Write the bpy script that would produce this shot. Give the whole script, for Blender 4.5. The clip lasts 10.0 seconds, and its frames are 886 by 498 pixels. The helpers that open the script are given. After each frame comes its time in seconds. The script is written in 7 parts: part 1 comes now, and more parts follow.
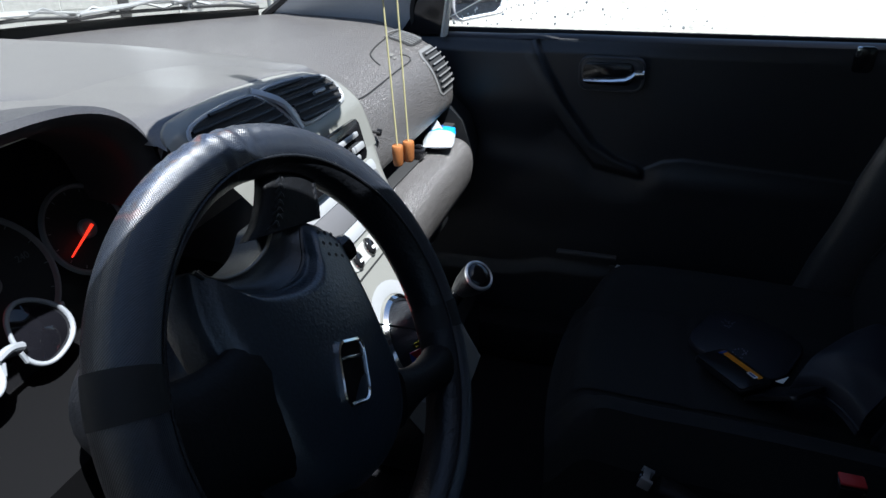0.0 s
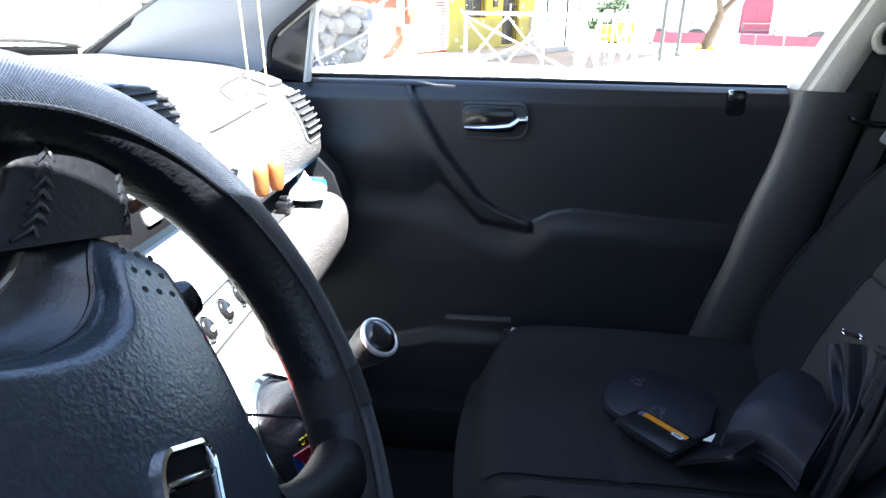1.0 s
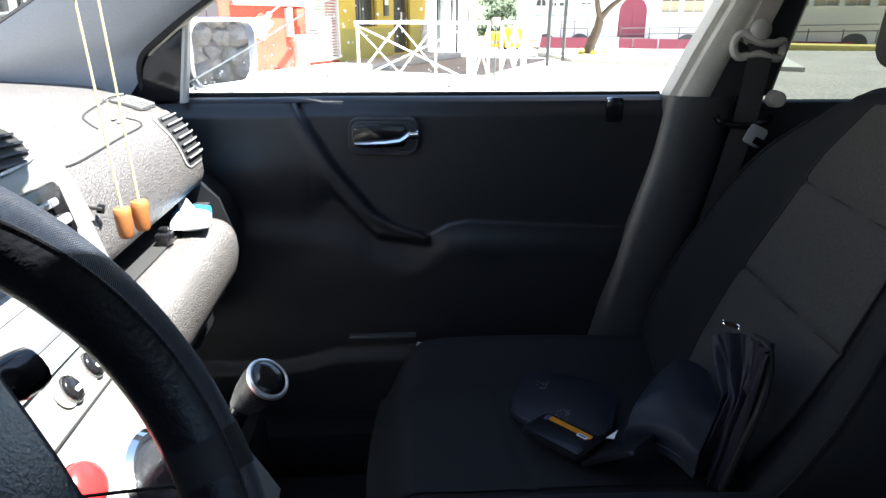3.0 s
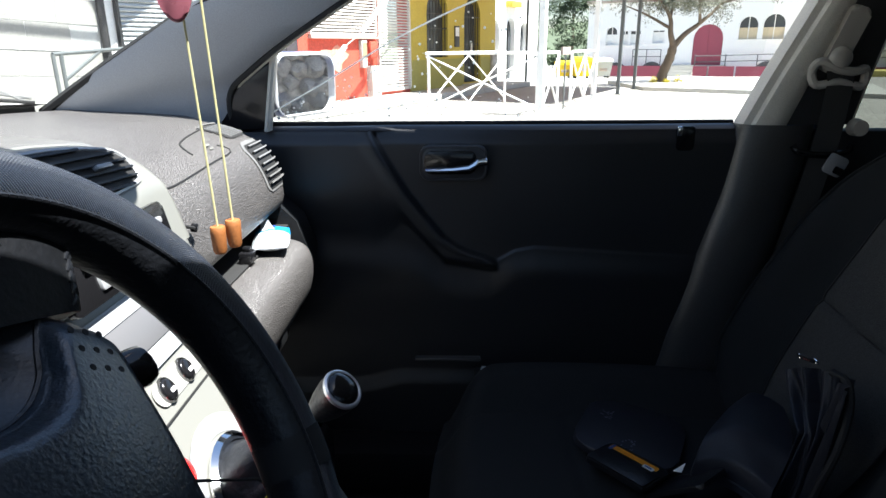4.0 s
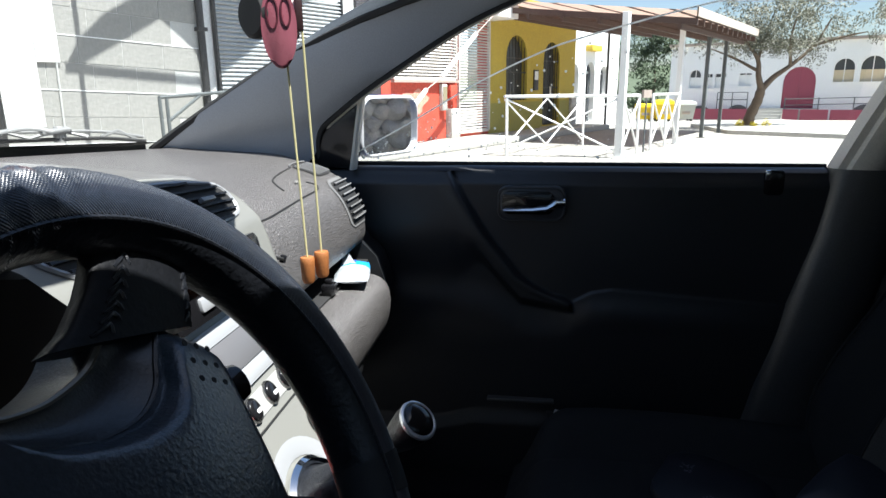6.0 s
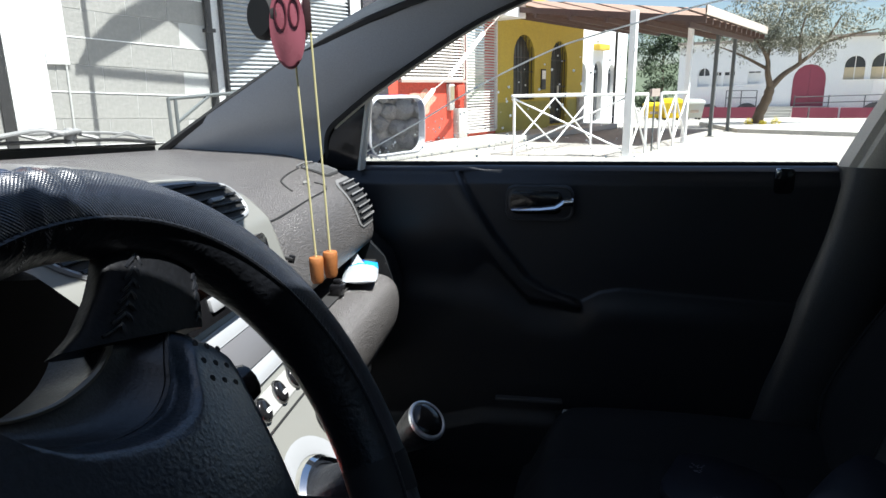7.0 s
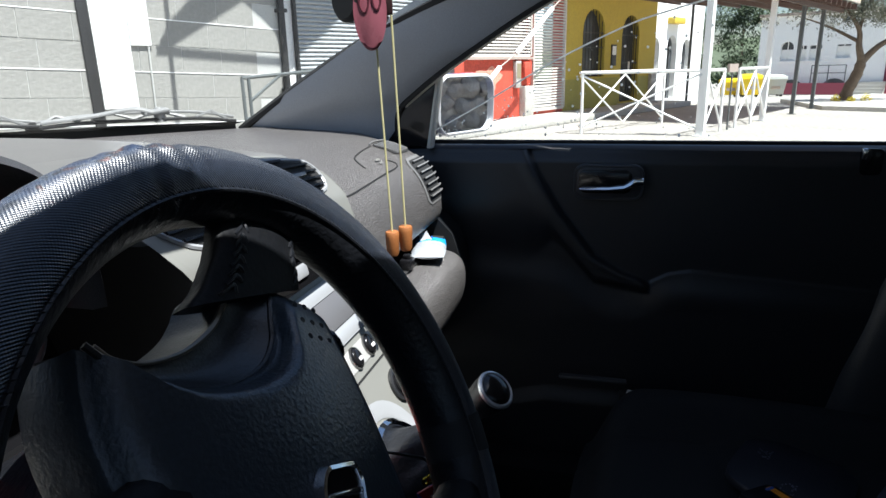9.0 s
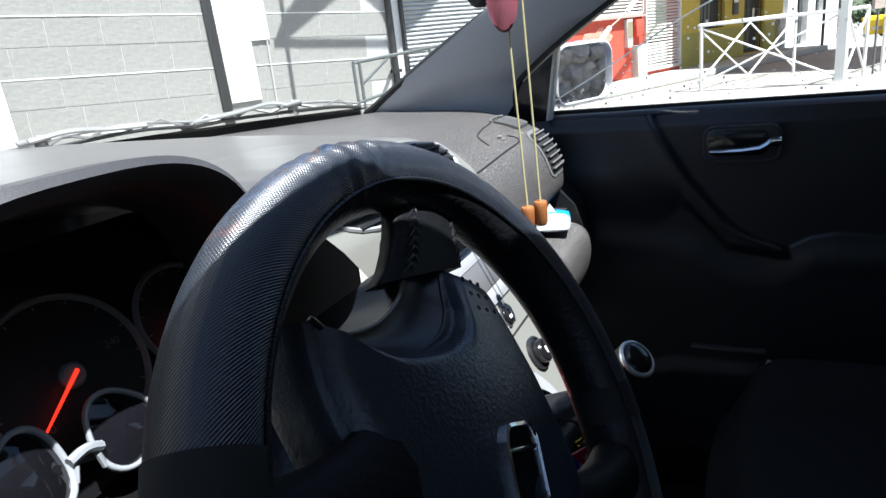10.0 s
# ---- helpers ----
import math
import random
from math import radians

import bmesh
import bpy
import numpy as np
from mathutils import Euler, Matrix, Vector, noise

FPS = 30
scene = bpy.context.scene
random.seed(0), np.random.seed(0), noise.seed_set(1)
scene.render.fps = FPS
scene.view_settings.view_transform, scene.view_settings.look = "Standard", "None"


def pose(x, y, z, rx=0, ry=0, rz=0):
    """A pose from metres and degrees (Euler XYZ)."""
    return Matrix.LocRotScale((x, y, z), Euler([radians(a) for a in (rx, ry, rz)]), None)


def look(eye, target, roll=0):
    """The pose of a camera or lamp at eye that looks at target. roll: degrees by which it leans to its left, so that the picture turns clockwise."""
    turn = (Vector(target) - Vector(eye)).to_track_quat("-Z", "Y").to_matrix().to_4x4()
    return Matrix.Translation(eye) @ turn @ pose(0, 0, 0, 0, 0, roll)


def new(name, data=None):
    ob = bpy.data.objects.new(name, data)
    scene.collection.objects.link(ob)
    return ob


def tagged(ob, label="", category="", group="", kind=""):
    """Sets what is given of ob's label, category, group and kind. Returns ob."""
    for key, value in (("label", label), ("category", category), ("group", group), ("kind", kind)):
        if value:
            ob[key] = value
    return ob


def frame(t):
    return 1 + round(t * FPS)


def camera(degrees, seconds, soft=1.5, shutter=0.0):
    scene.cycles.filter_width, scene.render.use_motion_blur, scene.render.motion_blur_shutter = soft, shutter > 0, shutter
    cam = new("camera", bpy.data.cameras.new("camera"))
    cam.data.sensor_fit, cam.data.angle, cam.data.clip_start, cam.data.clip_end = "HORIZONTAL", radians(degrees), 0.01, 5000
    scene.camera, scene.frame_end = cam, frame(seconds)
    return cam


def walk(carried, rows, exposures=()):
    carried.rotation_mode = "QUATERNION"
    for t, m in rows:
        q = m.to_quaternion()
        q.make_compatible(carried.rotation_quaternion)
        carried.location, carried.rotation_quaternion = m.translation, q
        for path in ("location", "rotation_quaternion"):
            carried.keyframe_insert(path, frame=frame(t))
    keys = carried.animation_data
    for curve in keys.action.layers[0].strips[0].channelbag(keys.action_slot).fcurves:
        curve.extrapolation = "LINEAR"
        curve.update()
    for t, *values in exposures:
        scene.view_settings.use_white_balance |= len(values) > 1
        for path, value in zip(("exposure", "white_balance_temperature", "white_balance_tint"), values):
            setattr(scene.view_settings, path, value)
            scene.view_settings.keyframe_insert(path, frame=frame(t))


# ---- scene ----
cam = camera(70.4, 10.0)
PATH = [
    (0, (-0.633, -0.336, 1.257), (1.034, 0.212, 0.298), -1.5),
    (0.5, (-0.514, -0.270, 1.155), (1.218, 0.217, 0.281), -4.0),
    (1, (-0.505, -0.273, 1.151), (1.355, -0.126, 0.43), 1.0),
    (1.5, (-0.478, -0.288, 1.154), (1.395, -0.406, 0.463), 2.8),
    (2, (-0.467, -0.291, 1.159), (1.406, -0.582, 0.522), 2.4),
    (3.5, (-0.501, -0.287, 1.163), (1.379, -0.325, 0.481), -0.6),
    (4, (-0.51, -0.285, 1.165), (1.393, -0.225, 0.551), -0.5),
    (4.5, (-0.512, -0.284, 1.164), (1.401, -0.161, 0.592), -0.6),
    (5, (-0.52, -0.283, 1.165), (1.393, -0.09, 0.617), -0.8),
    (5.5, (-0.521, -0.281, 1.164), (1.394, -0.024, 0.646), -0.6),
    (6, (-0.523, -0.281, 1.165), (1.394, 0.013, 0.676), -0.6),
    (7.5, (-0.523, -0.28, 1.165), (1.388, 0.043, 0.672), -1.0),
    (8, (-0.528, -0.28, 1.165), (1.379, 0.055, 0.663), -1.0),
    (8.5, (-0.539, -0.28, 1.165), (1.343, 0.135, 0.632), -1.0),
    (9, (-0.543, -0.276, 1.167), (1.311, 0.234, 0.617), -1.4),
    (9.5, (-0.556, -0.267, 1.169), (1.241, 0.395, 0.594), -3.5),
    (10, (-0.571, -0.261, 1.177), (1.14, 0.578, 0.57), -6.7),
]
walk(cam, [(t, look(eye, target, roll)) for t, eye, target, roll in PATH],
     [(0, 1.6, 5750, 8), (0.5, 2.85, 5700, 8), (1, 4.1, 5950, 8), (1.5, 3.98, 6150, 8), (2, 4.05, 6350, 8), (2.5, 3.75, 6300, 8), (3.5, 2.62, 6150, 8), (4, 2.25, 6100, 8), (4.5, 2.05, 6100, 8), (5, 1.85, 6050, 8), (5.5, 1.75, 6050, 8), (7.5, 1.55, 6050, 8), (8.5, 1.45, 6000, 8), (9, 1.45, 6000, 8), (10, 1.65, 5900, 8)])

# ---- small builders ----
D = bpy.data


def mat(name, col, rough=0.5, metal=0.0, grain=0.0, gscale=400.0, bump=0.0, vary=0.12, vscale=6.0, spec=0.5, emit=0.0, coat=0.0, deep=1.0):
    """A procedural surface: colour varied at two scales, roughness variation and fine relief."""
    m = D.materials.new(name)
    m.use_nodes = True
    nt = m.node_tree
    b = nt.nodes["Principled BSDF"]
    tc = nt.nodes.new("ShaderNodeTexCoord")
    n1, n2 = nt.nodes.new("ShaderNodeTexNoise"), nt.nodes.new("ShaderNodeTexNoise")
    n1.inputs["Scale"].default_value, n2.inputs["Scale"].default_value = vscale, gscale
    n1.inputs["Detail"].default_value = 4
    n2.inputs["Detail"].default_value = 3
    nt.links.new(tc.outputs["Object"], n1.inputs["Vector"])
    nt.links.new(tc.outputs["Object"], n2.inputs["Vector"])
    r = nt.nodes.new("ShaderNodeMix")
    r.data_type = "RGBA"
    c1 = tuple(max(0, c * (1 - vary)) for c in col)
    c2 = tuple(min(1, c * (1 + vary)) for c in col)
    r.inputs[6].default_value, r.inputs[7].default_value = (*c1, 1), (*c2, 1)
    nt.links.new(n1.outputs["Fac"], r.inputs[0])
    out = r.outputs[2]
    if grain:
        g = nt.nodes.new("ShaderNodeMix")
        g.data_type, g.blend_type = "RGBA", "MULTIPLY"
        g.inputs[0].default_value = 1
        k = nt.nodes.new("ShaderNodeMapRange")
        k.inputs[1].default_value, k.inputs[2].default_value = 0.3, 0.7
        k.inputs[3].default_value, k.inputs[4].default_value = 1 - grain, 1 + grain
        nt.links.new(n2.outputs["Fac"], k.inputs[0])
        nt.links.new(out, g.inputs[6])
        nt.links.new(k.outputs[0], g.inputs[7])
        out = g.outputs[2]
    nt.links.new(out, b.inputs["Base Color"])
    b.inputs["Metallic"].default_value = metal
    rr = nt.nodes.new("ShaderNodeMapRange")
    rr.inputs[3].default_value, rr.inputs[4].default_value = rough * 0.82, min(1, rough * 1.18)
    nt.links.new(n1.outputs["Fac"], rr.inputs[0])
    nt.links.new(rr.outputs[0], b.inputs["Roughness"])
    b.inputs["Specular IOR Level"].default_value = spec
    b.inputs["Coat Weight"].default_value = coat
    if bump:
        bp = nt.nodes.new("ShaderNodeBump")
        bp.inputs["Strength"].default_value = bump
        bp.inputs["Distance"].default_value = 0.3 / gscale * deep
        nt.links.new(n2.outputs["Fac"], bp.inputs["Height"])
        nt.links.new(bp.outputs[0], b.inputs["Normal"])
    if emit:
        b.inputs["Emission Color"].default_value = (*col, 1)
        b.inputs["Emission Strength"].default_value = emit
    return m


def glass_mat(name, rough=0.0, tint=(0.95, 0.97, 0.96), gloss=1.0):
    """Thin clear glass: see-through, with gloss that grows towards grazing views."""
    m = D.materials.new(name)
    m.use_nodes = True
    nt = m.node_tree
    nt.nodes.clear()
    o = nt.nodes.new("ShaderNodeOutputMaterial")
    t, g, x, f = (nt.nodes.new("ShaderNode" + k) for k in ("BsdfTransparent", "BsdfGlossy", "MixShader", "LayerWeight"))
    t.inputs[0].default_value = (*tint, 1)
    g.inputs["Roughness"].default_value = rough
    f.inputs[0].default_value = 0.5
    p, k = nt.nodes.new("ShaderNodeMath"), nt.nodes.new("ShaderNodeMath")
    p.operation, k.operation = "POWER", "MULTIPLY_ADD"
    p.inputs[1].default_value = 5.0
    k.inputs[1].default_value, k.inputs[2].default_value = 0.6 * gloss, 0.045 * gloss
    nt.links.new(f.outputs["Facing"], p.inputs[0])
    nt.links.new(p.outputs[0], k.inputs[0])
    nt.links.new(k.outputs[0], x.inputs[0])
    nt.links.new(t.outputs[0], x.inputs[1])
    nt.links.new(g.outputs[0], x.inputs[2])
    nt.links.new(x.outputs[0], o.inputs[0])
    return m


def finish(bm, name, material, smooth=True, angle=40):
    me = D.meshes.new(name)
    bmesh.ops.recalc_face_normals(bm, faces=bm.faces[:])
    if smooth:
        lim = radians(angle)
        for f in bm.faces:
            f.smooth = True
        for e in bm.edges:
            e.smooth = not (len(e.link_faces) == 2 and e.calc_face_angle(0) > lim)
    bm.to_mesh(me)
    bm.free()
    me.materials.append(material)
    return me


def part(name, bm, material, parent=None, label="", smooth=True, angle=40):
    """Links a bmesh as one mesh object, under a thing or a part."""
    ob = new(name, finish(bm, name, material, smooth, angle))
    if parent:
        ob.parent = parent
    if label:
        tagged(ob, label)
    return ob


def thing(name, label, category, at=(0, 0, 0), kind="", group=""):
    return tagged(put(new(name), at), label, category, group, kind)


def put(ob, at):
    ob.matrix_basis = at if isinstance(at, Matrix) else Matrix.Translation(at)
    return ob


def solo(name, bm, material, label, category="", kind="", smooth=True, angle=40, group=""):
    return tagged(part(name, bm, material, None, "", smooth, angle), label, category, group, kind)


def box(lo, hi, bevel=0.0, seg=2, bm=None, m=None):
    bm = bm or bmesh.new()
    lo, hi = Vector(lo), Vector(hi)
    r = bmesh.ops.create_cube(bm, size=1, matrix=(m or Matrix()) @ Matrix.Translation((lo + hi) / 2) @ Matrix.Diagonal((*(hi - lo), 1)))
    if bevel:
        es = list({e for v in r["verts"] for e in v.link_edges})
        bmesh.ops.bevel(bm, geom=es, offset=bevel, segments=seg, affect="EDGES", profile=0.5)
    return bm


def cyl(a, b, r1, r2=None, n=20, bm=None, bevel=0.0):
    """A capped cylinder or cone from a to b."""
    bm = bm or bmesh.new()
    a, b = Vector(a), Vector(b)
    q = (b - a).to_track_quat("Z", "Y").to_matrix().to_4x4()
    r = bmesh.ops.create_cone(bm, cap_ends=True, segments=n, radius1=r1, radius2=r1 if r2 is None else r2, depth=(b - a).length,
                              matrix=Matrix.Translation((a + b) / 2) @ q)
    if bevel:
        es = [e for e in {e for v in r["verts"] for e in v.link_edges} if e.calc_face_angle(0) > 0.8]
        bmesh.ops.bevel(bm, geom=es, offset=bevel, segments=3, affect="EDGES", profile=0.5)
    return bm


def lathe(profile, n=32, m=None, bm=None):
    """Turns (r, z) rows round z."""
    bm = bm or bmesh.new()
    m = m or Matrix()
    rings = []
    for r, z in profile:
        if r < 1e-6:
            rings.append([bm.verts.new(m @ Vector((0, 0, z)))] * n)
        else:
            rings.append([bm.verts.new(m @ Vector((r * math.cos(2 * math.pi * k / n), r * math.sin(2 * math.pi * k / n), z))) for k in range(n)])
    for p, q in zip(rings, rings[1:]):
        for k in range(n):
            f = list(dict.fromkeys((p[k], p[(k + 1) % n], q[(k + 1) % n], q[k])))
            if len(f) > 2:
                bm.faces.new(f)
    return bm


def loft(rows, closed=False, caps=False, bm=None):
    """A skin over rows of equally many points; closed: each row is a loop."""
    bm = bm or bmesh.new()
    vs = [[bm.verts.new(p) for p in row] for row in rows]
    for p, q in zip(vs, vs[1:]):
        k = len(p)
        for i in range(k if closed else k - 1):
            j = (i + 1) % k
            bm.faces.new((p[i], p[j], q[j], q[i]))
    if caps:
        bm.faces.new(vs[0][::-1])
        bm.faces.new(vs[-1])
    return bm


def smooth_path(pts, n=8, loop=False):
    """A Catmull-Rom line through the points."""
    P = [Vector(p) for p in pts]
    out = []
    k = len(P)
    for i in range(k if loop else k - 1):
        a, b = P[i], P[(i + 1) % k]
        p0 = P[i - 1] if (i or loop) else a * 2 - b
        p3 = P[(i + 2) % k] if (i + 2 < k or loop) else b * 2 - a
        for j in range(n):
            t = j / n
            out.append(0.5 * (2 * a + (b - p0) * t + (2 * p0 - 5 * a + 4 * b - p3) * t * t + (3 * a - p0 - 3 * b + p3) * t ** 3))
    if not loop:
        out.append(P[-1])
    return out


def tube(pts, r, n=8, bm=None, loop=False, flat=1.0):
    """A round bar along the points; r: one radius or one for each."""
    bm = bm or bmesh.new()
    P = [Vector(p) for p in pts]
    k = len(P)
    up = None
    rows = []
    for i in range(k):
        d = (P[(i + 1) % k] - P[i - 1]) if loop else (P[min(i + 1, k - 1)] - P[max(i - 1, 0)])
        d.normalize()
        if up is None:
            up = d.orthogonal().normalized()
        up = (up - d * up.dot(d)).normalized()
        s = d.cross(up)
        rr = r[i] if isinstance(r, (list, tuple)) else r
        rows.append([P[i] + rr * (math.cos(2 * math.pi * j / n) * up + flat * math.sin(2 * math.pi * j / n) * s) for j in range(n)])
    vs = [[bm.verts.new(p) for p in row] for row in rows]
    for i in range(k if loop else k - 1):
        p, q = vs[i], vs[(i + 1) % k]
        for j in range(n):
            bm.faces.new((p[j], p[(j + 1) % n], q[(j + 1) % n], q[j]))
    if not loop:
        bm.faces.new(vs[0][::-1])
        bm.faces.new(vs[-1])
    return bm


def slab(outline, depth, m=None, bevel=0.0, bm=None, seg=2):
    """A plate: the outline in x, y, drawn out along z by depth."""
    bm = bm or bmesh.new()
    m = m or Matrix()
    lo = [bm.verts.new(m @ Vector((x, y, 0))) for x, y in outline]
    hi = [bm.verts.new(m @ Vector((x, y, depth))) for x, y in outline]
    k = len(lo)
    top = bm.faces.new(hi)
    bot = bm.faces.new(lo[::-1])
    for i in range(k):
        bm.faces.new((lo[i], lo[(i + 1) % k], hi[(i + 1) % k], hi[i]))
    if bevel:
        bmesh.ops.bevel(bm, geom=list(top.edges) , offset=bevel, segments=seg, affect="EDGES", profile=0.5)
    return bm


def rounded(w, h, r, n=6):
    """The outline of a rounded rectangle about the origin."""
    out = []
    for cx, cy, a0 in ((w / 2 - r, h / 2 - r, 0), (-w / 2 + r, h / 2 - r, 90), (-w / 2 + r, -h / 2 + r, 180), (w / 2 - r, -h / 2 + r, 270)):
        for k in range(n + 1):
            a = radians(a0 + 90 * k / n)
            out.append((cx + r * math.cos(a), cy + r * math.sin(a)))
    return out


def axes(o, ex, ey):
    """The pose at o whose x and y run along ex and near ey."""
    ex = Vector(ex).normalized()
    ez = ex.cross(Vector(ey)).normalized()
    ey = ez.cross(ex)
    return Matrix((( ex.x, ey.x, ez.x, o[0]), (ex.y, ey.y, ez.y, o[1]), (ex.z, ey.z, ez.z, o[2]), (0, 0, 0, 1)))


def sstep(a, b, x):
    t = min(1, max(0, (x - a) / (b - a)))
    return t * t * (3 - 2 * t)


def interp(x, table):
    """Smooth-stepped lookup in rows (x, value...)."""
    if x <= table[0][0]:
        return table[0][1]
    for (a, va), (b, vb) in zip(table, table[1:]):
        if x <= b:
            t = (x - a) / (b - a)
            return va + (vb - va) * t
    return table[-1][1]


# ---- world and sun: high sun behind the car ----
SUN_AZ, SUN_EL = radians(246.0), radians(66.0)
w = D.worlds.new("sky")
scene.world = w
w.use_nodes = True
sky = w.node_tree.nodes.new("ShaderNodeTexSky")
sky.sky_type, sky.sun_disc = "NISHITA", False
sky.sun_elevation, sky.sun_rotation = SUN_EL, math.pi / 2 - SUN_AZ
w.node_tree.nodes["Background"].inputs[1].default_value = 0.05
w.node_tree.links.new(sky.outputs[0], w.node_tree.nodes["Background"].inputs[0])
sun = new("sun", D.lights.new("sun", "SUN"))
sun.data.energy, sun.data.angle, sun.data.color = 5.0, radians(0.53), (1.0, 0.955, 0.89)
to_sun = Vector((math.cos(SUN_AZ) * math.cos(SUN_EL), math.sin(SUN_AZ) * math.cos(SUN_EL), math.sin(SUN_EL)))
sun.matrix_world = to_sun.to_track_quat("Z", "Y").to_matrix().to_4x4()

# ---- materials ----
M_PLASTIC = mat("dark_plastic", (0.0115, 0.0125, 0.0145), 0.40, grain=0.25, gscale=900, bump=0.35)
M_DOOR = mat("door_plastic", (0.0165, 0.0178, 0.0205), 0.40, grain=0.25, gscale=900, bump=0.35, spec=0.55)
M_CHARCOAL = mat("charcoal_plastic", (0.046, 0.047, 0.048), 0.30, grain=0.3, gscale=600, bump=0.5, spec=0.8)
M_DASH = mat("dash_plastic", (0.088, 0.083, 0.080), 0.30, grain=0.55, gscale=420, bump=1.0, spec=1.0, deep=3.4)
M_DASHTOP = mat("dash_top_plastic", (0.086, 0.083, 0.082), 0.31, grain=0.25, gscale=900, bump=0.10, spec=1.0)
M_LEATHER = mat("black_leather", (0.008, 0.009, 0.0115), 0.38, grain=0.2, gscale=260, bump=0.6)
M_FABRIC = mat("seat_fabric", (0.0165, 0.0185, 0.0205), 0.9, grain=0.4, gscale=1400, bump=0.5, spec=0.2)
M_FABRIC2 = mat("seat_fabric_mid", (0.056, 0.056, 0.054), 0.9, grain=0.5, gscale=900, bump=0.5, spec=0.2)
M_SILVER = mat("silver_paint", (0.38, 0.39, 0.40), 0.34, metal=0.35, vary=0.04)
M_CREAM = mat("pale_silver", (0.25, 0.25, 0.228), 0.40, metal=0.35, vary=0.04)
M_CHROME = mat("chrome", (0.8, 0.81, 0.82), 0.08, metal=1.0, vary=0.02)
M_BLACK = mat("gloss_black", (0.008, 0.008, 0.009), 0.15, vary=0.1)
M_TRIM = mat("grey_trim", (0.58, 0.56, 0.50), 0.6, grain=0.15, gscale=700, bump=0.3)
M_PILLAR = mat("pillar_grey", (0.35, 0.37, 0.395), 0.45, grain=0.12, gscale=700, bump=0.3, vary=0.1, vscale=4)
M_RUBBER = mat("rubber", (0.012, 0.012, 0.012), 0.7)
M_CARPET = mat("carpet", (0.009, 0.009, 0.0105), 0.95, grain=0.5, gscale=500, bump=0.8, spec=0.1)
M_GLASS = glass_mat("window_glass")
M_TINT = glass_mat("tinted_glass", tint=(0.15, 0.165, 0.155))
M_MIRROR = mat("mirror_silver", (0.9, 0.9, 0.9), 0.02, metal=1.0, vary=0.0)
M_BODY = mat("blue_car_paint", (0.03, 0.06, 0.22), 0.3, metal=0.5, vary=0.03, coat=0.6)
M_HEAD = mat("headliner", (0.20, 0.19, 0.175), 0.9, grain=0.1)
M_GROUND = mat("pale_paving", (0.28, 0.268, 0.24), 0.85, grain=0.35, gscale=14, bump=0.6, vary=0.3, vscale=0.7)
M_GREYWALL = mat("grey_render", (0.262, 0.258, 0.238), 0.85, grain=0.07, gscale=22, bump=0.5, vary=0.14, vscale=1.5)
M_YELLOW = mat("ochre_wall", (0.48, 0.37, 0.06), 0.8, grain=0.1, gscale=30, bump=0.3)
M_OLIVE = mat("olive_dado", (0.33, 0.30, 0.08), 0.8, grain=0.12, gscale=30, bump=0.3)
M_RED = mat("red_paint", (0.50, 0.07, 0.04), 0.7, grain=0.2, gscale=25, bump=0.2, vary=0.25, vscale=2)
M_SHUTTER = mat("shutter_grey", (0.58, 0.55, 0.50), 0.5, metal=0.2, vary=0.08)
M_DARKSHUT = mat("shutter_dark", (0.36, 0.38, 0.39), 0.5, metal=0.2)
M_WHITE = mat("white_wall", (0.80, 0.80, 0.79), 0.8, grain=0.05, gscale=20, vary=0.05)
M_WINEDOOR = mat("wine_red_door", (0.27, 0.05, 0.08), 0.5)
M_POST = mat("white_post", (0.72, 0.72, 0.70), 0.5, vary=0.1, vscale=3)
M_DARKPOST = mat("dark_post", (0.09, 0.10, 0.10), 0.5)
M_ROOF = mat("canopy_wood", (0.075, 0.045, 0.034), 0.7, grain=0.3, gscale=60)
M_SHEET = mat("canopy_sheet", (0.20, 0.13, 0.10), 0.6)
# light comes softly through the thin canopy sheets
nt_ = M_SHEET.node_tree
tr_, mx_ = nt_.nodes.new("ShaderNodeBsdfTranslucent"), nt_.nodes.new("ShaderNodeMixShader")
tr_.inputs[0].default_value, mx_.inputs[0].default_value = (0.70, 0.50, 0.40, 1), 0.32
nt_.links.new(nt_.nodes["Principled BSDF"].outputs[0], mx_.inputs[1])
nt_.links.new(tr_.outputs[0], mx_.inputs[2])
nt_.links.new(mx_.outputs[0], nt_.nodes["Material Output"].inputs[0])
M_IRON = mat("dark_iron", (0.02, 0.02, 0.02), 0.5)
M_CONCRETE = mat("concrete", (0.42, 0.41, 0.375), 0.85, grain=0.2, gscale=40, bump=0.4)
M_BARK = mat("bark", (0.11, 0.08, 0.055), 0.9, grain=0.5, gscale=40, bump=0.8)
M_LEAF = mat("olive_leaf", (0.15, 0.15, 0.105), 0.6, vary=0.4, vscale=3)
M_BIN = mat("yellow_bin", (0.80, 0.55, 0.01), 0.4)
M_STONE = mat("dry_stone", (0.42, 0.41, 0.39), 0.9, grain=0.4, gscale=14, bump=1.0)

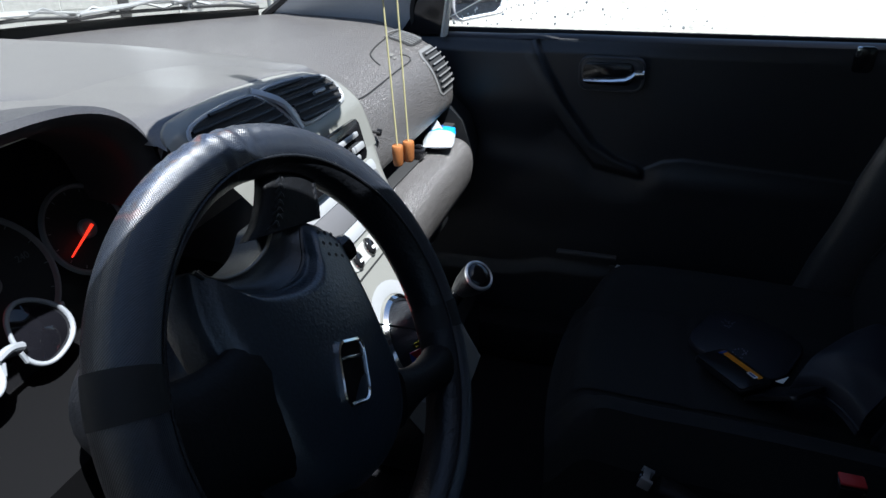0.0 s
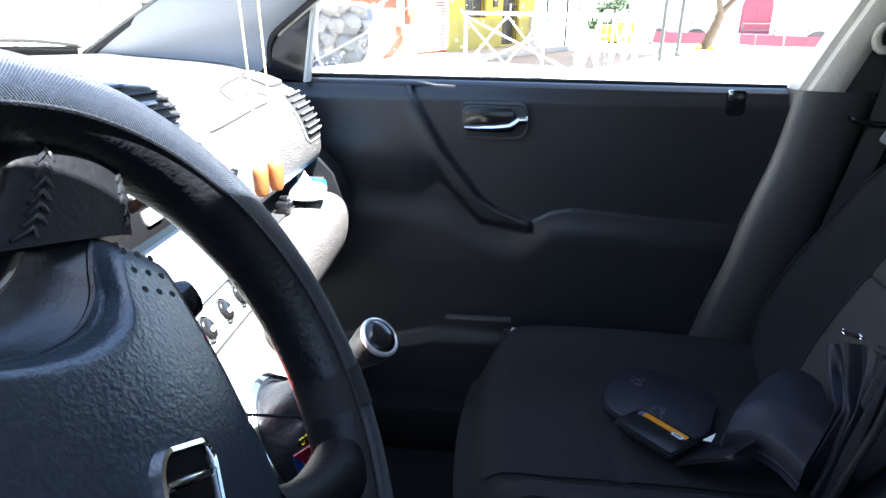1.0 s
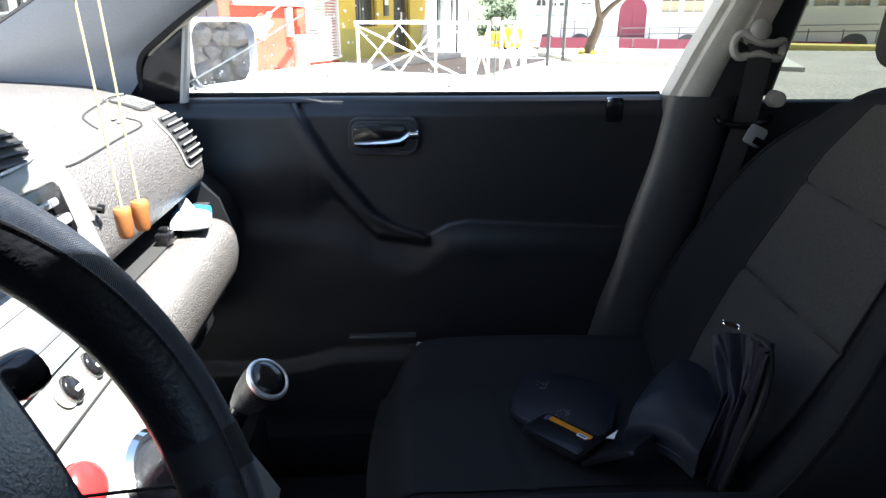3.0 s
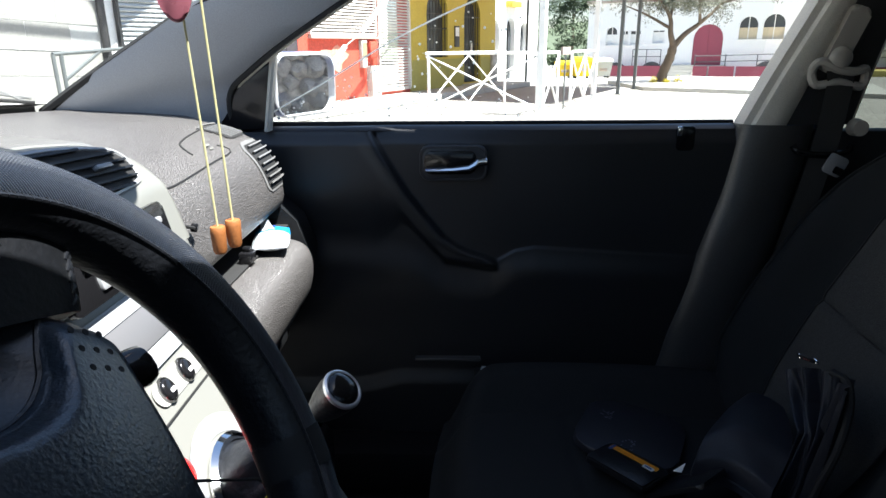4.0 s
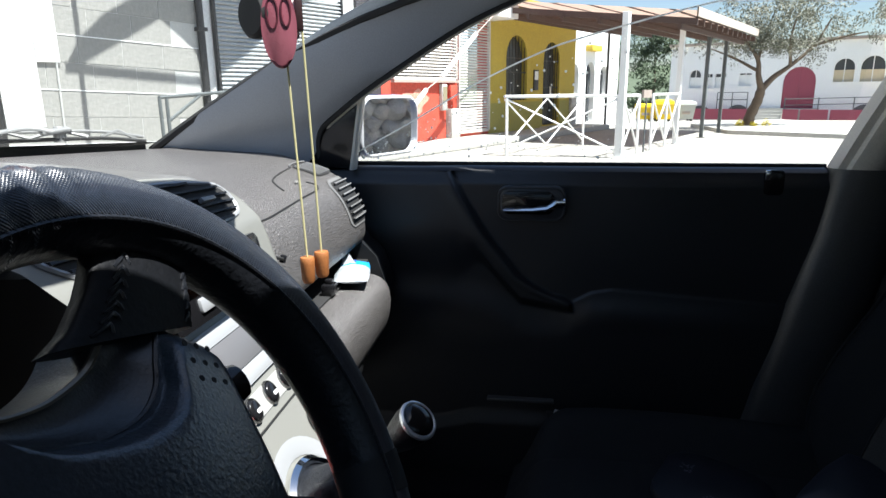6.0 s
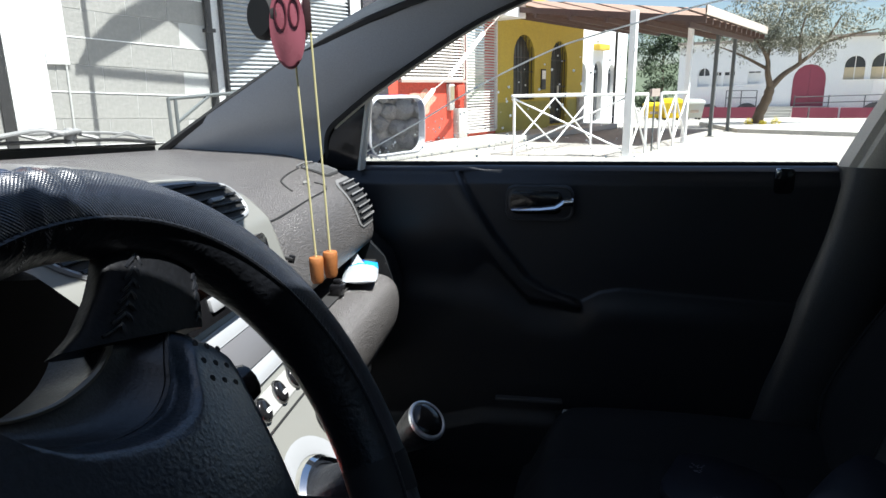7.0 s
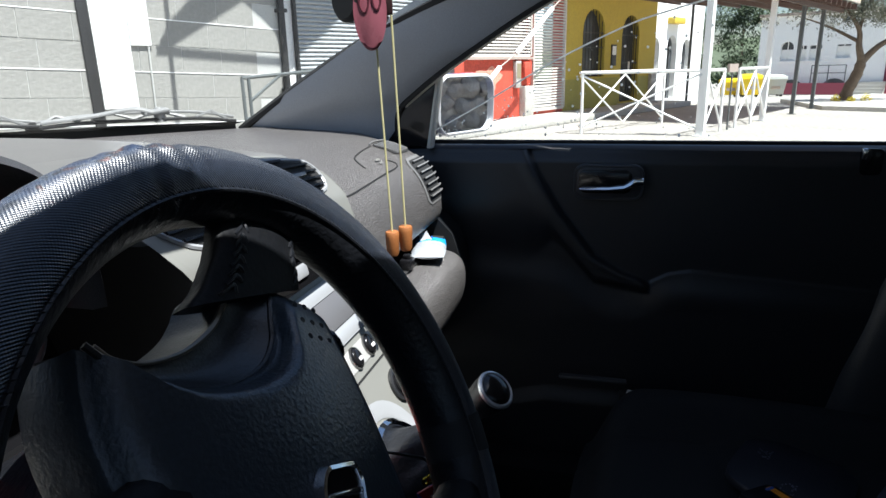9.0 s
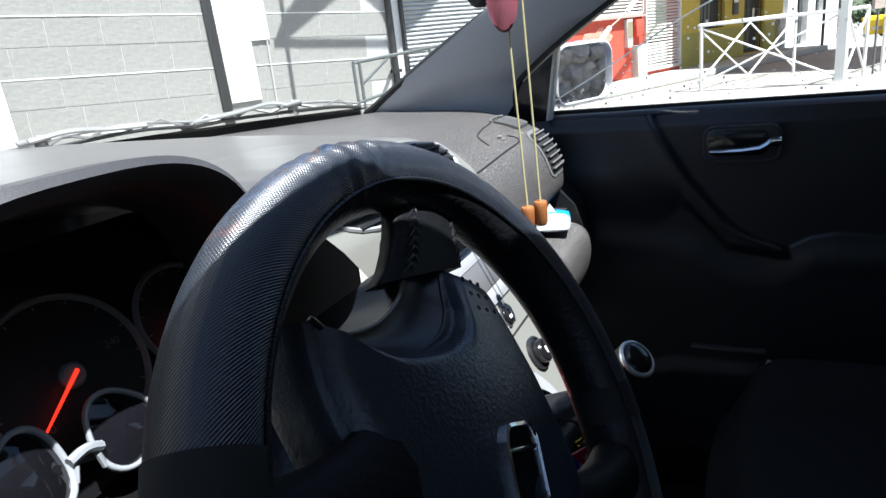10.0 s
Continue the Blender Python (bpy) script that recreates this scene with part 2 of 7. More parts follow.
M_MORTAR = mat("white_joint", (0.42, 0.42, 0.40), 0.9, grain=0.1, gscale=60)
M_LEAF2 = mat("pine_leaf", (0.05, 0.075, 0.035), 0.7, vary=0.5, vscale=1.5)
M_FLOWER = mat("yellow_flower", (0.55, 0.45, 0.03), 0.7, vary=0.4, vscale=9)
M_PANE = mat("dark_pane", (0.07, 0.075, 0.08), 0.1)
M_BLIND = mat("ochre_blind", (0.60, 0.50, 0.34), 0.8)
M_TAUPE = mat("taupe_board", (0.34, 0.28, 0.24), 0.7)
M_LAMP = mat("white_box", (0.8, 0.8, 0.78), 0.4)
M_HILL = mat("far_hill", (0.07, 0.09, 0.05), 0.95, grain=0.4, gscale=2, vary=0.4, vscale=0.3)

# ---- the street ----
def ground_z(x, y):
    """The street falls gently away beyond the olive tree."""
    return -0.035 * max(0.0, min(x, 60) - 20)


xs = [-900, -200, -60, -20, -8, 0, 8, 14, 20, 24, 28, 32, 36, 40, 46, 60, 200, 900]
solo("ground", loft([[(x, y, ground_z(x, y)) for x in xs] for y in (-900, -200, -60, -30, -15, -5, 0, 5, 15, 60, 900)]), M_GROUND,
     "pale sunlit paving of the street, worn and patched", "ground", "structure", smooth=False)

FYAW = radians(-27.0)
FX = Vector((math.cos(FYAW), math.sin(FYAW), 0))
FN = Vector((math.sin(FYAW), -math.cos(FYAW), 0))
# x along the row of buildings, y into them, z up
FM = Matrix(((FX.x, -FN.x, 0, 14.97), (FX.y, -FN.y, 0, 0.95), (0, 0, 1, 0), (0, 0, 0, 1)))


def fbox(x0, y0, z0, x1, y1, z1, bevel=0.0, bm=None):
    return box((x0, y0, z0), (x1, y1, z1), bevel, m=FM, bm=bm)


def fp(s, off, z):
    """A point s along the row of buildings and off metres out into the street."""
    return FM @ Vector((s, -off, z))


def arch(x0, x1, z0, z1, n=10, rise=None):
    """An outline with a round head, in x and z."""
    r = (x1 - x0) / 2 if rise is None else rise
    c = (x0 + x1) / 2
    return [(x0, z0), (x1, z0)] + [(c + (x1 - x0) / 2 * math.cos(math.pi * k / n), z1 - r + r * math.sin(math.pi * k / n)) for k in range(n + 1)]


FACE = FM @ Matrix(((1, 0, 0, 0), (0, 0, -1, 0), (0, 1, 0, 0), (0, 0, 0, 1)))  # outlines in x, z stand on the row, drawn out to the street


def face_slab(outline, off, depth, M=None):
    return slab(outline, depth, (M or FACE) @ Matrix.Translation((0, 0, off)))


def wall_with_holes(x0, x1, z0, z1, holes, depth):
    """A wall in x, z with round-headed or square openings cut through, as strips round each."""
    bm = bmesh.new()
    cuts = sorted({x0, x1, *[h[0] for h in holes], *[h[1] for h in holes]})
    for a, b in zip(cuts, cuts[1:]):
        hs = sorted((h for h in holes if h[0] <= a + 1e-6 and h[1] >= b - 1e-6), key=lambda h: h[2])
        z = z0
        for h in hs:
            if h[2] > z:
                box((a, 0, z), (b, depth, h[2]), bm=bm)
            z = h[3]
            if h[4]:  # the spandrels of the round head
                r, c, n = (h[1] - h[0]) / 2, (h[0] + h[1]) / 2, 8
                for k in range(n):
                    a0, a1 = math.pi * k / n, math.pi * (k + 1) / n
                    p0, p1 = c + r * math.cos(a0), c + r * math.cos(a1)
                    q0, q1 = z - r + r * math.sin(a0), z - r + r * math.sin(a1)
                    v = [bm.verts.new((p, y, q)) for y in (0, depth) for p, q in ((p0, q0), (p0, z), (p1, z), (p1, q1))]
                    for f in ((0, 1, 2, 3), (7, 6, 5, 4), (0, 3, 7, 4)):
                        bm.faces.new([v[i] for i in f])
        if z < z1:
            box((a, 0, z), (b, depth, z1), bm=bm)
    return bm


def moved(bm, m):
    bmesh.ops.transform(bm, matrix=m, verts=bm.verts[:])
    return bm


# grey block wall in front of the car
gw = solo("wall_1", fbox(-32, -0.008, 0, -7.62, 0.3, 5.2), M_MORTAR, "white mortar backing of the grey block wall", "wall", "structure")
bmesh_block = []
FALL = 0.045  # the courses follow the falling street
LEAN = Matrix.Translation((-11.4, 0, 0)) @ Matrix(((1, 0, 0, 0), (0, 1, 0, 0), (-FALL, 0, 1, 0), (0, 0, 0, 1))) @ Matrix.Translation((11.4, 0, 0))
for L in (0.538,):
    b = box((-L / 2, 0, -0.1555), (L / 2, 0.03, 0.1555), 0.004, 2)
    for v in b.verts:
        v.co.y += 0.003 * noise.noise(v.co * 30)
    bmesh_block.append(finish(b, "block", M_GREYWALL, False))
rnd = random.Random(4)
for c in range(9):
    z = 0.1895 + 0.317 * c
    x = -14.417 - (0.15 if c % 2 else 0)
    while x < -7.9:
        ob = new("block", bmesh_block[0])
        ob.parent = gw
        ob.matrix_basis = FM @ Matrix.Translation((x, -0.012 - rnd.random() * 0.004, z - FALL * (x + 11.4))) @ pose(0, 0, 0, 0, math.degrees(FALL) + rnd.uniform(-0.12, 0.12), 0)
        x += 0.545
b = bmesh.new()
for c in range(17):
    for k in range(44):
        x = -14.417 - 0.545 * (k + 1) - (0.15 if c % 2 else 0)
        if x > -31.5:
            box((x - 0.269, -0.012, 0.034 + 0.317 * c), (x + 0.269, 0.02, 0.345 + 0.317 * c), m=FM @ LEAN, bm=b)
for c in range(9, 17):
    for k in range(13):
        x = -14.417 + 0.545 * k - (0.15 if c % 2 else 0)
        if x < -7.85:
            box((x - 0.269, -0.012, 0.034 + 0.317 * c), (x + 0.269, 0.02, 0.345 + 0.317 * c), m=FM @ LEAN, bm=b)
ob = part("blocks", b, M_GREYWALL, gw, smooth=False)
tagged(ob, "rows of grey painted blocks", kind="stuff")
# raised painted joint lines, one every second course
for z in (0.665, 1.299, 1.933, 2.567):
    part("joint_line", box((-20, -0.020, z - 0.006), (-7.75, 0.02, z + 0.006), m=FM @ LEAN), M_LAMP, gw, "bright white painted joint")
nb = thing("notice_board", "blank white board fixed on the grey block wall", "board")
part("panel", fbox(-10.29, -0.045, 0.80, -9.88, -0.02, 2.9, 0.004), M_LAMP, nb)
part("upper_panel", fbox(-9.875, -0.045, 1.53, -9.62, -0.02, 2.9, 0.004), M_LAMP, nb)
wp = thing("wall_cable", "thin pale conduit running down the grey wall", "conduit")
part("pipe", tube([fp(-9.64, 0.03, 2.9), fp(-9.66, 0.03, 1.5), fp(-9.70, 0.03, 0.0)], 0.012, 6), M_MORTAR, wp)
# unseen porch, added and cut so that its arch shades the wall
po = thing("shade_porch", "unseen dark metal porch frame, added to cast the arched shade on the wall", "porch")
AW = 1.25
T_ = (AW - 0.02) / to_sun.dot(FN)
sh, up = to_sun.dot(FX) * T_, to_sun.z * T_  # how far the sun's slope carries the shade from the gable to the wall
tri = [(-9.57, 1.45), (-9.50, 1.49), (-8.29, 2.17), (-8.02, 1.99), (-7.88, 1.86), (-7.80, 1.74), (-7.70, 1.30), (-7.62, 1.30), (-6.9, 1.75), (-6.2, 2.3), (-5.4, 2.7), (-5.4, 3.3), (-7.62, 3.3), (-8.25, 2.55), (-8.69, 2.33), (-9.04, 2.13), (-9.36, 1.82), (-9.50, 1.60)]
part("gable", face_slab([(x + sh, z + up) for x, z in tri], AW, 0.02), M_IRON, po, "sheet metal gable cut to the outline of its shade")
part("cross_bar", tube([fp(-9.56 + sh, AW, 1.485 + up), fp(-7.70 + sh, AW, 1.345 + up)], 0.028, 6), M_IRON, po)
part("hanging_rod", tube([fp(-9.39 + sh, AW, 1.46 + up), fp(-9.44 + sh, AW, up + 0.02)], 0.032, 6), M_IRON, po)
part("bracket", fbox(-9.4 + sh, -AW, 1.60 + up, -9.34 + sh, 0.02, 1.66 + up), M_IRON, po)
part("bracket", fbox(-7.9 + sh, -AW, 2.40 + up, -7.84 + sh, 0.02, 2.46 + up), M_IRON, po)
ds_ = thing("down_pipe", "flat dark strip pipe on the grey block wall", "pipe")
part("strip", fbox(-10.42, -0.06, 0.0, -10.30, -0.02, 3.4, 0.01), M_IRON, ds_)
wps = thing("wall_pilaster", "white painted pilaster on the grey block wall", "pilaster")
part("shaft", fbox(-13.25, -0.14, 0, -12.66, -0.02, 4.0, 0.01), M_LAMP, wps)
dp = thing("drain_pipe", "dark drain pipe between block wall and roller shutter", "pipe")
part("pipe", tube([fp(-7.72, 0.06, 0.0), fp(-7.72, 0.06, 3.2)], 0.05, 10), M_IRON, dp)
for z in (0.9, 2.0):
    part("bracket", fbox(-7.79, -0.12, z, -7.65, 0.02, z + 0.05), M_IRON, dp)


def shutter(name, s0, s1, z0, z1, pitch, material, label, frame_mat):
    t = thing(name, label, "shutter")
    me = finish(tube([(0, 0, 0), (s1 - s0 - 0.06, 0, 0)], pitch * 0.5, 8, flat=0.34), "slat", material, True, 80)
    n = int((z1 - z0) / pitch)
    for k in range(n):
        o = new("slat", me)
        o.parent = t
        o.matrix_basis = FM @ Matrix.Translation((s0 + 0.03, -0.03, z0 + pitch * (k + 0.5)))
    for a in (s0, s1 - 0.04):
        part("guide_rail", fbox(a, -0.07, z0, a + 0.04, 0.0, z1), frame_mat, t)
    part("bottom_bar", fbox(s0 + 0.03, -0.055, z0 - 0.03, s1 - 0.03, -0.01, z0 + 0.02), frame_mat, t)
    return t


# dark shop with a roller shutter, handrail before it
solo("wall_2", fbox(-7.62, 0.02, 0, -4.55, 0.3, 5.0), M_WHITE, "white shop front round a grey shutter", "wall", "structure")
shutter("roller_shutter", -7.5, -4.9, 0.35, 2.75, 0.062, M_DARKSHUT, "grey corrugated roller shutter, closed", M_IRON)
hr = thing("handrail", "dark metal handrail of a short ramp by the shutter", "handrail")
for a, b in (((-8.95, 0.9, 0.0), (-8.95, 0.9, 1.12)), ((-8.95, 0.9, 1.12), (-6.8, 0.9, 1.25)), ((-8.95, 0.9, 0.62), (-6.8, 0.9, 0.95)), ((-8.86, 0.9, 0.0), (-8.86, 0.9, 1.12)), ((-8.86, 0.9, 0.84), (-8.40, 0.9, 1.14)), ((-7.7, 0.9, 0.0), (-7.7, 0.9, 1.19)), ((-6.8, 0.9, 0.0), (-6.8, 0.9, 1.25)), ((-8.95, 0.9, 1.12), (-7.74, 0.1, 1.15))):
    part("rail" if a[2] > 0.3 else "post", tube([fp(*a), fp(*b)], 0.022, 8), M_DARKPOST, hr)
solo("ramp", face_slab([(-8.3, 0), (-5.2, 0), (-5.2, 0.3), (-6.2, 0.3)], 0.15, 0.9), M_CONCRETE, "grey concrete ramp to the shop door", "ramp", "structure")

# dark tiled entrance, red shop, ochre bar
dw = thing("shop_entrance", "dark tiled shop entrance with a pale strip", "entrance", kind="structure")
me_t = finish(box((-0.145, 0, -0.195), (0.145, 0.02, 0.195), 0.004, 1), "tile", mat("dark_tile", (0.05, 0.045, 0.05), 0.3, vary=0.2), False)
for i in range(2):
    for j in range(7):
        o = new("tile", me_t)
        o.parent = dw
        o.matrix_basis = FM @ Matrix.Translation((-4.38 + 0.3 * i, -0.02, 0.36 + 0.4 * j))
part("backing", fbox(-4.55, 0.0, 0, -3.9, 0.3, 3.2), M_IRON, dw)
part("strip", fbox(-4.5, -0.05, 1.42, -4.0, -0.02, 1.47), M_LAMP, dw)
rs = tagged(part("wall_3", moved(wall_with_holes(-3.9, -0.02, 0.0, 3.4, [(-3.6, -1.42, 1.38, 2.55, 0), (-1.36, -0.04, 0.2, 2.9, 0)], 0.3), FM), M_RED, None), "red painted shop front with worn pale patches", "wall", kind="structure")
solo("shutter_upper_back", fbox(-3.6, 0.1, 1.38, -1.42, 0.16, 2.55), M_SHUTTER, "backing behind the upper shutter", "wall", "structure")
shutter("roller_shutter", -3.6, -1.42, 1.40, 2.52, 0.062, M_SHUTTER, "pale beige roller shutter over the red shop hatch", M_SHUTTER)
shutter("roller_shutter", -1.36, -0.04, 0.24, 2.88, 0.062, M_SHUTTER, "tall pale grey roller shutter beside the ochre wall", M_SHUTTER)
part("sill", fbox(-3.62, -0.10, 1.33, -1.40, 0.02, 1.38), M_TAUPE, rs)
mp = thing("plaster_patch", "rough pale plaster patch on the red shop wall", "patch")
part("patch", face_slab([(-3.2 + 1.1 * math.cos(a) * (0.8 + 0.25 * math.sin(3 * a)) * 0.45 + 0.35, 0.95 + 0.28 * math.sin(a) * (0.8 + 0.2 * math.cos(5 * a))) for a in [k * 0.31 for k in range(20)]], 0.002, 0.008), mat("worn_pink", (0.55, 0.25, 0.18), 0.9, grain=0.3, gscale=30, vary=0.3), mp)
mb = thing("meter_box", "grey electricity meter box with pipes on the red wall", "meter box")
part("cabinet", fbox(-2.02, -0.09, 0.75, -1.84, 0, 1.30, 0.008), M_CONCRETE, mb)
part("door", fbox(-2.0, -0.10, 0.95, -1.86, -0.09, 1.25), mat("meter_glass", (0.25, 0.22, 0.14), 0.3), mb)
part("pedestal", fbox(-1.78, -0.16, 0.12, -1.46, 0, 0.78, 0.01), M_CONCRETE, mb)
part("upper_cabinet", fbox(-1.75, -0.12, 0.95, -1.5, 0, 1.28, 0.008), M_RED, mb)
ye = tagged(part("wall_4", moved(wall_with_holes(0, 4.9, 0.0, 3.4, [(0.82, 1.92, 0.90, 2.5, 1), (2.84, 3.86, 0.2, 2.44, 1)], 0.3), FM), M_YELLOW), "ochre yellow bar wall under the canopy", "wall", kind="structure")
part("dado", fbox(0.004, -0.012, 0.0, 2.8, 0.001, 0.86), M_OLIVE, ye, "olive painted dado")
part("dado", fbox(3.9, -0.012, 0.0, 4.9, 0.001, 0.86), M_OLIVE, ye)
part("pilaster", fbox(4.55, -0.10, 0.0, 4.92, 0.0, 1.0, 0.02), M_STONE, ye, "rough stone base of the wall's end")


def grille(name, x0, x1, z0, z1, label, cat):
    t = thing(name, label, cat)
    part("pane", face_slab(arch(x0, x1, z0, z1), -0.2, 0.02), M_PANE, t)
    n = 7
    for k in range(n):
        x = x0 + (x1 - x0) * (k + 0.5) / n
        h = math.sqrt(max(0, 1 - ((x - (x0 + x1) / 2) / ((x1 - x0) / 2)) ** 2)) * (x1 - x0) / 2
        part("bar", tube([fp(x, -0.05, z0), fp(x, -0.05, z1 - (x1 - x0) / 2 + h)], 0.012, 5), M_IRON, t)
    for z in (z0 + 0.05, (z0 + z1) / 2 - 0.1, z1 - (x1 - x0) / 2):
        part("cross_bar", fbox(x0, 0.035, z - 0.012, x1, 0.065, z + 0.012), M_IRON, t)
    return t


grille("arched_window", 0.82, 1.92, 0.90, 2.5, "arched window with a black iron grille in the ochre wall", "window")
gd = grille("arched_door", 2.84, 3.86, 0.2, 2.44, "black iron grille door with a round head, shut", "door")
part("lock_plate", fbox(3.3, 0.02, 1.0, 3.4, 0.03, 1.25), M_SHUTTER, gd)
md = thing("menu_frame", "small dark framed menu board on the ochre wall", "sign")
part("frame", fbox(2.26, -0.03, 1.15, 2.52, 0, 1.68, 0.004), M_IRON, md)
part("sheet", fbox(2.29, -0.034, 1.42, 2.49, -0.03, 1.64), M_LAMP, md)
solo("pavement", fbox(-8, -1.05, 0.0, 5.2, 0.0, 0.14, 0.015), M_CONCRETE, "grey concrete pavement step along the shop fronts", "pavement", "structure")
for i in range(2):
    solo("door_step", fbox(2.7 - 0.1 * i, -0.30 - 0.28 * (1 - i), 0.14 + 0.0 * i, 4.0 + 0.1 * i, -0.001 - 0.0 * i, 0.20 - 0.03 * (1 - i)), M_CONCRETE, "worn concrete step before the grille door", "step") if i == 0 else None
lb = thing("sign_box", "white box sign under the canopy roof", "sign")
part("box", fbox(-0.95, -0.75, 2.72, 0.05, -0.05, 3.05, 0.01), M_LAMP, lb)
part("end_panel", fbox(0.05, -0.72, 2.74, 0.06, -0.08, 3.03), M_LAMP, lb)

lpole = thing("leaning_tube", "white tube leaning from the sign box down before the red shop", "tube")
part("upper_tube", tube([fp(-1.80, 0.8, 2.29), fp(-3.02, 0.8, 1.42)], 0.045, 8), M_LAMP, lpole)
part("lower_tube", tube([fp(-3.54, 0.8, 1.18), fp(-4.12, 0.8, 0.75)], 0.045, 8), M_LAMP, lpole)
part("wire", tube([fp(-0.80, 0.8, 2.90), fp(-1.80, 0.8, 2.29), fp(-3.02, 0.8, 1.42), fp(-3.54, 0.8, 1.18), fp(-4.12, 0.8, 0.75), fp(-4.75, 0.8, 0.0)], 0.014, 5), M_TAUPE, lpole, "thin brown pole")

# canopy on posts
ca = thing("canopy", "brown timber canopy roof on slim posts before the bar", "canopy")
SL = lambda off: 3.06 - 0.125 * off
EAVE = 4.75
for k in range(34):  # roof sheets
    o0, o1 = EAVE * k / 34, EAVE * (k + 1) / 34
    b = loft([[fp(s, o, SL(o) + 0.112) for s in (-0.3, 5.6)] for o in (o0, o1)])
    part("board", b, M_SHEET if k % 6 else M_ROOF, ca, smooth=False)
for o in [0.35 + 0.82 * k for k in range(6)]:
    b = box((-0.3, -o - 0.03, SL(o) - 0.24), (5.6, -o + 0.03, SL(o) - 0.141), m=FM)
    part("purlin", b, M_ROOF, ca, smooth=False)
for s in (-0.2, 0.3, 0.84, 1.35, 1.85, 2.35, 2.85, 3.35, 3.85, 4.35, 4.84, 5.5):
    b = loft([[fp(s + d, o, SL(o) + h) for d, h in ((-0.035, -0.14), (0.035, -0.14), (0.035, -0.02), (-0.035, -0.02))] for o in (0.0, EAVE)], closed=True, caps=True)
    part("rafter", b, M_ROOF, ca, smooth=False)
part("fascia", loft([[fp(s, EAVE + 0.01, SL(EAVE) + h) for s in (-0.35, 5.65)] for h in (0.0, 0.17)] + [[fp(s, EAVE + 0.04, SL(EAVE) + h) for s in (-0.35, 5.65)] for h in (0.17, 0.0)]), mat("pale_fascia", (0.55, 0.47, 0.40), 0.6), ca, "pale weathered edge board", smooth=False)
for s, off, r, mt, lab in ((-2.59, 4.24, 0.055, M_POST, "white painted"), (0.84, 4.2, 0.05, M_POST, "white painted"), (2.85, 4.25, 0.04, M_DARKPOST, "dark painted"), (4.84, 4.2, 0.04, M_DARKPOST, "dark painted"), (5.2, 0.9, 0.03, M_DARKPOST, "thin dark")):
    pst = thing("canopy_post", lab + " steel post holding up the canopy", "post", group="canopy posts")
    part("shaft", box((s - r, -off - r, 0.01), (s + r, -off + r, SL(off) - 0.14), 0.006, 1, m=FM), mt, pst)
    part("base_plate", box((s - 2 * r, -off - 2 * r, 0), (s + 2 * r, -off + 2 * r, 0.012), m=FM), mt, pst)


def barrier(a, b, label, h=1.05, braces=1, ends=(1, 1)):
    """A white tube barrier with crossed braces from a to b (s, off)."""
    t = thing("barrier", label, "barrier", group="terrace barriers")
    A, B = Vector(a), Vector(b)
    for k, e in zip((A, B), ends):
        if e:
            part("post", tube([fp(k.x, k.y, 0), fp(k.x, k.y, h)], 0.026, 8), M_POST, t)
    part("top_rail", tube([fp(A.x, A.y, h), fp(B.x, B.y, h)], 0.026, 8), M_POST, t)
    for i in range(braces):
        p, q = A.lerp(B, i / braces), A.lerp(B, (i + 1) / braces)
        part("brace", tube([fp(p.x, p.y, 0.12), fp(q.x, q.y, h - 0.05)], 0.017, 6), M_POST, t)
        part("brace", tube([fp(p.x, p.y, h - 0.05), fp(q.x, q.y, 0.12)], 0.017, 6), M_POST, t)
    return t


barrier((-3.2, 2.35), (-2.62, 4.18), "white tube barrier with crossed braces at the terrace end")
barrier((-2.5, 4.24), (-1.72, 4.24), "short white tube barrier beside the canopy post", ends=(0, 1))
barrier((-0.95, 4.24), (-0.05, 4.24), "short white tube barrier along the terrace edge")
barrier((-0.05, 4.24), (0.78, 4.24), "white tube barrier meeting the canopy post", ends=(0, 0))
barrier((-3.2, 2.3), (-0.6, 2.7), "white tube barrier along the inner terrace", braces=2, ends=(0, 1))
sg = thing("small_sign", "small brown sign fixed on the barrier gate", "sign")
part("panel", fbox(-1.55, -4.26, 1.0, -1.1, -4.22, 1.14), M_TAUPE, sg)
part("holder", fbox(-1.35, -4.25, 0.0, -1.31, -4.23, 1.0), M_DARKPOST, sg)

# island with kerb and olive tree
isl = bmesh.new()
P = [(16.85, -5.1), (15.3, -7.2), (13.6, -9.6), (17.5, -11.5), (23, -8.2), (20.2, -4.9)]
slab([(x, y) for x, y in P[::-1]], 0.12, Matrix.Translation((0, 0, -0.02)), bm=isl)
solo("kerb_island", isl, M_CONCRETE, "low kerbed island of concrete round the olive tree", "kerb", "structure", smooth=False)


def leafy(name, centre_rows, count, size, seed, material, flat=0.35):
    """Many small leaves scattered through uneven clumps."""
    r = random.Random(seed)
    vs, fs = [], []
    for i in range(count):
        cx, cy, cz, rad = centre_rows[r.randrange(len(centre_rows))]
        d = Vector((r.gauss(0, 1), r.gauss(0, 1), r.gauss(0, 0.8)))
        d = d.normalized() * rad * (r.random() ** 0.45)
        c = Vector((cx, cy, cz)) + d
        a = Vector((r.gauss(0, 1), r.gauss(0, 1), r.gauss(0, 1))).normalized()
        b = a.orthogonal().normalized()
        l, wd = size * r.uniform(0.6, 1.3), size * flat * r.uniform(0.7, 1.2)
        k = len(vs)
        vs += [tuple(c - a * l), tuple(c + b * wd), tuple(c + a * l), tuple(c - b * wd)]
        fs.append((k, k + 1, k + 2, k + 3))
    me = D.meshes.new(name)
    me.from_pydata(vs, [], fs)
    me.materials.append(material)
    return me


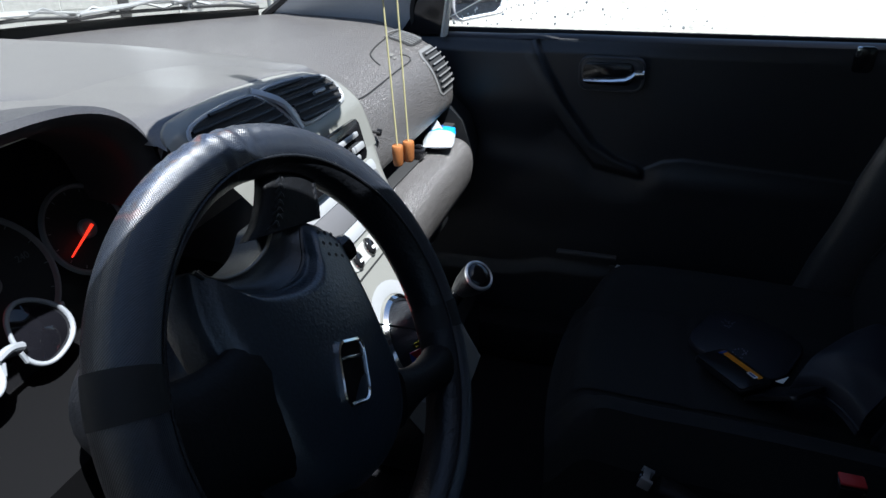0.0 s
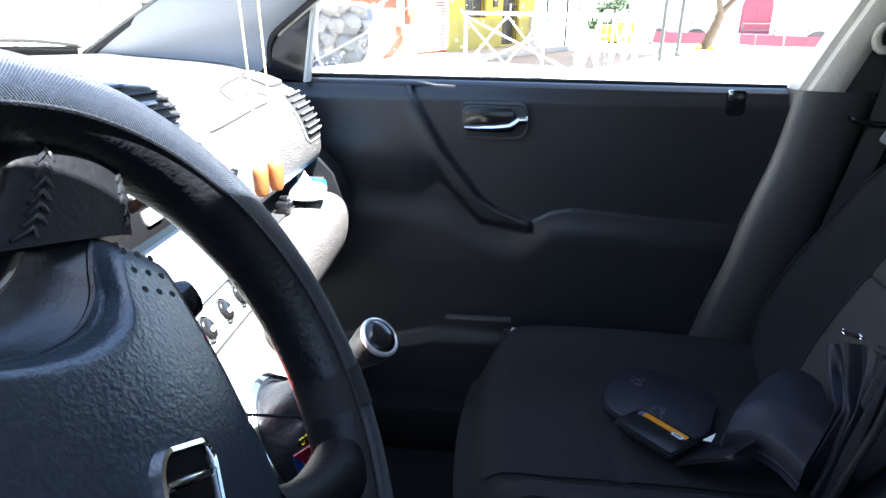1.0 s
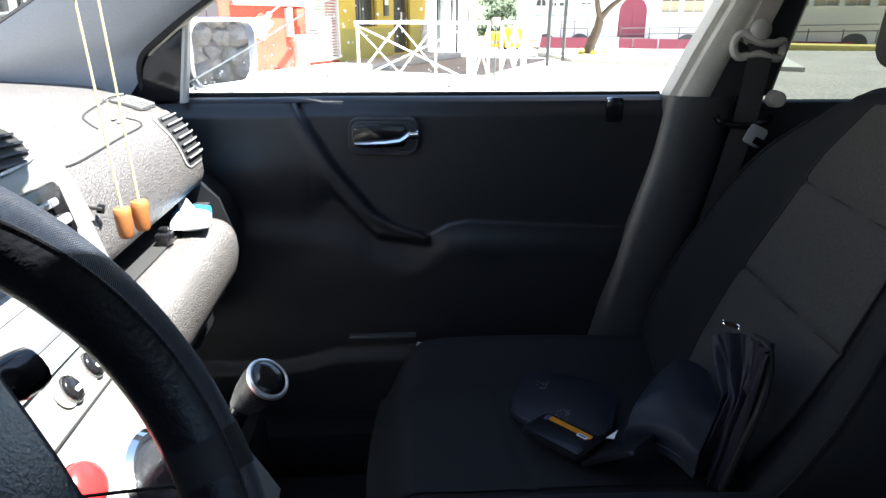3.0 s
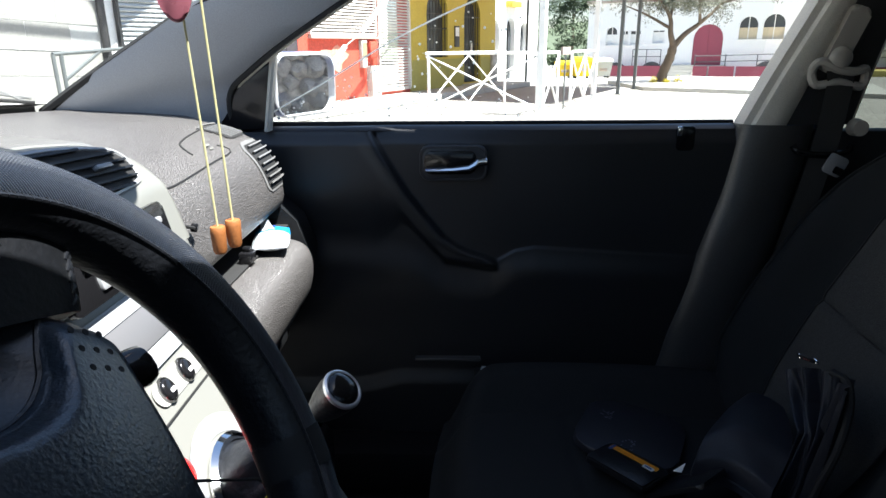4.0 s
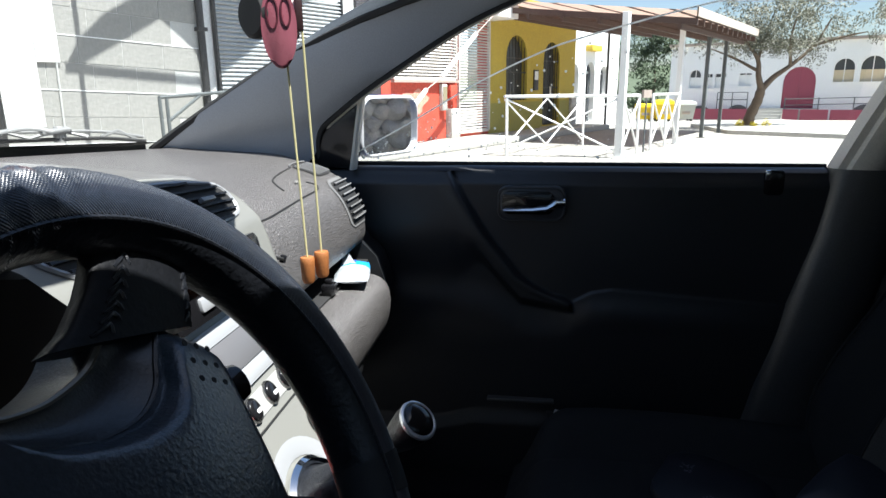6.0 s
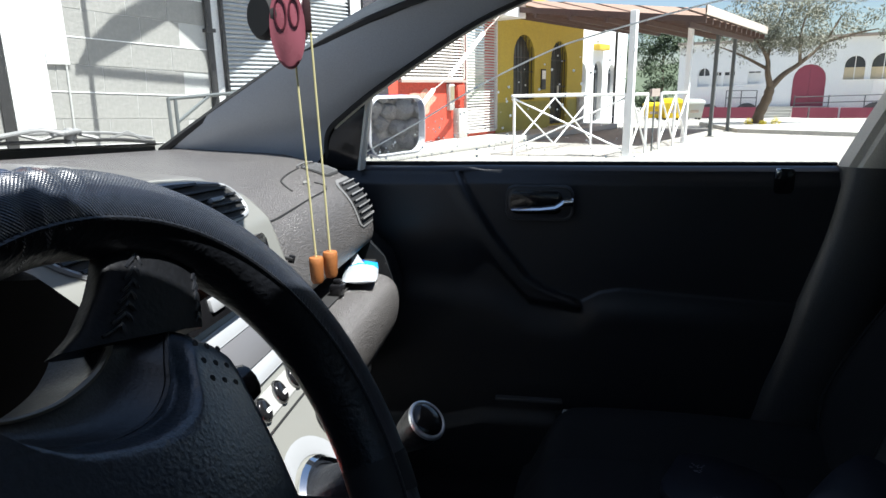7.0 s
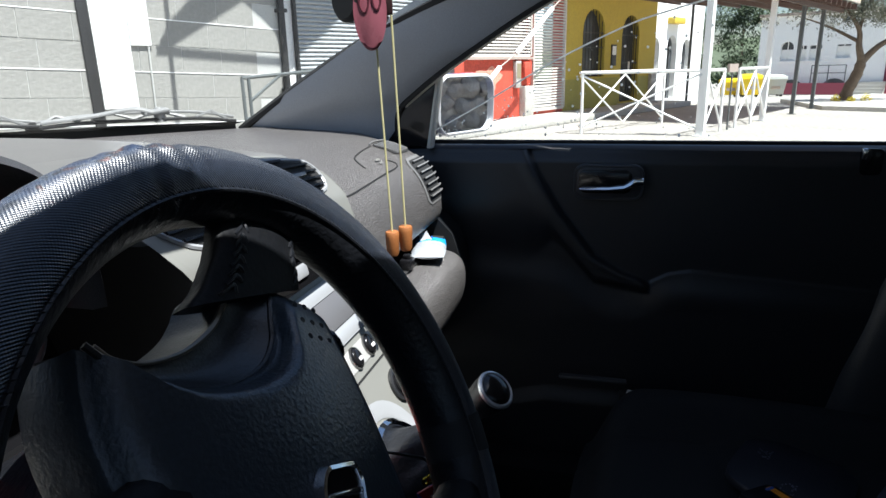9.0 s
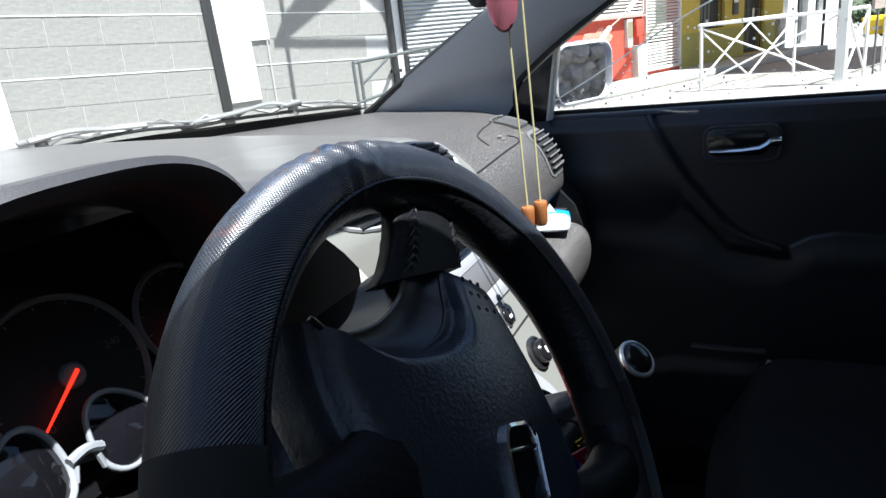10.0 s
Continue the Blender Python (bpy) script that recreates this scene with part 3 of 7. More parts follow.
ot = thing("olive_tree", "old olive tree with a leaning trunk and thin silvery crown", "tree")
tk = bmesh.new()
limbs = [[(19.2, -6.25, -0.05), (19.2, -6.3, 0.35), (19.15, -6.45, 0.8), (19.1, -6.5, 1.15)],
         [(19.1, -6.5, 1.1), (19.0, -6.35, 1.5), (19.0, -6.3, 1.9), (18.8, -5.9, 2.4), (18.7, -5.4, 2.9)],
         [(19.1, -6.5, 1.1), (19.1, -6.8, 1.45), (19.1, -7.2, 1.75), (19.2, -7.8, 2.3), (19.3, -8.2, 3.0)],
         [(19.0, -6.3, 1.9), (19.3, -6.5, 2.5), (19.2, -6.7, 3.3)], [(19.1, -7.2, 1.75), (18.7, -7.0, 2.5), (18.6, -7.1, 3.2)],
         [(19.0, -6.35, 1.6), (19.3, -5.7, 2.0), (19.4, -5.0, 2.3)], [(19.2, -7.8, 2.3), (19.0, -8.5, 2.5), (18.9, -9.0, 2.6)]]
for i, l in enumerate(limbs):
    pth = smooth_path(l, 5)
    r0, r1 = (0.16, 0.12) if i == 0 else (0.095, 0.02) if i < 3 else (0.05, 0.012)
    tube(pth, [r0 + (r1 - r0) * k / (len(pth) - 1) + 0.012 * math.sin(k * 2.1) * (i == 0) for k in range(len(pth))], 9, tk)
part("trunk", tk, M_BARK, ot, "twisted grey-brown trunk and limbs")
rr = random.Random(7)
cl = []
for l in limbs[1:]:
    for p in smooth_path(l, 4)[5:]:
        for q in range(2):
            cl.append((p.x + rr.gauss(0, 0.35), p.y + rr.gauss(0, 0.45), max(2.25, p.z + rr.gauss(0.30, 0.3)), rr.uniform(0.22, 0.42)))
for q in range(26):
    cl.append((19 + rr.gauss(0, 0.7), -6.9 + rr.gauss(0, 1.0), 2.9 + rr.gauss(0, 0.5), rr.uniform(0.25, 0.5)))
cr = new("crown", leafy("crown", cl, 14500, 0.045, 3, M_LEAF, 0.3))
cr.parent = ot
tagged(cr, "airy crown of small grey-green leaves")
fl = new("flower_patch", leafy("flower_patch", [(18.9, -5.95, 0.16, 0.12), (19.0, -6.7, 0.16, 0.14), (18.8, -6.3, 0.14, 0.1)], 500, 0.03, 5, M_FLOWER))
tagged(fl, "small yellow-green flowers round the tree's foot", "flowers", kind="stuff")

# white building across the square
GX = Vector((-0.45, -0.893, 0)).normalized()
GN = Vector((-GX.y, GX.x, 0)) * -1  # towards us
if GN.x > 0:
    GN = -GN
GM = Matrix(((GX.x, -GN.x, 0, 38.0), (GX.y, -GN.y, 0, -13.6), (0, 0, 1, 0), (0, 0, 0, 1)))
GFACE = GM @ Matrix(((1, 0, 0, 0), (0, 0, -1, 0), (0, 1, 0, 0), (0, 0, 0, 1)))
holes = [(0.0, 1.58, 0.0, 2.25, 1), (2.35, 3.28, 1.4, 2.6, 1), (3.55, 4.6, 1.4, 2.7, 1)]
for u in (5.6, 7.2, 8.6, 10.0, 11.4, 12.9, 14.4, 16):
    holes.append((u, u + 1.15, 1.75, 3.05, 1))
holes += [(-5.05, -4.4, 1.15, 2.2, 1), (-4.15, -3.75, 1.15, 1.95, 0), (-3.6, -3.0, 1.15, 1.95, 0), (-2.3, -1.65, 1.25, 1.95, 0)]
wb = tagged(part("wall_5", moved(wall_with_holes(-6.2, 20, -0.9, 3.55, holes, 0.35), GM), M_WHITE), "long whitewashed building across the square", "building", kind="structure")
part("cornice", box((-6.3, -0.2, 3.55), (20, 0.5, 3.7), m=GM), M_TAUPE, wb, "tiled eave")
part("back_wall", box((-6.2, 0.5, -0.9), (20, 0.6, 3.5), m=GM), M_PANE, wb)
for h in holes[1:]:
    wn = thing("window", "window with a low ochre blind in the white building", "window", group="windows of the white building")
    part("pane", slab(arch(h[0], h[1], h[2], h[3]) if h[4] else [(h[0], h[2]), (h[1], h[2]), (h[1], h[3]), (h[0], h[3])], 0.02, GFACE @ Matrix.Translation((0, 0, -0.25))), M_PANE, wn)
    part("blind", box((h[0], 0.18, h[2]), (h[1], 0.21, h[2] + 0.62), m=GM), M_BLIND if h[0] > 2 else M_LAMP, wn)
    part("sill", box((h[0] - 0.06, -0.06, h[2] - 0.06), (h[1] + 0.06, 0.1, h[2]), m=GM), M_WHITE, wn)
    part("mullion", box(((h[0] + h[1]) / 2 - 0.02, 0.14, h[2]), ((h[0] + h[1]) / 2 + 0.02, 0.18, h[3]), m=GM), M_LAMP, wn)
rd = thing("barn_door", "wine-red double door with a round head, shut", "door")
for a, b in ((0.0, 0.785), (0.795, 1.58)):
    ol = [p for p in arch(0.0, 1.58, 0.0, 2.25, 20) if a - 0.001 <= p[0] <= b + 0.001]
    top = 2.25 - 0.79 + math.sqrt(max(0, 0.79 ** 2 - ((a if a > 0.1 else b) - 0.79) ** 2))
    poly = [(a, 0), (b, 0)] + ([(b, top)] if b < 1 else []) + [p for p in ol if p[1] > 0.5] + ([(a, top)] if a > 0.5 else [])
    part("leaf", slab(poly, 0.05, GFACE @ Matrix.Translation((0, 0, -0.12))), M_WINEDOOR, rd)
part("frame", box((-0.08, -0.03, 0), (0.0, 0.1, 1.5), m=GM), M_WHITE, rd)
bd = thing("red_plinth", "low wine-red plinth wall below the ramp rail", "wall")
for a, b in ((-5.5, -1.2), (0.25, 1.0), (1.1, 2.4), (2.5, 4.4), (4.5, 8.0), (8.1, 12)):
    part("panel", box((a, -0.9, -0.62), (b, -0.75, -0.02), m=GM), M_WINEDOOR, bd)
for u, z in ((-4.3, 0.15), (-2.2, 0.2), (4.0, 0.25), (7.5, 0.3), (12.2, 0.4)):
    part("arched_vent", slab(arch(u - 0.6, u + 0.6, -0.55, z, rise=0.5), 0.02, GFACE @ Matrix.Translation((0, 0, 0.01))), M_PANE, wb, "low arched cellar window")
st = thing("entry_steps", "grey concrete steps up to the red door", "steps")
for k in range(4):
    part("step", box((-1.2, -1.1 + 0.25 * k, -0.62), (0.2, -0.85 + 0.25 * k, -0.62 + 0.16 * (k + 1)), m=GM), M_CONCRETE, st)
part("landing", box((-1.2, -0.1, -0.62), (1.9, -0.01, 0.02), m=GM), M_CONCRETE, st)
rl = thing("ramp_railing", "thin grey metal railing along the ramp", "railing")
for u in [-3.2, -2.4, -1.6, 0.3, 1.9, 3.5, 5.1, 6.7, 8.3, 9.9, 11.5, 13]:
    part("post", tube([GM @ Vector((u, -0.8, -0.05)), GM @ Vector((u, -0.8, 0.62 if u > 0 else 0.9))], 0.03, 5), M_DARKPOST, rl)
for z in (0.3, 0.62):
    part("rail", tube([GM @ Vector((0.3, -0.8, z - 0.1)), GM @ Vector((13, -0.8, z + 0.25))], 0.025, 5), M_DARKPOST, rl)
for z in (0.5, 0.9):
    part("rail", tube([GM @ Vector((-3.2, -0.8, z)), GM @ Vector((-1.6, -0.8, z))], 0.025, 5), M_DARKPOST, rl)
solo("apron", box((4.6, -3.6, -0.62), (20, -1.2, -0.1), 0.02, m=GM), mat("ochre_kerb", (0.45, 0.38, 0.12), 0.8), "ochre edged ramp before the white building", "ramp", "structure")

# white house at the end of the bar, bins, woods
hs = [(7.0, 7.7, 0.9, 2.0, 1), (8.3, 9.1, 0.0, 2.1, 1), (9.6, 10.3, 0.9, 2.0, 1)]
wh = tagged(part("wall_6", moved(wall_with_holes(5.6, 11.2, -0.5, 3.6, hs, 0.3), FM @ Matrix.Translation((0, 1.1, 0))), M_WHITE), "white rendered house beyond the bar", "house", kind="structure")
for h in hs:
    wn = thing("window", "dark round-headed window of the white house", "window", group="windows of the white house")
    part("pane", face_slab(arch(h[0], h[1], h[2], h[3]), -1.3, 0.02), M_PANE, wn)
    part("bar", fbox((h[0] + h[1]) / 2 - 0.02, 1.2, h[2], (h[0] + h[1]) / 2 + 0.02, 1.24, h[3]), M_IRON, wn)
part("eave", fbox(5.5, 0.9, 3.6, 11.3, 4, 3.75), M_TAUPE, wh)
part("side_wall", fbox(11.2, 1.1, -0.5, 11.4, 6, 3.6), M_WHITE, wh)
tb = thing("roof_tank", "small yellow awning box high on the white house", "awning")
part("box", fbox(8.2, 0.85, 2.45, 9.1, 1.1, 2.65, 0.02), mat("ochre_box", (0.6, 0.42, 0.05), 0.6), tb)


def wheelie(x, y, w, h, material, label):
    t = thing("recycling_bin", label, "bin", Matrix.Translation((x, y, ground_z(x, y))), group="bins by the square")
    part("body", loft([[(sx * w * f / 2, sy * 0.45 * f, z) for sx, sy in ((-1, -1), (1, -1), (1, 1), (-1, 1))] for f, z in ((0.82, 0.12), (1.0, h * 0.8))], closed=True, caps=True), material, t, smooth=False)
    part("lid", loft([[(sx * w * f / 2, sy * 0.47 * f, z) for sx, sy in ((-1, -1), (1, -1), (1, 1), (-1, 1))] for f, z in ((1.05, h * 0.8), (1.0, h * 0.92), (0.6, h))], closed=True, caps=True), material, t, smooth=False)
    for sx in (-0.3, 0.3):
        for sy in (-0.3, 0.3):
            part("wheel", cyl((sx * w, sy, 0.07), (sx * w + 0.05, sy, 0.07), 0.07, n=10), M_RUBBER, t)
    part("front_mark", box((-w * 0.46, -0.2, h * 0.35), (-w * 0.45, 0.2, h * 0.6)), M_TAUPE, t)
    return t


wheelie(34.0, -5.65, 0.75, 0.9, M_BIN, "small bright yellow recycling bin with a lid")
wheelie(33.4, -6.45, 1.0, 1.08, M_BIN, "large bright yellow recycling bin with a lid")
wheelie(34.5, -7.7, 1.2, 1.05, mat("grey_bin", (0.42, 0.43, 0.40), 0.5), "pale grey rubbish bin beside the yellow ones")
for i, (x, y, h, wd) in enumerate(((44, -5.2, 5.0, 1.6), (46, -8.0, 4.6, 1.5), (42, -2.5, 4.2, 1.4), (52, -11.5, 5.5, 2.2), (50, 0.5, 5, 2.2))):
    tr = thing("pine_tree", "dark green bushy pine behind the square", "tree", group="pines behind the square")
    part("trunk", cyl((x, y, -1.5), (x, y, h * 0.7), 0.2, 0.06, 8), M_BARK, tr)
    q = random.Random(20 + i)
    c = [(x + q.gauss(0, wd * 0.45), y + q.gauss(0, wd * 0.5), q.uniform(-0.4, h), q.uniform(0.4, 0.9)) for k in range(26)]
    o = new("crown", leafy("crown", c, 4200, 0.13, 40 + i, M_LEAF2))
    o.parent = tr
hl = bmesh.new()
rows = []
for j in range(7):
    rows.append([(90 + 14 * j + 6 * noise.noise(Vector((i * 0.3, j, 0))), -90 + 6 * i, -2 + (2.0 + 1.1 * j) * (0.75 + 0.5 * noise.noise(Vector((i * 0.17, j * 0.5, 3))))) for i in range(32)])
solo("hill", loft(rows, bm=hl), M_HILL, "wooded hill far behind the square", "hill", "structure")
solo("wall_7", box((-24, -42, 0), (-23.6, 44, 4.0)), M_WHITE, "plain wall on the driver's side of the street", "wall", "structure")

# dry stone wall behind, seen in the door mirror
dsw = solo("wall_8", box((0.9, -6.4, 0), (6.2, -5.9, 2.6)), M_STONE, "dark core of the dry stone wall", "wall", "structure")
q = random.Random(11)
stones = []
for k in range(6):
    b = bmesh.new()
    bmesh.ops.create_icosphere(b, subdivisions=2, radius=1)
    for v in b.verts:
        v.co *= 0.85 + 0.4 * noise.noise(v.co * 1.3 + Vector((k * 7, 0, 0)))
    stones.append(finish(b, "stone", M_STONE, False))
for i in range(24):
    for j in range(12):
        ob = new("stone", stones[q.randrange(6)])
        ob.parent = dsw
        ob.matrix_basis = Matrix.Translation((1.02 + 0.218 * i + q.uniform(-0.05, 0.05) + (0.11 if j % 2 else 0), -5.88 + q.uniform(-0.03, 0.03), 0.10 + 0.213 * j + q.uniform(-0.04, 0.04))) @ pose(0, 0, 0, q.uniform(0, 360), q.uniform(0, 360), q.uniform(0, 360)) @ Matrix.Diagonal((q.uniform(0.11, 0.16), q.uniform(0.11, 0.15), q.uniform(0.10, 0.145), 1))

# ---- the car's shell ----
XC = -0.03  # the car's centre line


def mirx(p):
    return (2 * XC - p[0], p[1], p[2])


def lucent(m):
    """Lets the light of the far side glow through, as a ground glass edge or a drop does."""
    nt = m.node_tree
    a, b = nt.nodes.new("ShaderNodeBsdfTranslucent"), nt.nodes.new("ShaderNodeMixShader")
    a.inputs[0].default_value, b.inputs[0].default_value = (0.97, 0.98, 0.97, 1), 0.7
    nt.links.new(nt.nodes["Principled BSDF"].outputs[0], b.inputs[1])
    nt.links.new(a.outputs[0], b.inputs[2])
    nt.links.new(b.outputs[0], nt.nodes["Material Output"].inputs[0])
    return m


# windscreen
def screen(u, v):
    """The windscreen: u across from -1 to 1, v from the scuttle up to the roof edge."""
    x = XC + u * (0.65 - 0.09 * v)
    y = 0.87 - 0.40 * u * u - (1.12 - 0.15 * u * u) * v
    z = 1.065 - 0.008 * u * u + 0.345 * v + 0.085 * math.sin(math.pi * v) - 0.03 * u * u * v
    return Vector((x, y, z))


def roof_y(x):
    """The front edge of the roof runs forward towards the pillars, further over the driver: an added overhang, out of
    view, to shade the wheel.
    """
    u = abs((x - XC) / 0.6)
    return -0.410 + 0.38 * min(u, 0.43 if x > XC else 0.62) ** 1.5 + 0.15 * max(0.0, u - 0.78)


def vtop(u):
    return (0.87 - 0.40 * u * u - roof_y(XC + u * 0.6)) / (1.12 - 0.15 * u * u)


ws = new("windscreen", finish(loft([[screen(-1 + 2 * i / 24, j / 10 * vtop(-1 + 2 * i / 24)) for i in range(25)] for j in range(11)]), "windscreen", M_GLASS))
ws.visible_shadow = False
tagged(ws, "curved clear laminated windscreen above the dashboard", "windscreen", kind="structure")
ed = bmesh.new()
loft([[screen(-1 + 2 * i / 24, 0.0) + Vector((0, 0.012, dz)) for i in range(25)] for dz in (-0.06, 0.012)] + [[screen(-1 + 2 * i / 24, 0.03) + Vector((0, 0.012, 0)) for i in range(25)]], bm=ed)
part("lower_seal", ed, M_RUBBER, ws, "black rubber seal")
for sg in (-1, 1):
    part("side_seal", tube([screen(sg, j / 10 * vtop(sg)) for j in range(11)], 0.008, 6), M_RUBBER, ws)


# worn paint, its grey also lifted to stand for sun on the arms
M_WIPER = mat("sunlit_worn_paint", (0.20, 0.20, 0.195), 0.45, vary=0.25, vscale=40)


def wiper(line, arm, label):
    """line: the blade's rows of (u, v) on the screen; arm: the way of its arm from the pivot."""
    t = thing("wiper", label, "wiper", group="wipers")
    on = lambda k, out, h: screen(k[0], k[1]) + Vector((0, out, h))
    bl = smooth_path([on(k, 0.012, 0.006) for k in line], 5)
    part("blade", tube(bl, 0.0035, 6), M_RUBBER, t, "black rubber blade")
    part("spine", tube([p + Vector((0, 0.005, 0.008 + 0.006 * math.sin(math.pi * i / (len(bl) - 1)))) for i, p in enumerate(bl)], 0.0028, 6), M_WIPER, t, "grey metal spine")
    for k in (3, 8, 12, 17):
        part("bracket", tube([bl[k - 2] + Vector((0, 0.003, 0.003)), bl[k] + Vector((0, 0.006, 0.016)), bl[k + 2] + Vector((0, 0.003, 0.003))], 0.0032, 5), M_WIPER, t)
    ar = smooth_path([on(arm[0], 0.03, -0.002)] + [on(k, 0.018, 0.012) for k in arm[1:]], 6)
    part("arm", tube(ar, 0.0055, 8, flat=0.6), M_WIPER, t, "worn arm, paled as if sunlit")
    hinge = part("hinge", box((-0.026, -0.008, -0.004), (0.026, 0.008, 0.004), 0.003, m=axes(ar[0] + Vector((0.012, 0.004, 0)), (1, -0.4, 0.1), (0, 1, 0.2))), M_WIPER, t, "pale hinge block")
    part("pivot_cap", lathe([(0.0, 0.008), (0.008, 0.007), (0.010, 0.004), (0.011, -0.02)], 14, Matrix.Translation(ar[0] + Vector((0.026, 0.008, 0)))), M_WIPER, hinge)


wiper([(0.985, 0.022), (0.90, 0.036), (0.78, 0.036), (0.68, 0.034), (0.58, 0.022)], [(0.80, 0.075), (0.76, 0.062), (0.70, 0.045), (0.61, 0.030)], "grey wiper arm and black blade resting on the windscreen")
wiper([(0.60, 0.030), (0.48, 0.040), (0.36, 0.034), (0.22, 0.022), (-0.10, 0.012)], [(0.20, 0.070), (0.30, 0.058), (0.40, 0.048), (0.49, 0.044)], "long grey wiper arm and black blade before the driver")
# scuttle and bonnet
solo("bonnet", loft([[(x, 0.93 - 0.55 * (x - XC) ** 2 + d, z - 0.25 * (x - XC) ** 2) for x in [XC + 0.85 * k / 10 for k in range(-10, 11)]] for d, z in ((0.0, 1.0), (0.10, 0.975), (0.4, 0.93), (0.8, 0.85), (1.0, 0.7), (1.03, 0.3))]), M_BODY, "blue car bonnet sloping down before the windscreen", "bonnet", "structure")
ct = solo("scuttle", loft([[screen(-1 + 2 * i / 24, 0.0) + Vector((0, d, z)) for i in range(25)] for d, z in ((0.02, -0.012), (0.07, -0.05), (0.11, -0.075))]), M_RUBBER, "black plastic scuttle panel under the wipers", "trim", "structure")


# passenger door inner panel, moulded
KC = [(0.70, -0.37), (0.755, -0.352), (0.764, -0.335), (0.770, -0.313), (0.783, -0.285), (0.805, -0.251), (0.848, -0.217), (0.891, -0.183), (0.944, -0.150), (0.970, -0.134), (1.02, -0.108)]
WING_LOW = [(-0.36, 0.748), (-0.337, 0.749), (-0.252, 0.762), (-0.195, 0.824), (-0.161, 0.867), (-0.128, 0.886), (-0.08, 0.889), (0.03, 0.883), (0.34, 0.875)]
LOW_TOP = [(-0.82, 0.760), (-0.734, 0.763), (-0.527, 0.777), (-0.43, 0.784), (-0.39, 0.776), (-0.345, 0.750), (-0.310, 0.742), (-0.285, 0.743), (-0.241, 0.756), (-0.205, 0.782), (-0.175, 0.794), (-0.10, 0.806), (-0.014, 0.816), (0.34, 0.82)]
POCKET = [(-0.80, 0.500), (-0.298, 0.507), (-0.155, 0.505), (-0.10, 0.488), (-0.05, 0.480), (0.34, 0.48)]


def door_x(y, z):
    """How far in the moulded panel stands: a proud front wing whose edge runs down into the pull, and a proud lower half."""
    x = 0.700
    d = y - interp(z, KC)
    zb = interp(y, WING_LOW)
    wing = sstep(-0.004, 0.010, d) * sstep(zb - 0.020 - 0.10 * sstep(-0.19, -0.10, y), zb + 0.006 + 0.03 * sstep(-0.19, -0.10, y), z)
    x -= wing * (0.020 + 0.0025 * math.exp(-((d - 0.016) / 0.014) ** 2))
    zt = interp(y, LOW_TOP)
    rear = 1 - 0.85 * sstep(-0.70, -0.80, y)
    arm = sstep(-0.300, -0.375, y)
    low = sstep(zt + 0.003, zt - 0.075, z) * rear
    x -= (0.011 + 0.005 * arm * sstep(0.69, 0.75, z)) * low * (1 - 0.45 * sstep(0.70, 0.58, z)) + 0.003 * arm * sstep(zt + 0.002, zt - 0.004, z) * sstep(0.69, 0.75, z) * rear
    lip = interp(y, POCKET)
    x -= 0.011 * sstep(lip + 0.008, lip - 0.030, z) * sstep(-0.78, -0.70, y)
    x += 0.012 * sstep(0.985, 1.015, z)
    x -= 0.010 * math.exp(-((y + 0.45) / 0.3) ** 2)
    return x


ys = [0.34 - 1.15 * i / 460 for i in range(461)]
zs = [0.27 + 0.742 * j / 330 for j in range(331)]
vs = [(door_x(y, z), y, z) for z in zs for y in ys]
fs = [(j * 461 + i, j * 461 + i + 1, (j + 1) * 461 + i + 1, (j + 1) * 461 + i) for j in range(330) for i in range(460)]
me = D.meshes.new("inner_panel")
me.from_pydata(vs, [], fs)
me.polygons.foreach_set("use_smooth", [True] * len(fs))
me.materials.append(M_DOOR)
door = thing("door_1", "black moulded plastic inner panel of the passenger door, closed", "door", kind="structure")
o = new("inner_panel", me)
o.parent = door
# top of the door: rounded sill, seal and outer skin
part("sill", loft([[(door_x(y, 1.012) + dx, y, z) for y in ys[::20]] for dx, z in ((0, 1.012), (0.006, 1.018), (0.02, 1.0205), (0.028, 1.019))]), M_DOOR, door)
part("window_seal", loft([[(0.738 + dx, y, z) for y in ys[::20]] for dx, z in ((0, 1.0), (0, 1.024), (0.004, 1.026), (0.006, 1.0))]), M_RUBBER, door)
part("outer_skin", loft([[(x, y, z) for y in ys[::20]] for x, z in ((0.752, 0.99), (0.755, 1.012), (0.775, 1.012), (0.80, 0.97), (0.815, 0.75), (0.80, 0.3))]), M_BODY, door, "blue painted outer skin")
part("core", box((0.722, -0.81, 0.27), (0.75, 0.34, 0.985)), M_RUBBER, door)
# door handle in its bezel
hb = part("handle_bezel", slab(rounded(0.130, 0.068, 0.020), 0.010, axes((0.684, -0.269, 0.954), (0, -1, 0), (0, 0, 1)) @ Matrix.Translation((0, 0, 0.001)), 0.004), mat("bezel_plastic", (0.03, 0.031, 0.035), 0.32, grain=0.2, gscale=900, bump=0.2), door, "raised dark handle bezel")
part("ring", tube([axes((0.684, -0.269, 0.954), (0, -1, 0), (0, 0, 1)) @ Vector((x, y, 0.010)) for x, y in rounded(0.124, 0.062, 0.018)], 0.0032, 6, loop=True), D.materials["bezel_plastic"], hb)
part("recess", slab(rounded(0.098, 0.044, 0.014), 0.004, axes((0.6725, -0.263, 0.956), (0, -1, 0), (0, 0, 1)), 0.0015), M_BLACK, hb)
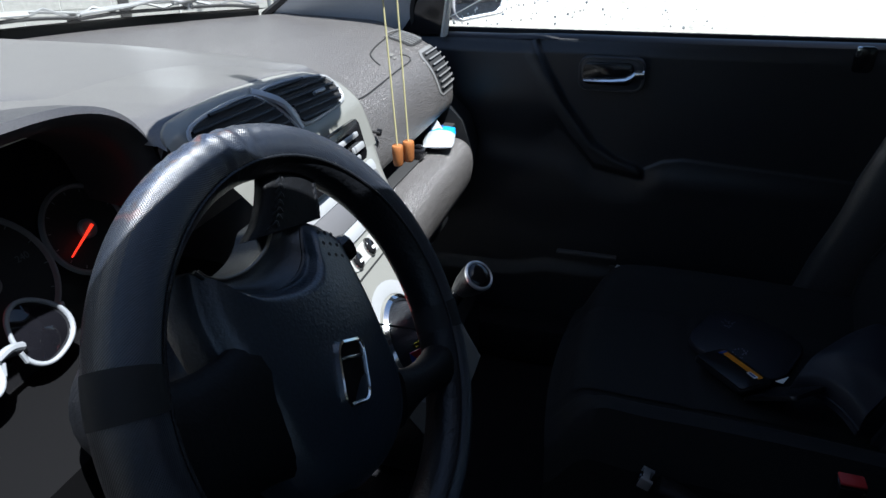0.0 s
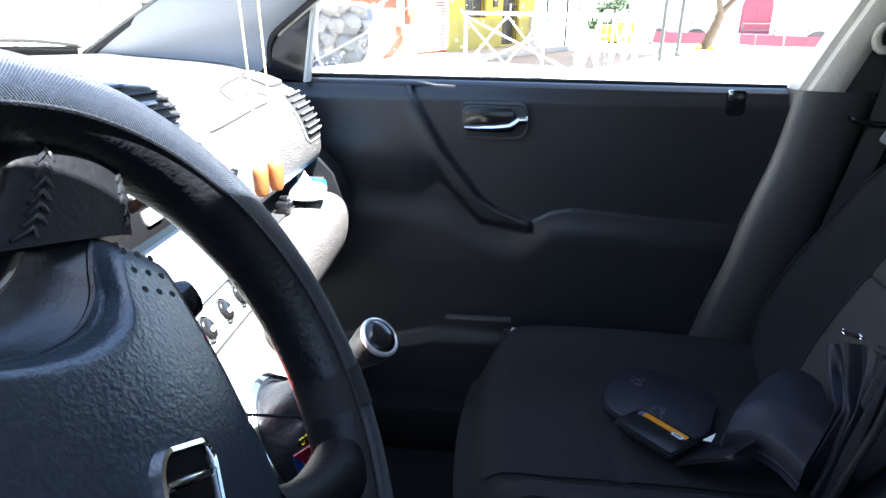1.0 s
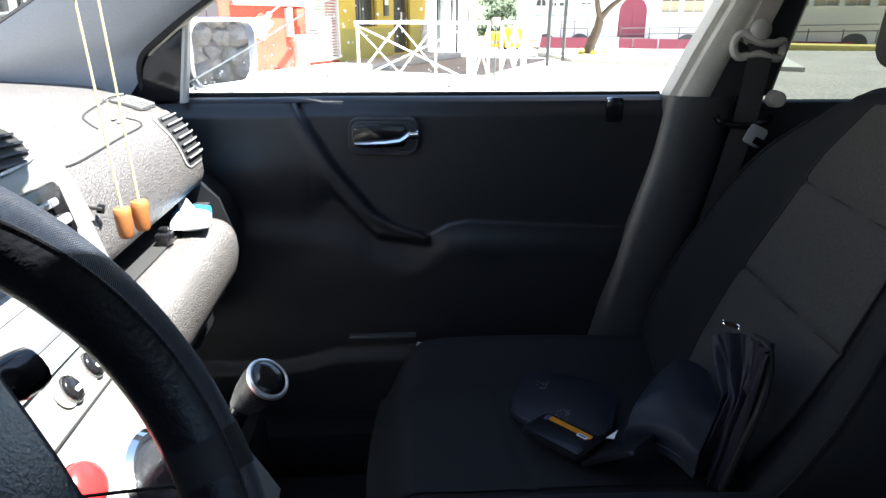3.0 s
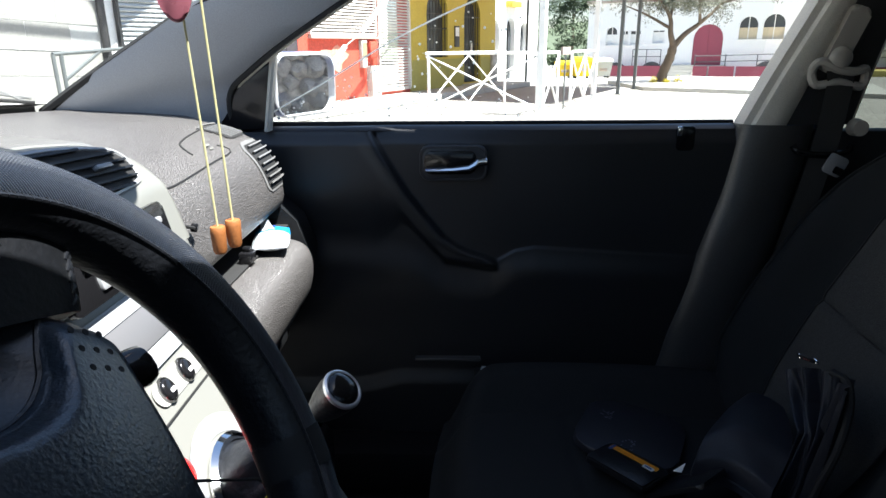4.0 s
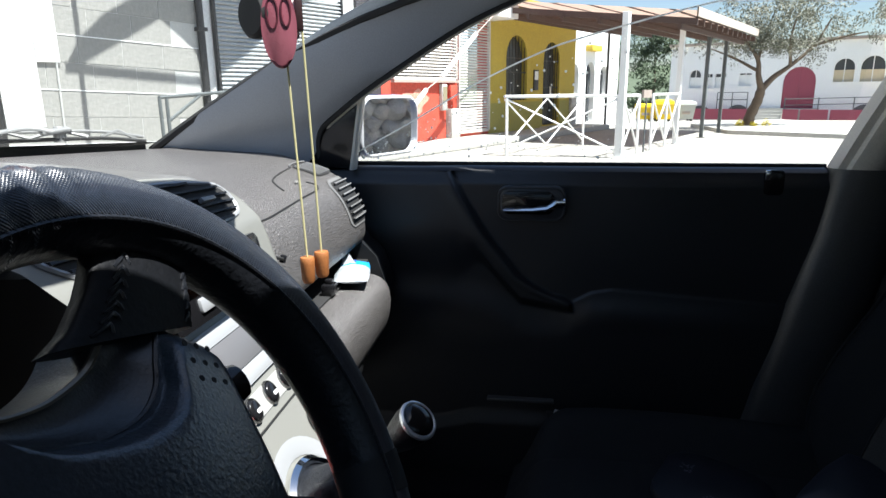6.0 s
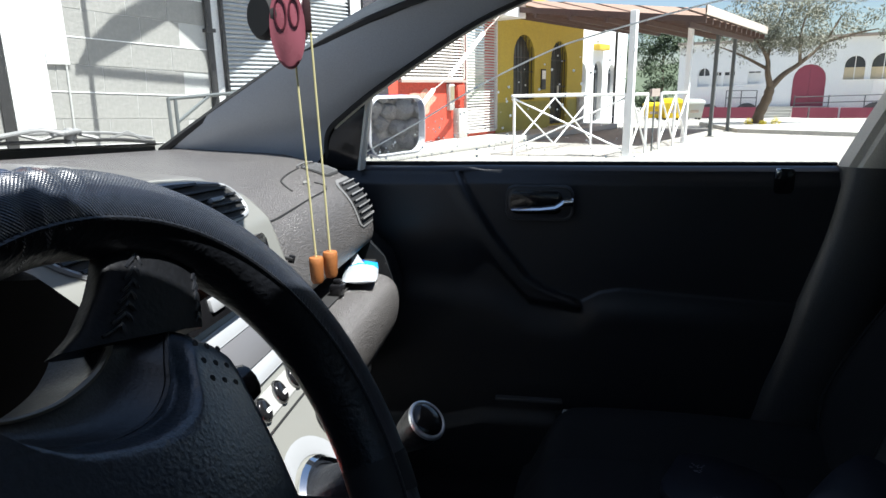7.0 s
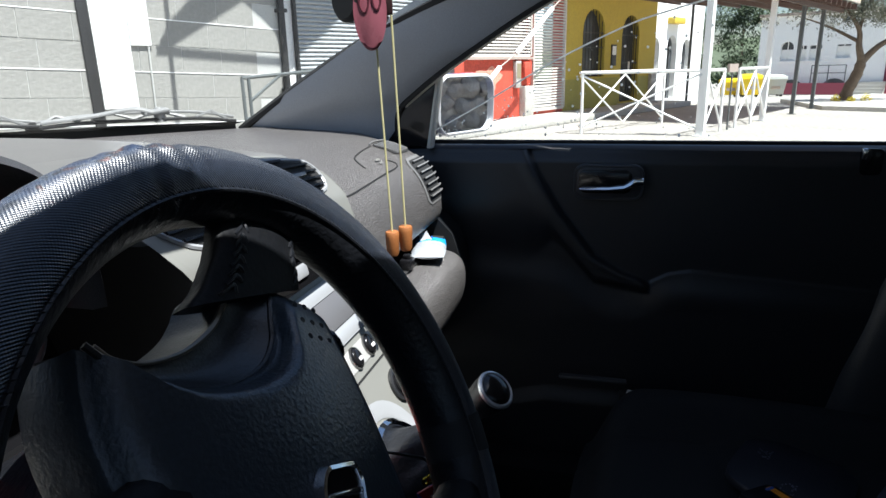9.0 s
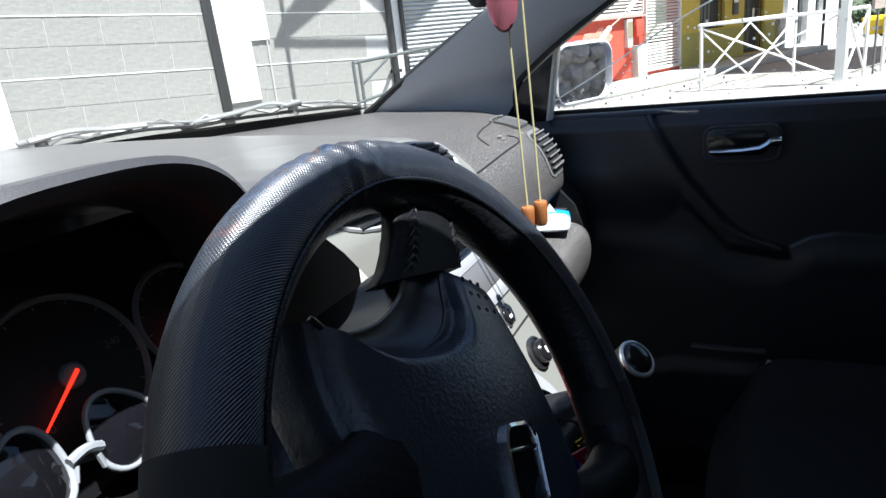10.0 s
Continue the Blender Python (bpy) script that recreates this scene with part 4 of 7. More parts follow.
part("lever", loft(
     [[(0.668 - dx - b, y, z + dz) for dx, dz in ((0, -w), (0.005, -w * 0.7), (0.007, 0), (0.005, w * 0.7), (0, w), (-0.003, 0))] for y, z, b, w in ((-0.216, 0.942, 0.0, 0.003), (-0.235, 0.942, 0.002, 0.0045), (-0.27, 0.943, 0.003, 0.005), (-0.298, 0.946, 0.003, 0.006), (-0.308, 0.951, 0.002, 0.008), (-0.316, 0.957, 0.001, 0.009), (-0.332, 0.957, 0.0, 0.008))], closed=True, caps=True), M_CHROME, hb, "bright chrome lever")
# lock button in its slot at the rear of the sill
part("lock_slot", slab(rounded(0.034, 0.046, 0.007), 0.006, axes((0.700, -0.707, 0.996), (0, -1, 0), (0, 0, 1)), 0.002), M_BLACK, door, "dark lock slot")
part("lock_tab", box((0.69, -0.700, 1.0), (0.70, -0.690, 1.019), 0.003), M_CHROME, door, "small bright lock tab")
part("window_switch", box((0.640, -0.323, 0.552), (0.655, -0.19, 0.559), 0.002), mat("grey_line", (0.05, 0.05, 0.05), 0.4), door, "thin grey pocket edge")
# the pane is wound part of the way down
def pane_pt(y, z):
    return Vector((0.742 - 0.16 * max(0, z - 1.02) - 0.15 * max(0, z - 1.02) ** 2, y, z))


edge = [(0.10, 1.038), (0.0, 1.090), (-0.046, 1.115), (-0.16, 1.178), (-0.28, 1.232), (-0.355, 1.256), (-0.53, 1.299), (-0.72, 1.335), (-0.90, 1.355)]
gp = bmesh.new()
rows = []
for k in range(21):
    y = 0.10 - 0.94 * k / 20
    zt = interp(-y, [(-a, b) for a, b in edge])
    rows.append([pane_pt(y, 1.0 + (zt - 1.0) * j / 8) for j in range(9)])
gl = new("door_glass", finish(loft(rows, bm=gp), "door_glass", M_GLASS))
gl.visible_shadow = False
tagged(gl, "clear door window wound partly down, with rain drops", "window glass")
part("edge", tube([pane_pt(p.x, p.y) for p in smooth_path([(a, b, 0) for a, b in edge], 4)], 0.0016, 6), lucent(mat("glass_edge", (0.85, 0.90, 0.87), 0.25, vary=0.05)), gl, "pale ground glass edge")
q = random.Random(2)
db = bmesh.new()
for k in range(150):
    y = q.uniform(-0.45, 0.08)
    zt = interp(-y, [(-a, b) for a, b in edge]) - 0.01
    z = q.uniform(1.03, max(1.032, zt))
    p = pane_pt(y, z)
    r = q.choice((0.0009, 0.0013, 0.0018, 0.0026))
    bmesh.ops.create_icosphere(db, subdivisions=1, radius=r, matrix=Matrix.Translation(p + Vector((0.001, 0, 0))) @ Matrix.Diagonal((0.5, 1, 1.15, 1)))
tagged(part("raindrops", db, lucent(mat("water_drop", (0.90, 0.92, 0.93), 0.08, vary=0.02)), None), "small bright rain drops on the door glass", "drops", kind="stuff")

# front pillar on the passenger side, and its like on the driver's side
PIL = [((0.650, 0.60, 0.985), (0.672, 0.37, 1.000), (0.684, 0.155, 1.010), (0.705, 0.135, 1.01)),
       ((0.625, 0.50, 1.045), (0.655, 0.34, 1.068), (0.672, 0.15, 1.085), (0.70, 0.12, 1.085)),
       ((0.605, 0.38, 1.112), (0.634, 0.25, 1.122), (0.660, 0.105, 1.128), (0.69, 0.085, 1.13)),
       ((0.588, 0.227, 1.197), (0.618, 0.115, 1.20), (0.645, 0.00, 1.197), (0.68, -0.01, 1.20)),
       ((0.572, 0.047, 1.296), (0.600, -0.06, 1.297), (0.622, -0.178, 1.294), (0.66, -0.185, 1.30)),
       ((0.535, -0.12, 1.350), (0.570, -0.24, 1.355), (0.600, -0.37, 1.352), (0.64, -0.38, 1.36)),
       ((0.485, -0.27, 1.385), (0.535, -0.45, 1.390), (0.580, -0.60, 1.372), (0.62, -0.61, 1.38))]
PIL = [[Vector(p) for p in r] for r in PIL]
pr = []
for i in range(len(PIL)):
    a, b, c, d = PIL[i]
    pr.append([a, a.lerp(b, 0.4) - Vector((0.012, 0.006, 0.0)), b - Vector((0.014, 0.0, 0.0)), b.lerp(c, 0.6) - Vector((0.010, 0.0, 0.0)), c, d])
cols = list(zip(*[smooth_path([r[k] for r in pr], 6) for k in range(6)]))


def pillar(name, f, label):
    t = thing(name, label, "pillar trim", kind="structure")
    part("trim", loft([[f(p) for p in r] for r in cols]), M_PILLAR, t)
    part("seal", tube([f((p[0] + 0.004, p[1] - 0.004, p[2] - 0.002)) for p in [r[4] for r in cols]], 0.006, 6), M_RUBBER, t)
    part("bright_edge", tube([f((p[0] + 0.012, p[1] - 0.012, p[2] - 0.003)) for p in [r[4] for r in cols]], 0.0032, 6), M_TRIM, t, "pale edge strip")
    part("outer_panel", loft([[f((p[0] + dx, p[1] + dy, p[2] + 0.01)) for dx, dy in ((0.0, 0.0), (0.06, 0.02), (0.07, 0.02))] for p in [r[5] for r in cols]]), M_BODY, t)
    return t


pillar("pillar_1", lambda p: Vector(p), "smooth grey plastic front pillar trim on the passenger side")
pillar("pillar_2", lambda p: Vector(mirx(p)), "smooth grey plastic front pillar trim on the driver's side")
sp = thing("sail_panel", "black triangular panel inside the door mirror", "trim panel")
part("panel", slab([(0.085, 1.018), (0.062, 1.168), (0.105, 1.148), (0.160, 1.095), (0.178, 1.060), (0.18, 1.018)], 0.012, Matrix(((0, 0, -1, 0.690), (1, 0, 0, 0), (0, 1, 0, 0), (0, 0, 0, 1))), 0.004), M_BLACK, sp)
part("edge_strip", loft([[(0.676 + a, y + b, z) for a, b in ((0, -0.004), (-0.004, 0), (0, 0.006), (0.02, 0.006), (0.02, -0.004))] for y, z in ((0.082, 1.015), (0.055, 1.175))], closed=True, caps=True), M_TRIM, sp, "grey window channel")

# door mirror
MM = axes((0.87, 0.050, 1.090), (0.9, -0.435, 0.0), (-0.02, -0.02, 1))
dm = thing("door_mirror", "blue door mirror with a bright silver rim", "mirror")
ring_o, ring_i = rounded(0.200, 0.132, 0.036, 8), rounded(0.189, 0.121, 0.032, 8)
part("rim", loft([[MM @ Vector((x, y, z)) for x, y in ol] for ol, z in ((ring_o, -0.02), (ring_o, 0.002), (rounded(0.196, 0.128, 0.035, 8), 0.005), (ring_i, 0.006), (ring_i, -0.004))], closed=True), mat("rim_silver", (0.62, 0.63, 0.65), 0.25, metal=0.2, vary=0.03), dm, "bright silver painted rim")
part("glass", slab(ring_i, 0.003, MM @ Matrix.Translation((0, 0, -0.006))), M_MIRROR, dm, "clear mirror glass")
part("housing", loft([[MM @ Vector((x * f, y * f, z)) for x, y in ring_o] for f, z in ((1.0, -0.018), (1.02, -0.04), (0.95, -0.075), (0.75, -0.105), (0.4, -0.12))], closed=True, caps=True), M_BODY, dm, "glossy blue housing")
part("foot", loft([[(x, y, z) for y, z in ((0.10, 1.03), (0.17, 1.03), (0.17, 1.075), (0.10, 1.075))] for x in (0.70, 0.80)], closed=True, caps=True), M_RUBBER, dm)

# centre pillar with belt
BP = [(0.25, -0.62, -0.82, 0.665), (0.511, -0.690, -0.86, 0.676), (0.605, -0.710, -0.875, 0.681), (0.725, -0.741, -0.895, 0.686), (0.813, -0.764, -0.914, 0.689), (0.908, -0.788, -0.931, 0.692), (1.022, -0.804, -0.949, 0.694)]


def bpill(name, f, label):
    t = thing(name, label, "pillar trim", kind="structure")
    low = []
    for z, y0, y1, x in BP:
        low.append([f((x + 0.05, y0 + 0.002, z))] + [f((x + 0.022 - 0.042 * math.sin(math.pi * k / 16) ** 0.75, (y0 + y1) / 2 + (y0 - y1) / 2 * math.cos(math.pi * k / 16), z)) for k in range(17)])
    part("lower_trim", loft(list(zip(*[smooth_path(c_, 4) for c_ in zip(*low)]))), M_CHARCOAL, t, "charcoal lower pillar trim", angle=80)
    up, rear = [], []
    for z, y0, y1, y2, x in ((1.020, -0.812, -0.890, -1.020, 0.692), (1.10, -0.842, -0.915, -1.030, 0.68), (1.24, -0.896, -0.957, -1.046, 0.65), (1.38, -0.948, -1.005, -1.090, 0.60), (1.42, -0.963, -1.020, -1.105, 0.58)):
        up.append([f((x + 0.05, y0 + 0.0, z)), f((x + 0.012, y0 - 0.002, z)), f((x + 0.007, y0 - 0.014, z)), f((x - 0.004, y0 - 0.017, z)), f((x - 0.009, y0 - 0.026, z)), f((x - 0.013, (y0 + y1) / 2 - 0.008, z)), f((x - 0.010, y1 + 0.014, z)), f((x - 0.002, y1 + 0.002, z)), f((x + 0.012, y1, z))])
        rear.append([f((x + 0.010, y1 + 0.002, z)), f((x + 0.004, y1 - 0.02, z)), f((x + 0.004, y2 + 0.03, z)), f((x + 0.012, y2 + 0.008, z)), f((x + 0.05, y2, z))])
    part("upper_trim", loft(up), M_TRIM, t, "pale grey upper pillar trim")
    part("rear_trim", loft(rear), M_CHARCOAL, t, "dark rear half of the pillar")
    part("edge_strip", loft([[r[3] + Vector((0, d, 0)) for d in (0.004, -0.004)] for r in rear]), M_TRIM, t, "thin pale edge")
    part("core", loft([[f((x + 0.055, y, z)) for y in (y0, y0 - 0.15)] for z, y0, x in ((0.25, -0.69, 0.69), (1.02, -0.835, 0.70), (1.42, -0.995, 0.60))]), M_BODY, t)
    return t


bpill("pillar_3", lambda p: Vector(p), "centre pillar with pale upper and charcoal lower trim")
bpill("pillar_4", lambda p: Vector(mirx(p)), "centre pillar trim beside the driver's seat")
sb = thing("seat_belt", "dark seat belt on a grey height adjuster, unfastened", "seat belt")
M_ADJ = mat("warm_grey_plastic", (0.40, 0.38, 0.34), 0.55, vary=0.05)
M_WEB = mat("belt_webbing", (0.035, 0.036, 0.036), 0.8, grain=0.3, gscale=1500, bump=0.4)
part("adjuster", slab(rounded(0.036, 0.115, 0.012), 0.020, axes((0.662, -0.945, 1.172), (0, -1, -0.25), (-0.22, -0.25, 1)), 0.006, seg=3), M_ADJ, sb, "warm grey adjuster housing")
part("bolt_cap", lathe([(0.0, 0.012), (0.012, 0.011), (0.018, 0.006), (0.02, 0.0)], 20, axes((0.642, -0.938, 1.140), (0, 1, 0), (0, 0, 1)) @ pose(0, 0, 0, 180)), M_ADJ, sb)
part("guide", tube(smooth_path([(0.655, -0.900, 1.118), (0.646, -0.908, 1.135), (0.64, -0.935, 1.122), (0.64, -0.965, 1.118), (0.645, -0.985, 1.122), (0.652, -0.992, 1.108), (0.65, -0.985, 1.092), (0.647, -0.945, 1.10), (0.65, -0.908, 1.095)], 4, True), 0.0075, 8, loop=True), M_ADJ, sb, "grey plastic belt guide")
part("webbing", loft([[Vector((x + dx, y - w * 0.023, z)) for w in (-1, 1)] for x, y, z, dx in ((0.652, -0.947, 1.118, 0), (0.642, -0.946, 1.10, 0), (0.640, -0.941, 1.03, 0), (0.640, -0.936, 0.98, 0), (0.645, -0.925, 0.90, 0), (0.65, -0.908, 0.80, 0), (0.65, -0.87, 0.55, 0))] ), M_WEB, sb)
tg = part("tongue_holder", tube(smooth_path([(0.640, -0.880, 0.990), (0.634, -0.890, 0.979), (0.630, -0.932, 0.974), (0.634, -0.972, 0.979), (0.640, -0.984, 0.990)], 4), 0.006, 8), M_BLACK, sb)
tb_ = bmesh.new()
slab(rounded(0.036, 0.036, 0.006), 0.004, axes((0.626, -0.952, 0.957), (0, -1, -0.45), (0, -0.45, 1)), 0.001, tb_)
part("tongue", tb_, M_SILVER, sb, "bright steel tongue")
part("tongue_slot", slab(rounded(0.018, 0.013, 0.003), 0.001, axes((0.6215, -0.957, 0.947), (0, -1, -0.45), (0, -0.45, 1))), M_BLACK, sb)
part("button", cyl((0.66, -0.995, 1.02), (0.64, -0.995, 1.02), 0.016, 0.014, 16), M_ADJ, sb)

# rear door, rear quarter, driver's side, roof, floor
rdoor = thing("door_2", "black rear passenger door panel, closed", "door", kind="structure")
part("panel", box((0.708, -1.95, 0.27), (0.75, -0.86, 1.008), 0.006), M_PLASTIC, rdoor)
part("outer_skin", box((0.752, -1.95, 0.3), (0.80, -0.82, 1.0), 0.01), M_BODY, rdoor)
part("lock_bezel", slab(rounded(0.05, 0.036, 0.006), 0.004, axes((0.711, -1.21, 0.985), (0, -1, 0), (0, 0, 1)), 0.001), M_BLACK, rdoor)
part("lock_tab", box((0.700, -1.175, 0.985), (0.711, -1.165, 1.0), 0.002), M_CHROME, rdoor)
for s in (1, -1):
    f = (lambda p: Vector(p)) if s > 0 else (lambda p: Vector(mirx(p)))
    g = new("rear_door_glass", finish(loft([[f((0.742 - 0.16 * (z - 1.02) - 0.15 * (z - 1.02) ** 2, y, z)) for z in (0.99, 1.1, 1.2, 1.3, 1.40)] for y in (-0.97, -1.3, -1.6, -1.95)]), "rear_door_glass", M_TINT))
    tagged(g, "dark tinted rear door window", "window glass")
    rail = thing("roof_rail", "pale headliner edge above the doors", "trim", kind="structure")
    part("rail", loft([[f((x, y, z)) for x, z in ((0.56 + a, 1.40 - b), (0.60 + a, 1.37 - b), (0.63 + a, 1.355 - b), (0.685 + a, 1.37 - b), (0.66 + a, 1.43 - b), (0.56 + a, 1.45 - b))] for y, a, b in ((-0.56, -0.02, 0.0), (-0.75, 0.0, -0.005), (-1.1, 0.0, -0.005), (-1.95, -0.02, 0.0))], closed=True, caps=True), M_HEAD, rail)
    quarter = thing("rear_quarter", "rear body quarter of the car", "body panel", kind="structure")
    part("panel", loft([[f((x, y, z)) for x, z in ((0.74, 0.25), (0.75, 1.0), (0.60, 1.42))] for y in (-1.95, -2.5)]), M_TRIM, quarter)
dd = thing("door_3", "black driver's door panel, closed", "door", kind="structure")
part("panel", box((-0.81, -0.81, 0.27), (-0.757, 0.34, 1.012), 0.006), M_PLASTIC, dd)
part("armrest", box((-0.757, -0.70, 0.74), (-0.70, -0.2, 0.80), 0.015), M_PLASTIC, dd)
part("outer_skin", box((-0.87, -0.81, 0.3), (-0.812, 0.34, 1.0), 0.01), M_BODY, dd)
# unseen pane; its tint is added to hold back light on the driver's side
dgl = new("driver_door_glass", finish(loft([[mirx((0.742 - 0.16 * (z - 1.02) - 0.15 * (z - 1.02) ** 2, y, z)) for z in (0.99, 1.1, 1.2, 1.3, min(1.42, 1.40 - 0.62 * max(0.0, y + 0.45)))] for y in (0.12, -0.1, -0.3, -0.5, -0.7, -0.94)]), "driver_door_glass", glass_mat("light_cut_tint", tint=(0.38, 0.38, 0.37))))
tagged(dgl, "driver's door window, unseen, tint added to dim the light from that side", "window glass")
rd2 = solo("door_4", box((-0.85, -1.95, 0.27), (-0.772, -0.83, 1.008), 0.006), M_PLASTIC, "black rear door panel on the driver's side", "door", "structure")
RU = [-1.06 + 2.12 * k / 24 for k in range(25)]
EDGE0 = [screen(u, vtop(u)) for u in RU]
solo("header", loft([[p + Vector((0, a, b)) for p in EDGE0] for a, b in ((-0.01, 0.022), (0.012, 0.012), (0.008, -0.010), (-0.02, -0.014), (-0.07, 0.004))]), M_HEAD, "pale roof edge above the windscreen", "trim", "structure")
solo("roof_lining", loft([[p + Vector((0, -0.06, 0.008)) for p in EDGE0]] + [[(XC + 0.61 * u, y, 1.432 - 0.06 * u * u) for u in RU] for y in (-0.5, -0.7, -1.2, -1.8, -2.5)]), M_HEAD, "pale fabric headliner", "ceiling", "structure")
solo("roof", loft([[p + Vector((0, 0.0, 0.026)) for p in EDGE0]] + [[(XC + 0.67 * u, y, 1.480 - 0.035 * u * u) for u in RU] for y in (-0.45, -0.7, -1.2, -1.8, -2.5)]), M_BODY, "blue car roof", "roof", "structure")
solo("tailgate", loft([[(x, -2.5, z) for x in (-0.8, 0.74)] for z in (0.25, 1.0, 1.45)]), M_TRIM, "tailgate closing the rear of the car", "tailgate", "structure")
solo("car_floor", box((-0.8, -2.5, 0.19), (0.75, 1.0, 0.25)), M_CARPET, "dark carpeted car floor", "floor", "structure")
solo("bulkhead", box((-0.8, 0.62, 0.25), (0.72, 0.66, 0.96)), M_CARPET, "dark bulkhead behind the dashboard", "wall", "structure")
solo("sill_carpet", box((0.60, -0.25, 0.25), (0.70, 0.35, 0.36), 0.02), M_CARPET, "dark carpet along the door sill", "carpet", "structure")
solo("step_trim", box((0.18, -0.02, 0.25), (0.64, 0.30, 0.43), 0.04), M_PLASTIC, "dark plastic footwell edge under the glovebox", "trim", "structure")


# ---- seats ----
def seat(x0, name_label, y0=0.0):
    t = thing("car_seat", name_label, "seat", group="front seats")

    def prof(v):  # back rest: height fraction -> (y, z, half width, bolster)
        y = -0.800 - 0.225 * v - 0.03 * v * v
        z = 0.50 + 0.56 * v
        hw = 0.274 - 0.02 * v - 0.070 * sstep(0.76, 1.0, v) - 0.035 * sstep(0.22, 0.0, v) + 0.022 * math.exp(-((v - 0.36) / 0.22) ** 2)
        bo = 0.062 * sstep(1.0, 0.62, v) * (0.6 + 0.4 * sstep(0, 0.25, v))
        return y + y0, z, hw, bo
    U = [k / 20 for k in range(-20, 21)]

    def front(u, v):
        y, z, hw, bo = prof(v)
        a = abs(u)
        lift = bo * sstep(0.50, 0.80, a) * (1 - 0.9 * sstep(0.86, 1.0, a) ** 1.0)
        groove = 0.007 * math.exp(-((a - 0.52) / 0.018) ** 2)
        if a < 0.52:
            for gv in (0.42, 0.70):
                groove = max(groove, 0.006 * math.exp(-((v - gv - 0.04 * u) / 0.010) ** 2))
        edge = 0.05 * sstep(0.86, 1.0, a)
        return Vector((x0 + hw * u, y + lift * 1.0 - groove - edge, z - 0.03 * sstep(0.93, 1.0, v) * (a ** 2)))
    V = [k / 60 for k in range(61)]
    bm = loft([[front(u, v) for u in U] for v in V])
    loft([[front(-1, v), front(-1, v) + Vector((0.03, -0.06, 0)), Vector((x0, prof(v)[0] - 0.13, prof(v)[1])), front(1, v) + Vector((-0.03, -0.06, 0)), front(1, v)] for v in V[::4]], bm=bm)
    loft([[front(u, 1.0) for u in U], [front(u, 1.0) + Vector((0, -0.03, 0.012)) for u in U], [front(u, 1.0) + Vector((0, -0.10, -0.005)) for u in U]], bm=bm)
    part("backrest", bm, M_FABRIC, t, "black woven fabric backrest", angle=60)
    # the paler centre cloth, laid over the middle of the back
    part("back_insert", loft([[front(u * 0.485, 0.06 + 0.90 * v) + Vector((0, 0.004 - 0.003 * (abs(u) > 0.98), 0)) for u in U] for v in V]), M_FABRIC2, t, "grey textured centre cloth")
    for gv in (0.42, 0.70):
        part("seam", tube([front(u * 0.485, gv + 0.04 * u * 0.485) + Vector((0, 0.0045, 0)) for u in U], 0.0016, 5), M_RUBBER, t)
    for s in (-1, 1):
        part("seam", tube([front(s * 0.487, 0.06 + 0.90 * v) + Vector((0, 0.003, 0)) for v in V], 0.0018, 5), M_RUBBER, t)
    for s in (-1, 1):
        part("piping", tube([front(s * 0.875, v) + Vector((0, 0.002, 0)) for v in V[3:54]], 0.0025, 5), M_FABRIC, t)

    def cush(u, w):  # u across, w from the front (0) to the back (1)
        hw = 0.262 - 0.018 * sstep(0.3, 0, w)
        a = abs(u)
        z = 0.515 + 0.02 * math.sin(w * 2.2) - 0.03 * w + 0.052 * sstep(0.55, 0.82, a) * (1 - 0.8 * sstep(0.9, 1, a)) * sstep(0.0, 0.18, w)
        z -= 0.075 * (1 - sstep(0, 0.16, w)) ** 2 + 0.05 * sstep(0.9, 1, a)
        z -= 0.006 * math.exp(-((a - 0.55) / 0.02) ** 2) + (0.005 * math.exp(-((w - 0.42) / 0.012) ** 2) if a < 0.55 else 0)
        return Vector((x0 + hw * u, -0.255 - 0.55 * w + 0.025 * (1 - a * a) * (1 - w) + y0, z))
    W = [k / 48 for k in range(49)]
    bm = loft([[cush(u, w) for u in U] for w in W])
    loft([[cush(u, 0) for u in U], [cush(u, 0) + Vector((0, -0.005, -0.05)) for u in U], [cush(u, 0) + Vector((0, -0.03, -0.14)) for u in U]], bm=bm)
    for s in (-1, 1):
        loft([[cush(s, w) for w in W], [cush(s, w) + Vector((0, 0, -0.14)) for w in W]], bm=bm)
    part("cushion", bm, M_FABRIC, t, "black woven fabric seat cushion", angle=60)
    part("cushion_insert", loft([[cush(u * 0.52, 0.08 + 0.88 * w) + Vector((0, 0, 0.003)) for u in U] for w in W]), M_FABRIC, t)
    part("base", box((x0 - 0.23, -0.74 + y0, 0.25), (x0 + 0.23, -0.30 + y0, 0.40), 0.02), M_RUBBER, t)
    hd = box((x0 - 0.135, -1.140 + y0, 1.085), (x0 + 0.135, -1.040 + y0, 1.275), 0.042, 5)
    for v in hd.verts:
        v.co.y += 0.02 * (1 - ((v.co.x - x0) / 0.135) ** 2) + 0.10 * (v.co.z - 1.18) * -0.6
    h = part("headrest", hd, M_FABRIC2, t, "padded grey cloth headrest", angle=60)
    for s in (-0.06, 0.06):
        part("post", cyl((x0 + s, -1.085 + y0, 1.03), (x0 + s, -1.085 + y0, 1.11), 0.006), M_CHROME, h, "bright steel post")
        part("collar", lathe([(0.012, -0.006), (0.018, 0.0), (0.016, 0.01), (0.007, 0.014)], 14, Matrix.Translation((x0 + s, -1.08 + y0, 1.045))), M_BLACK, h)
    return t


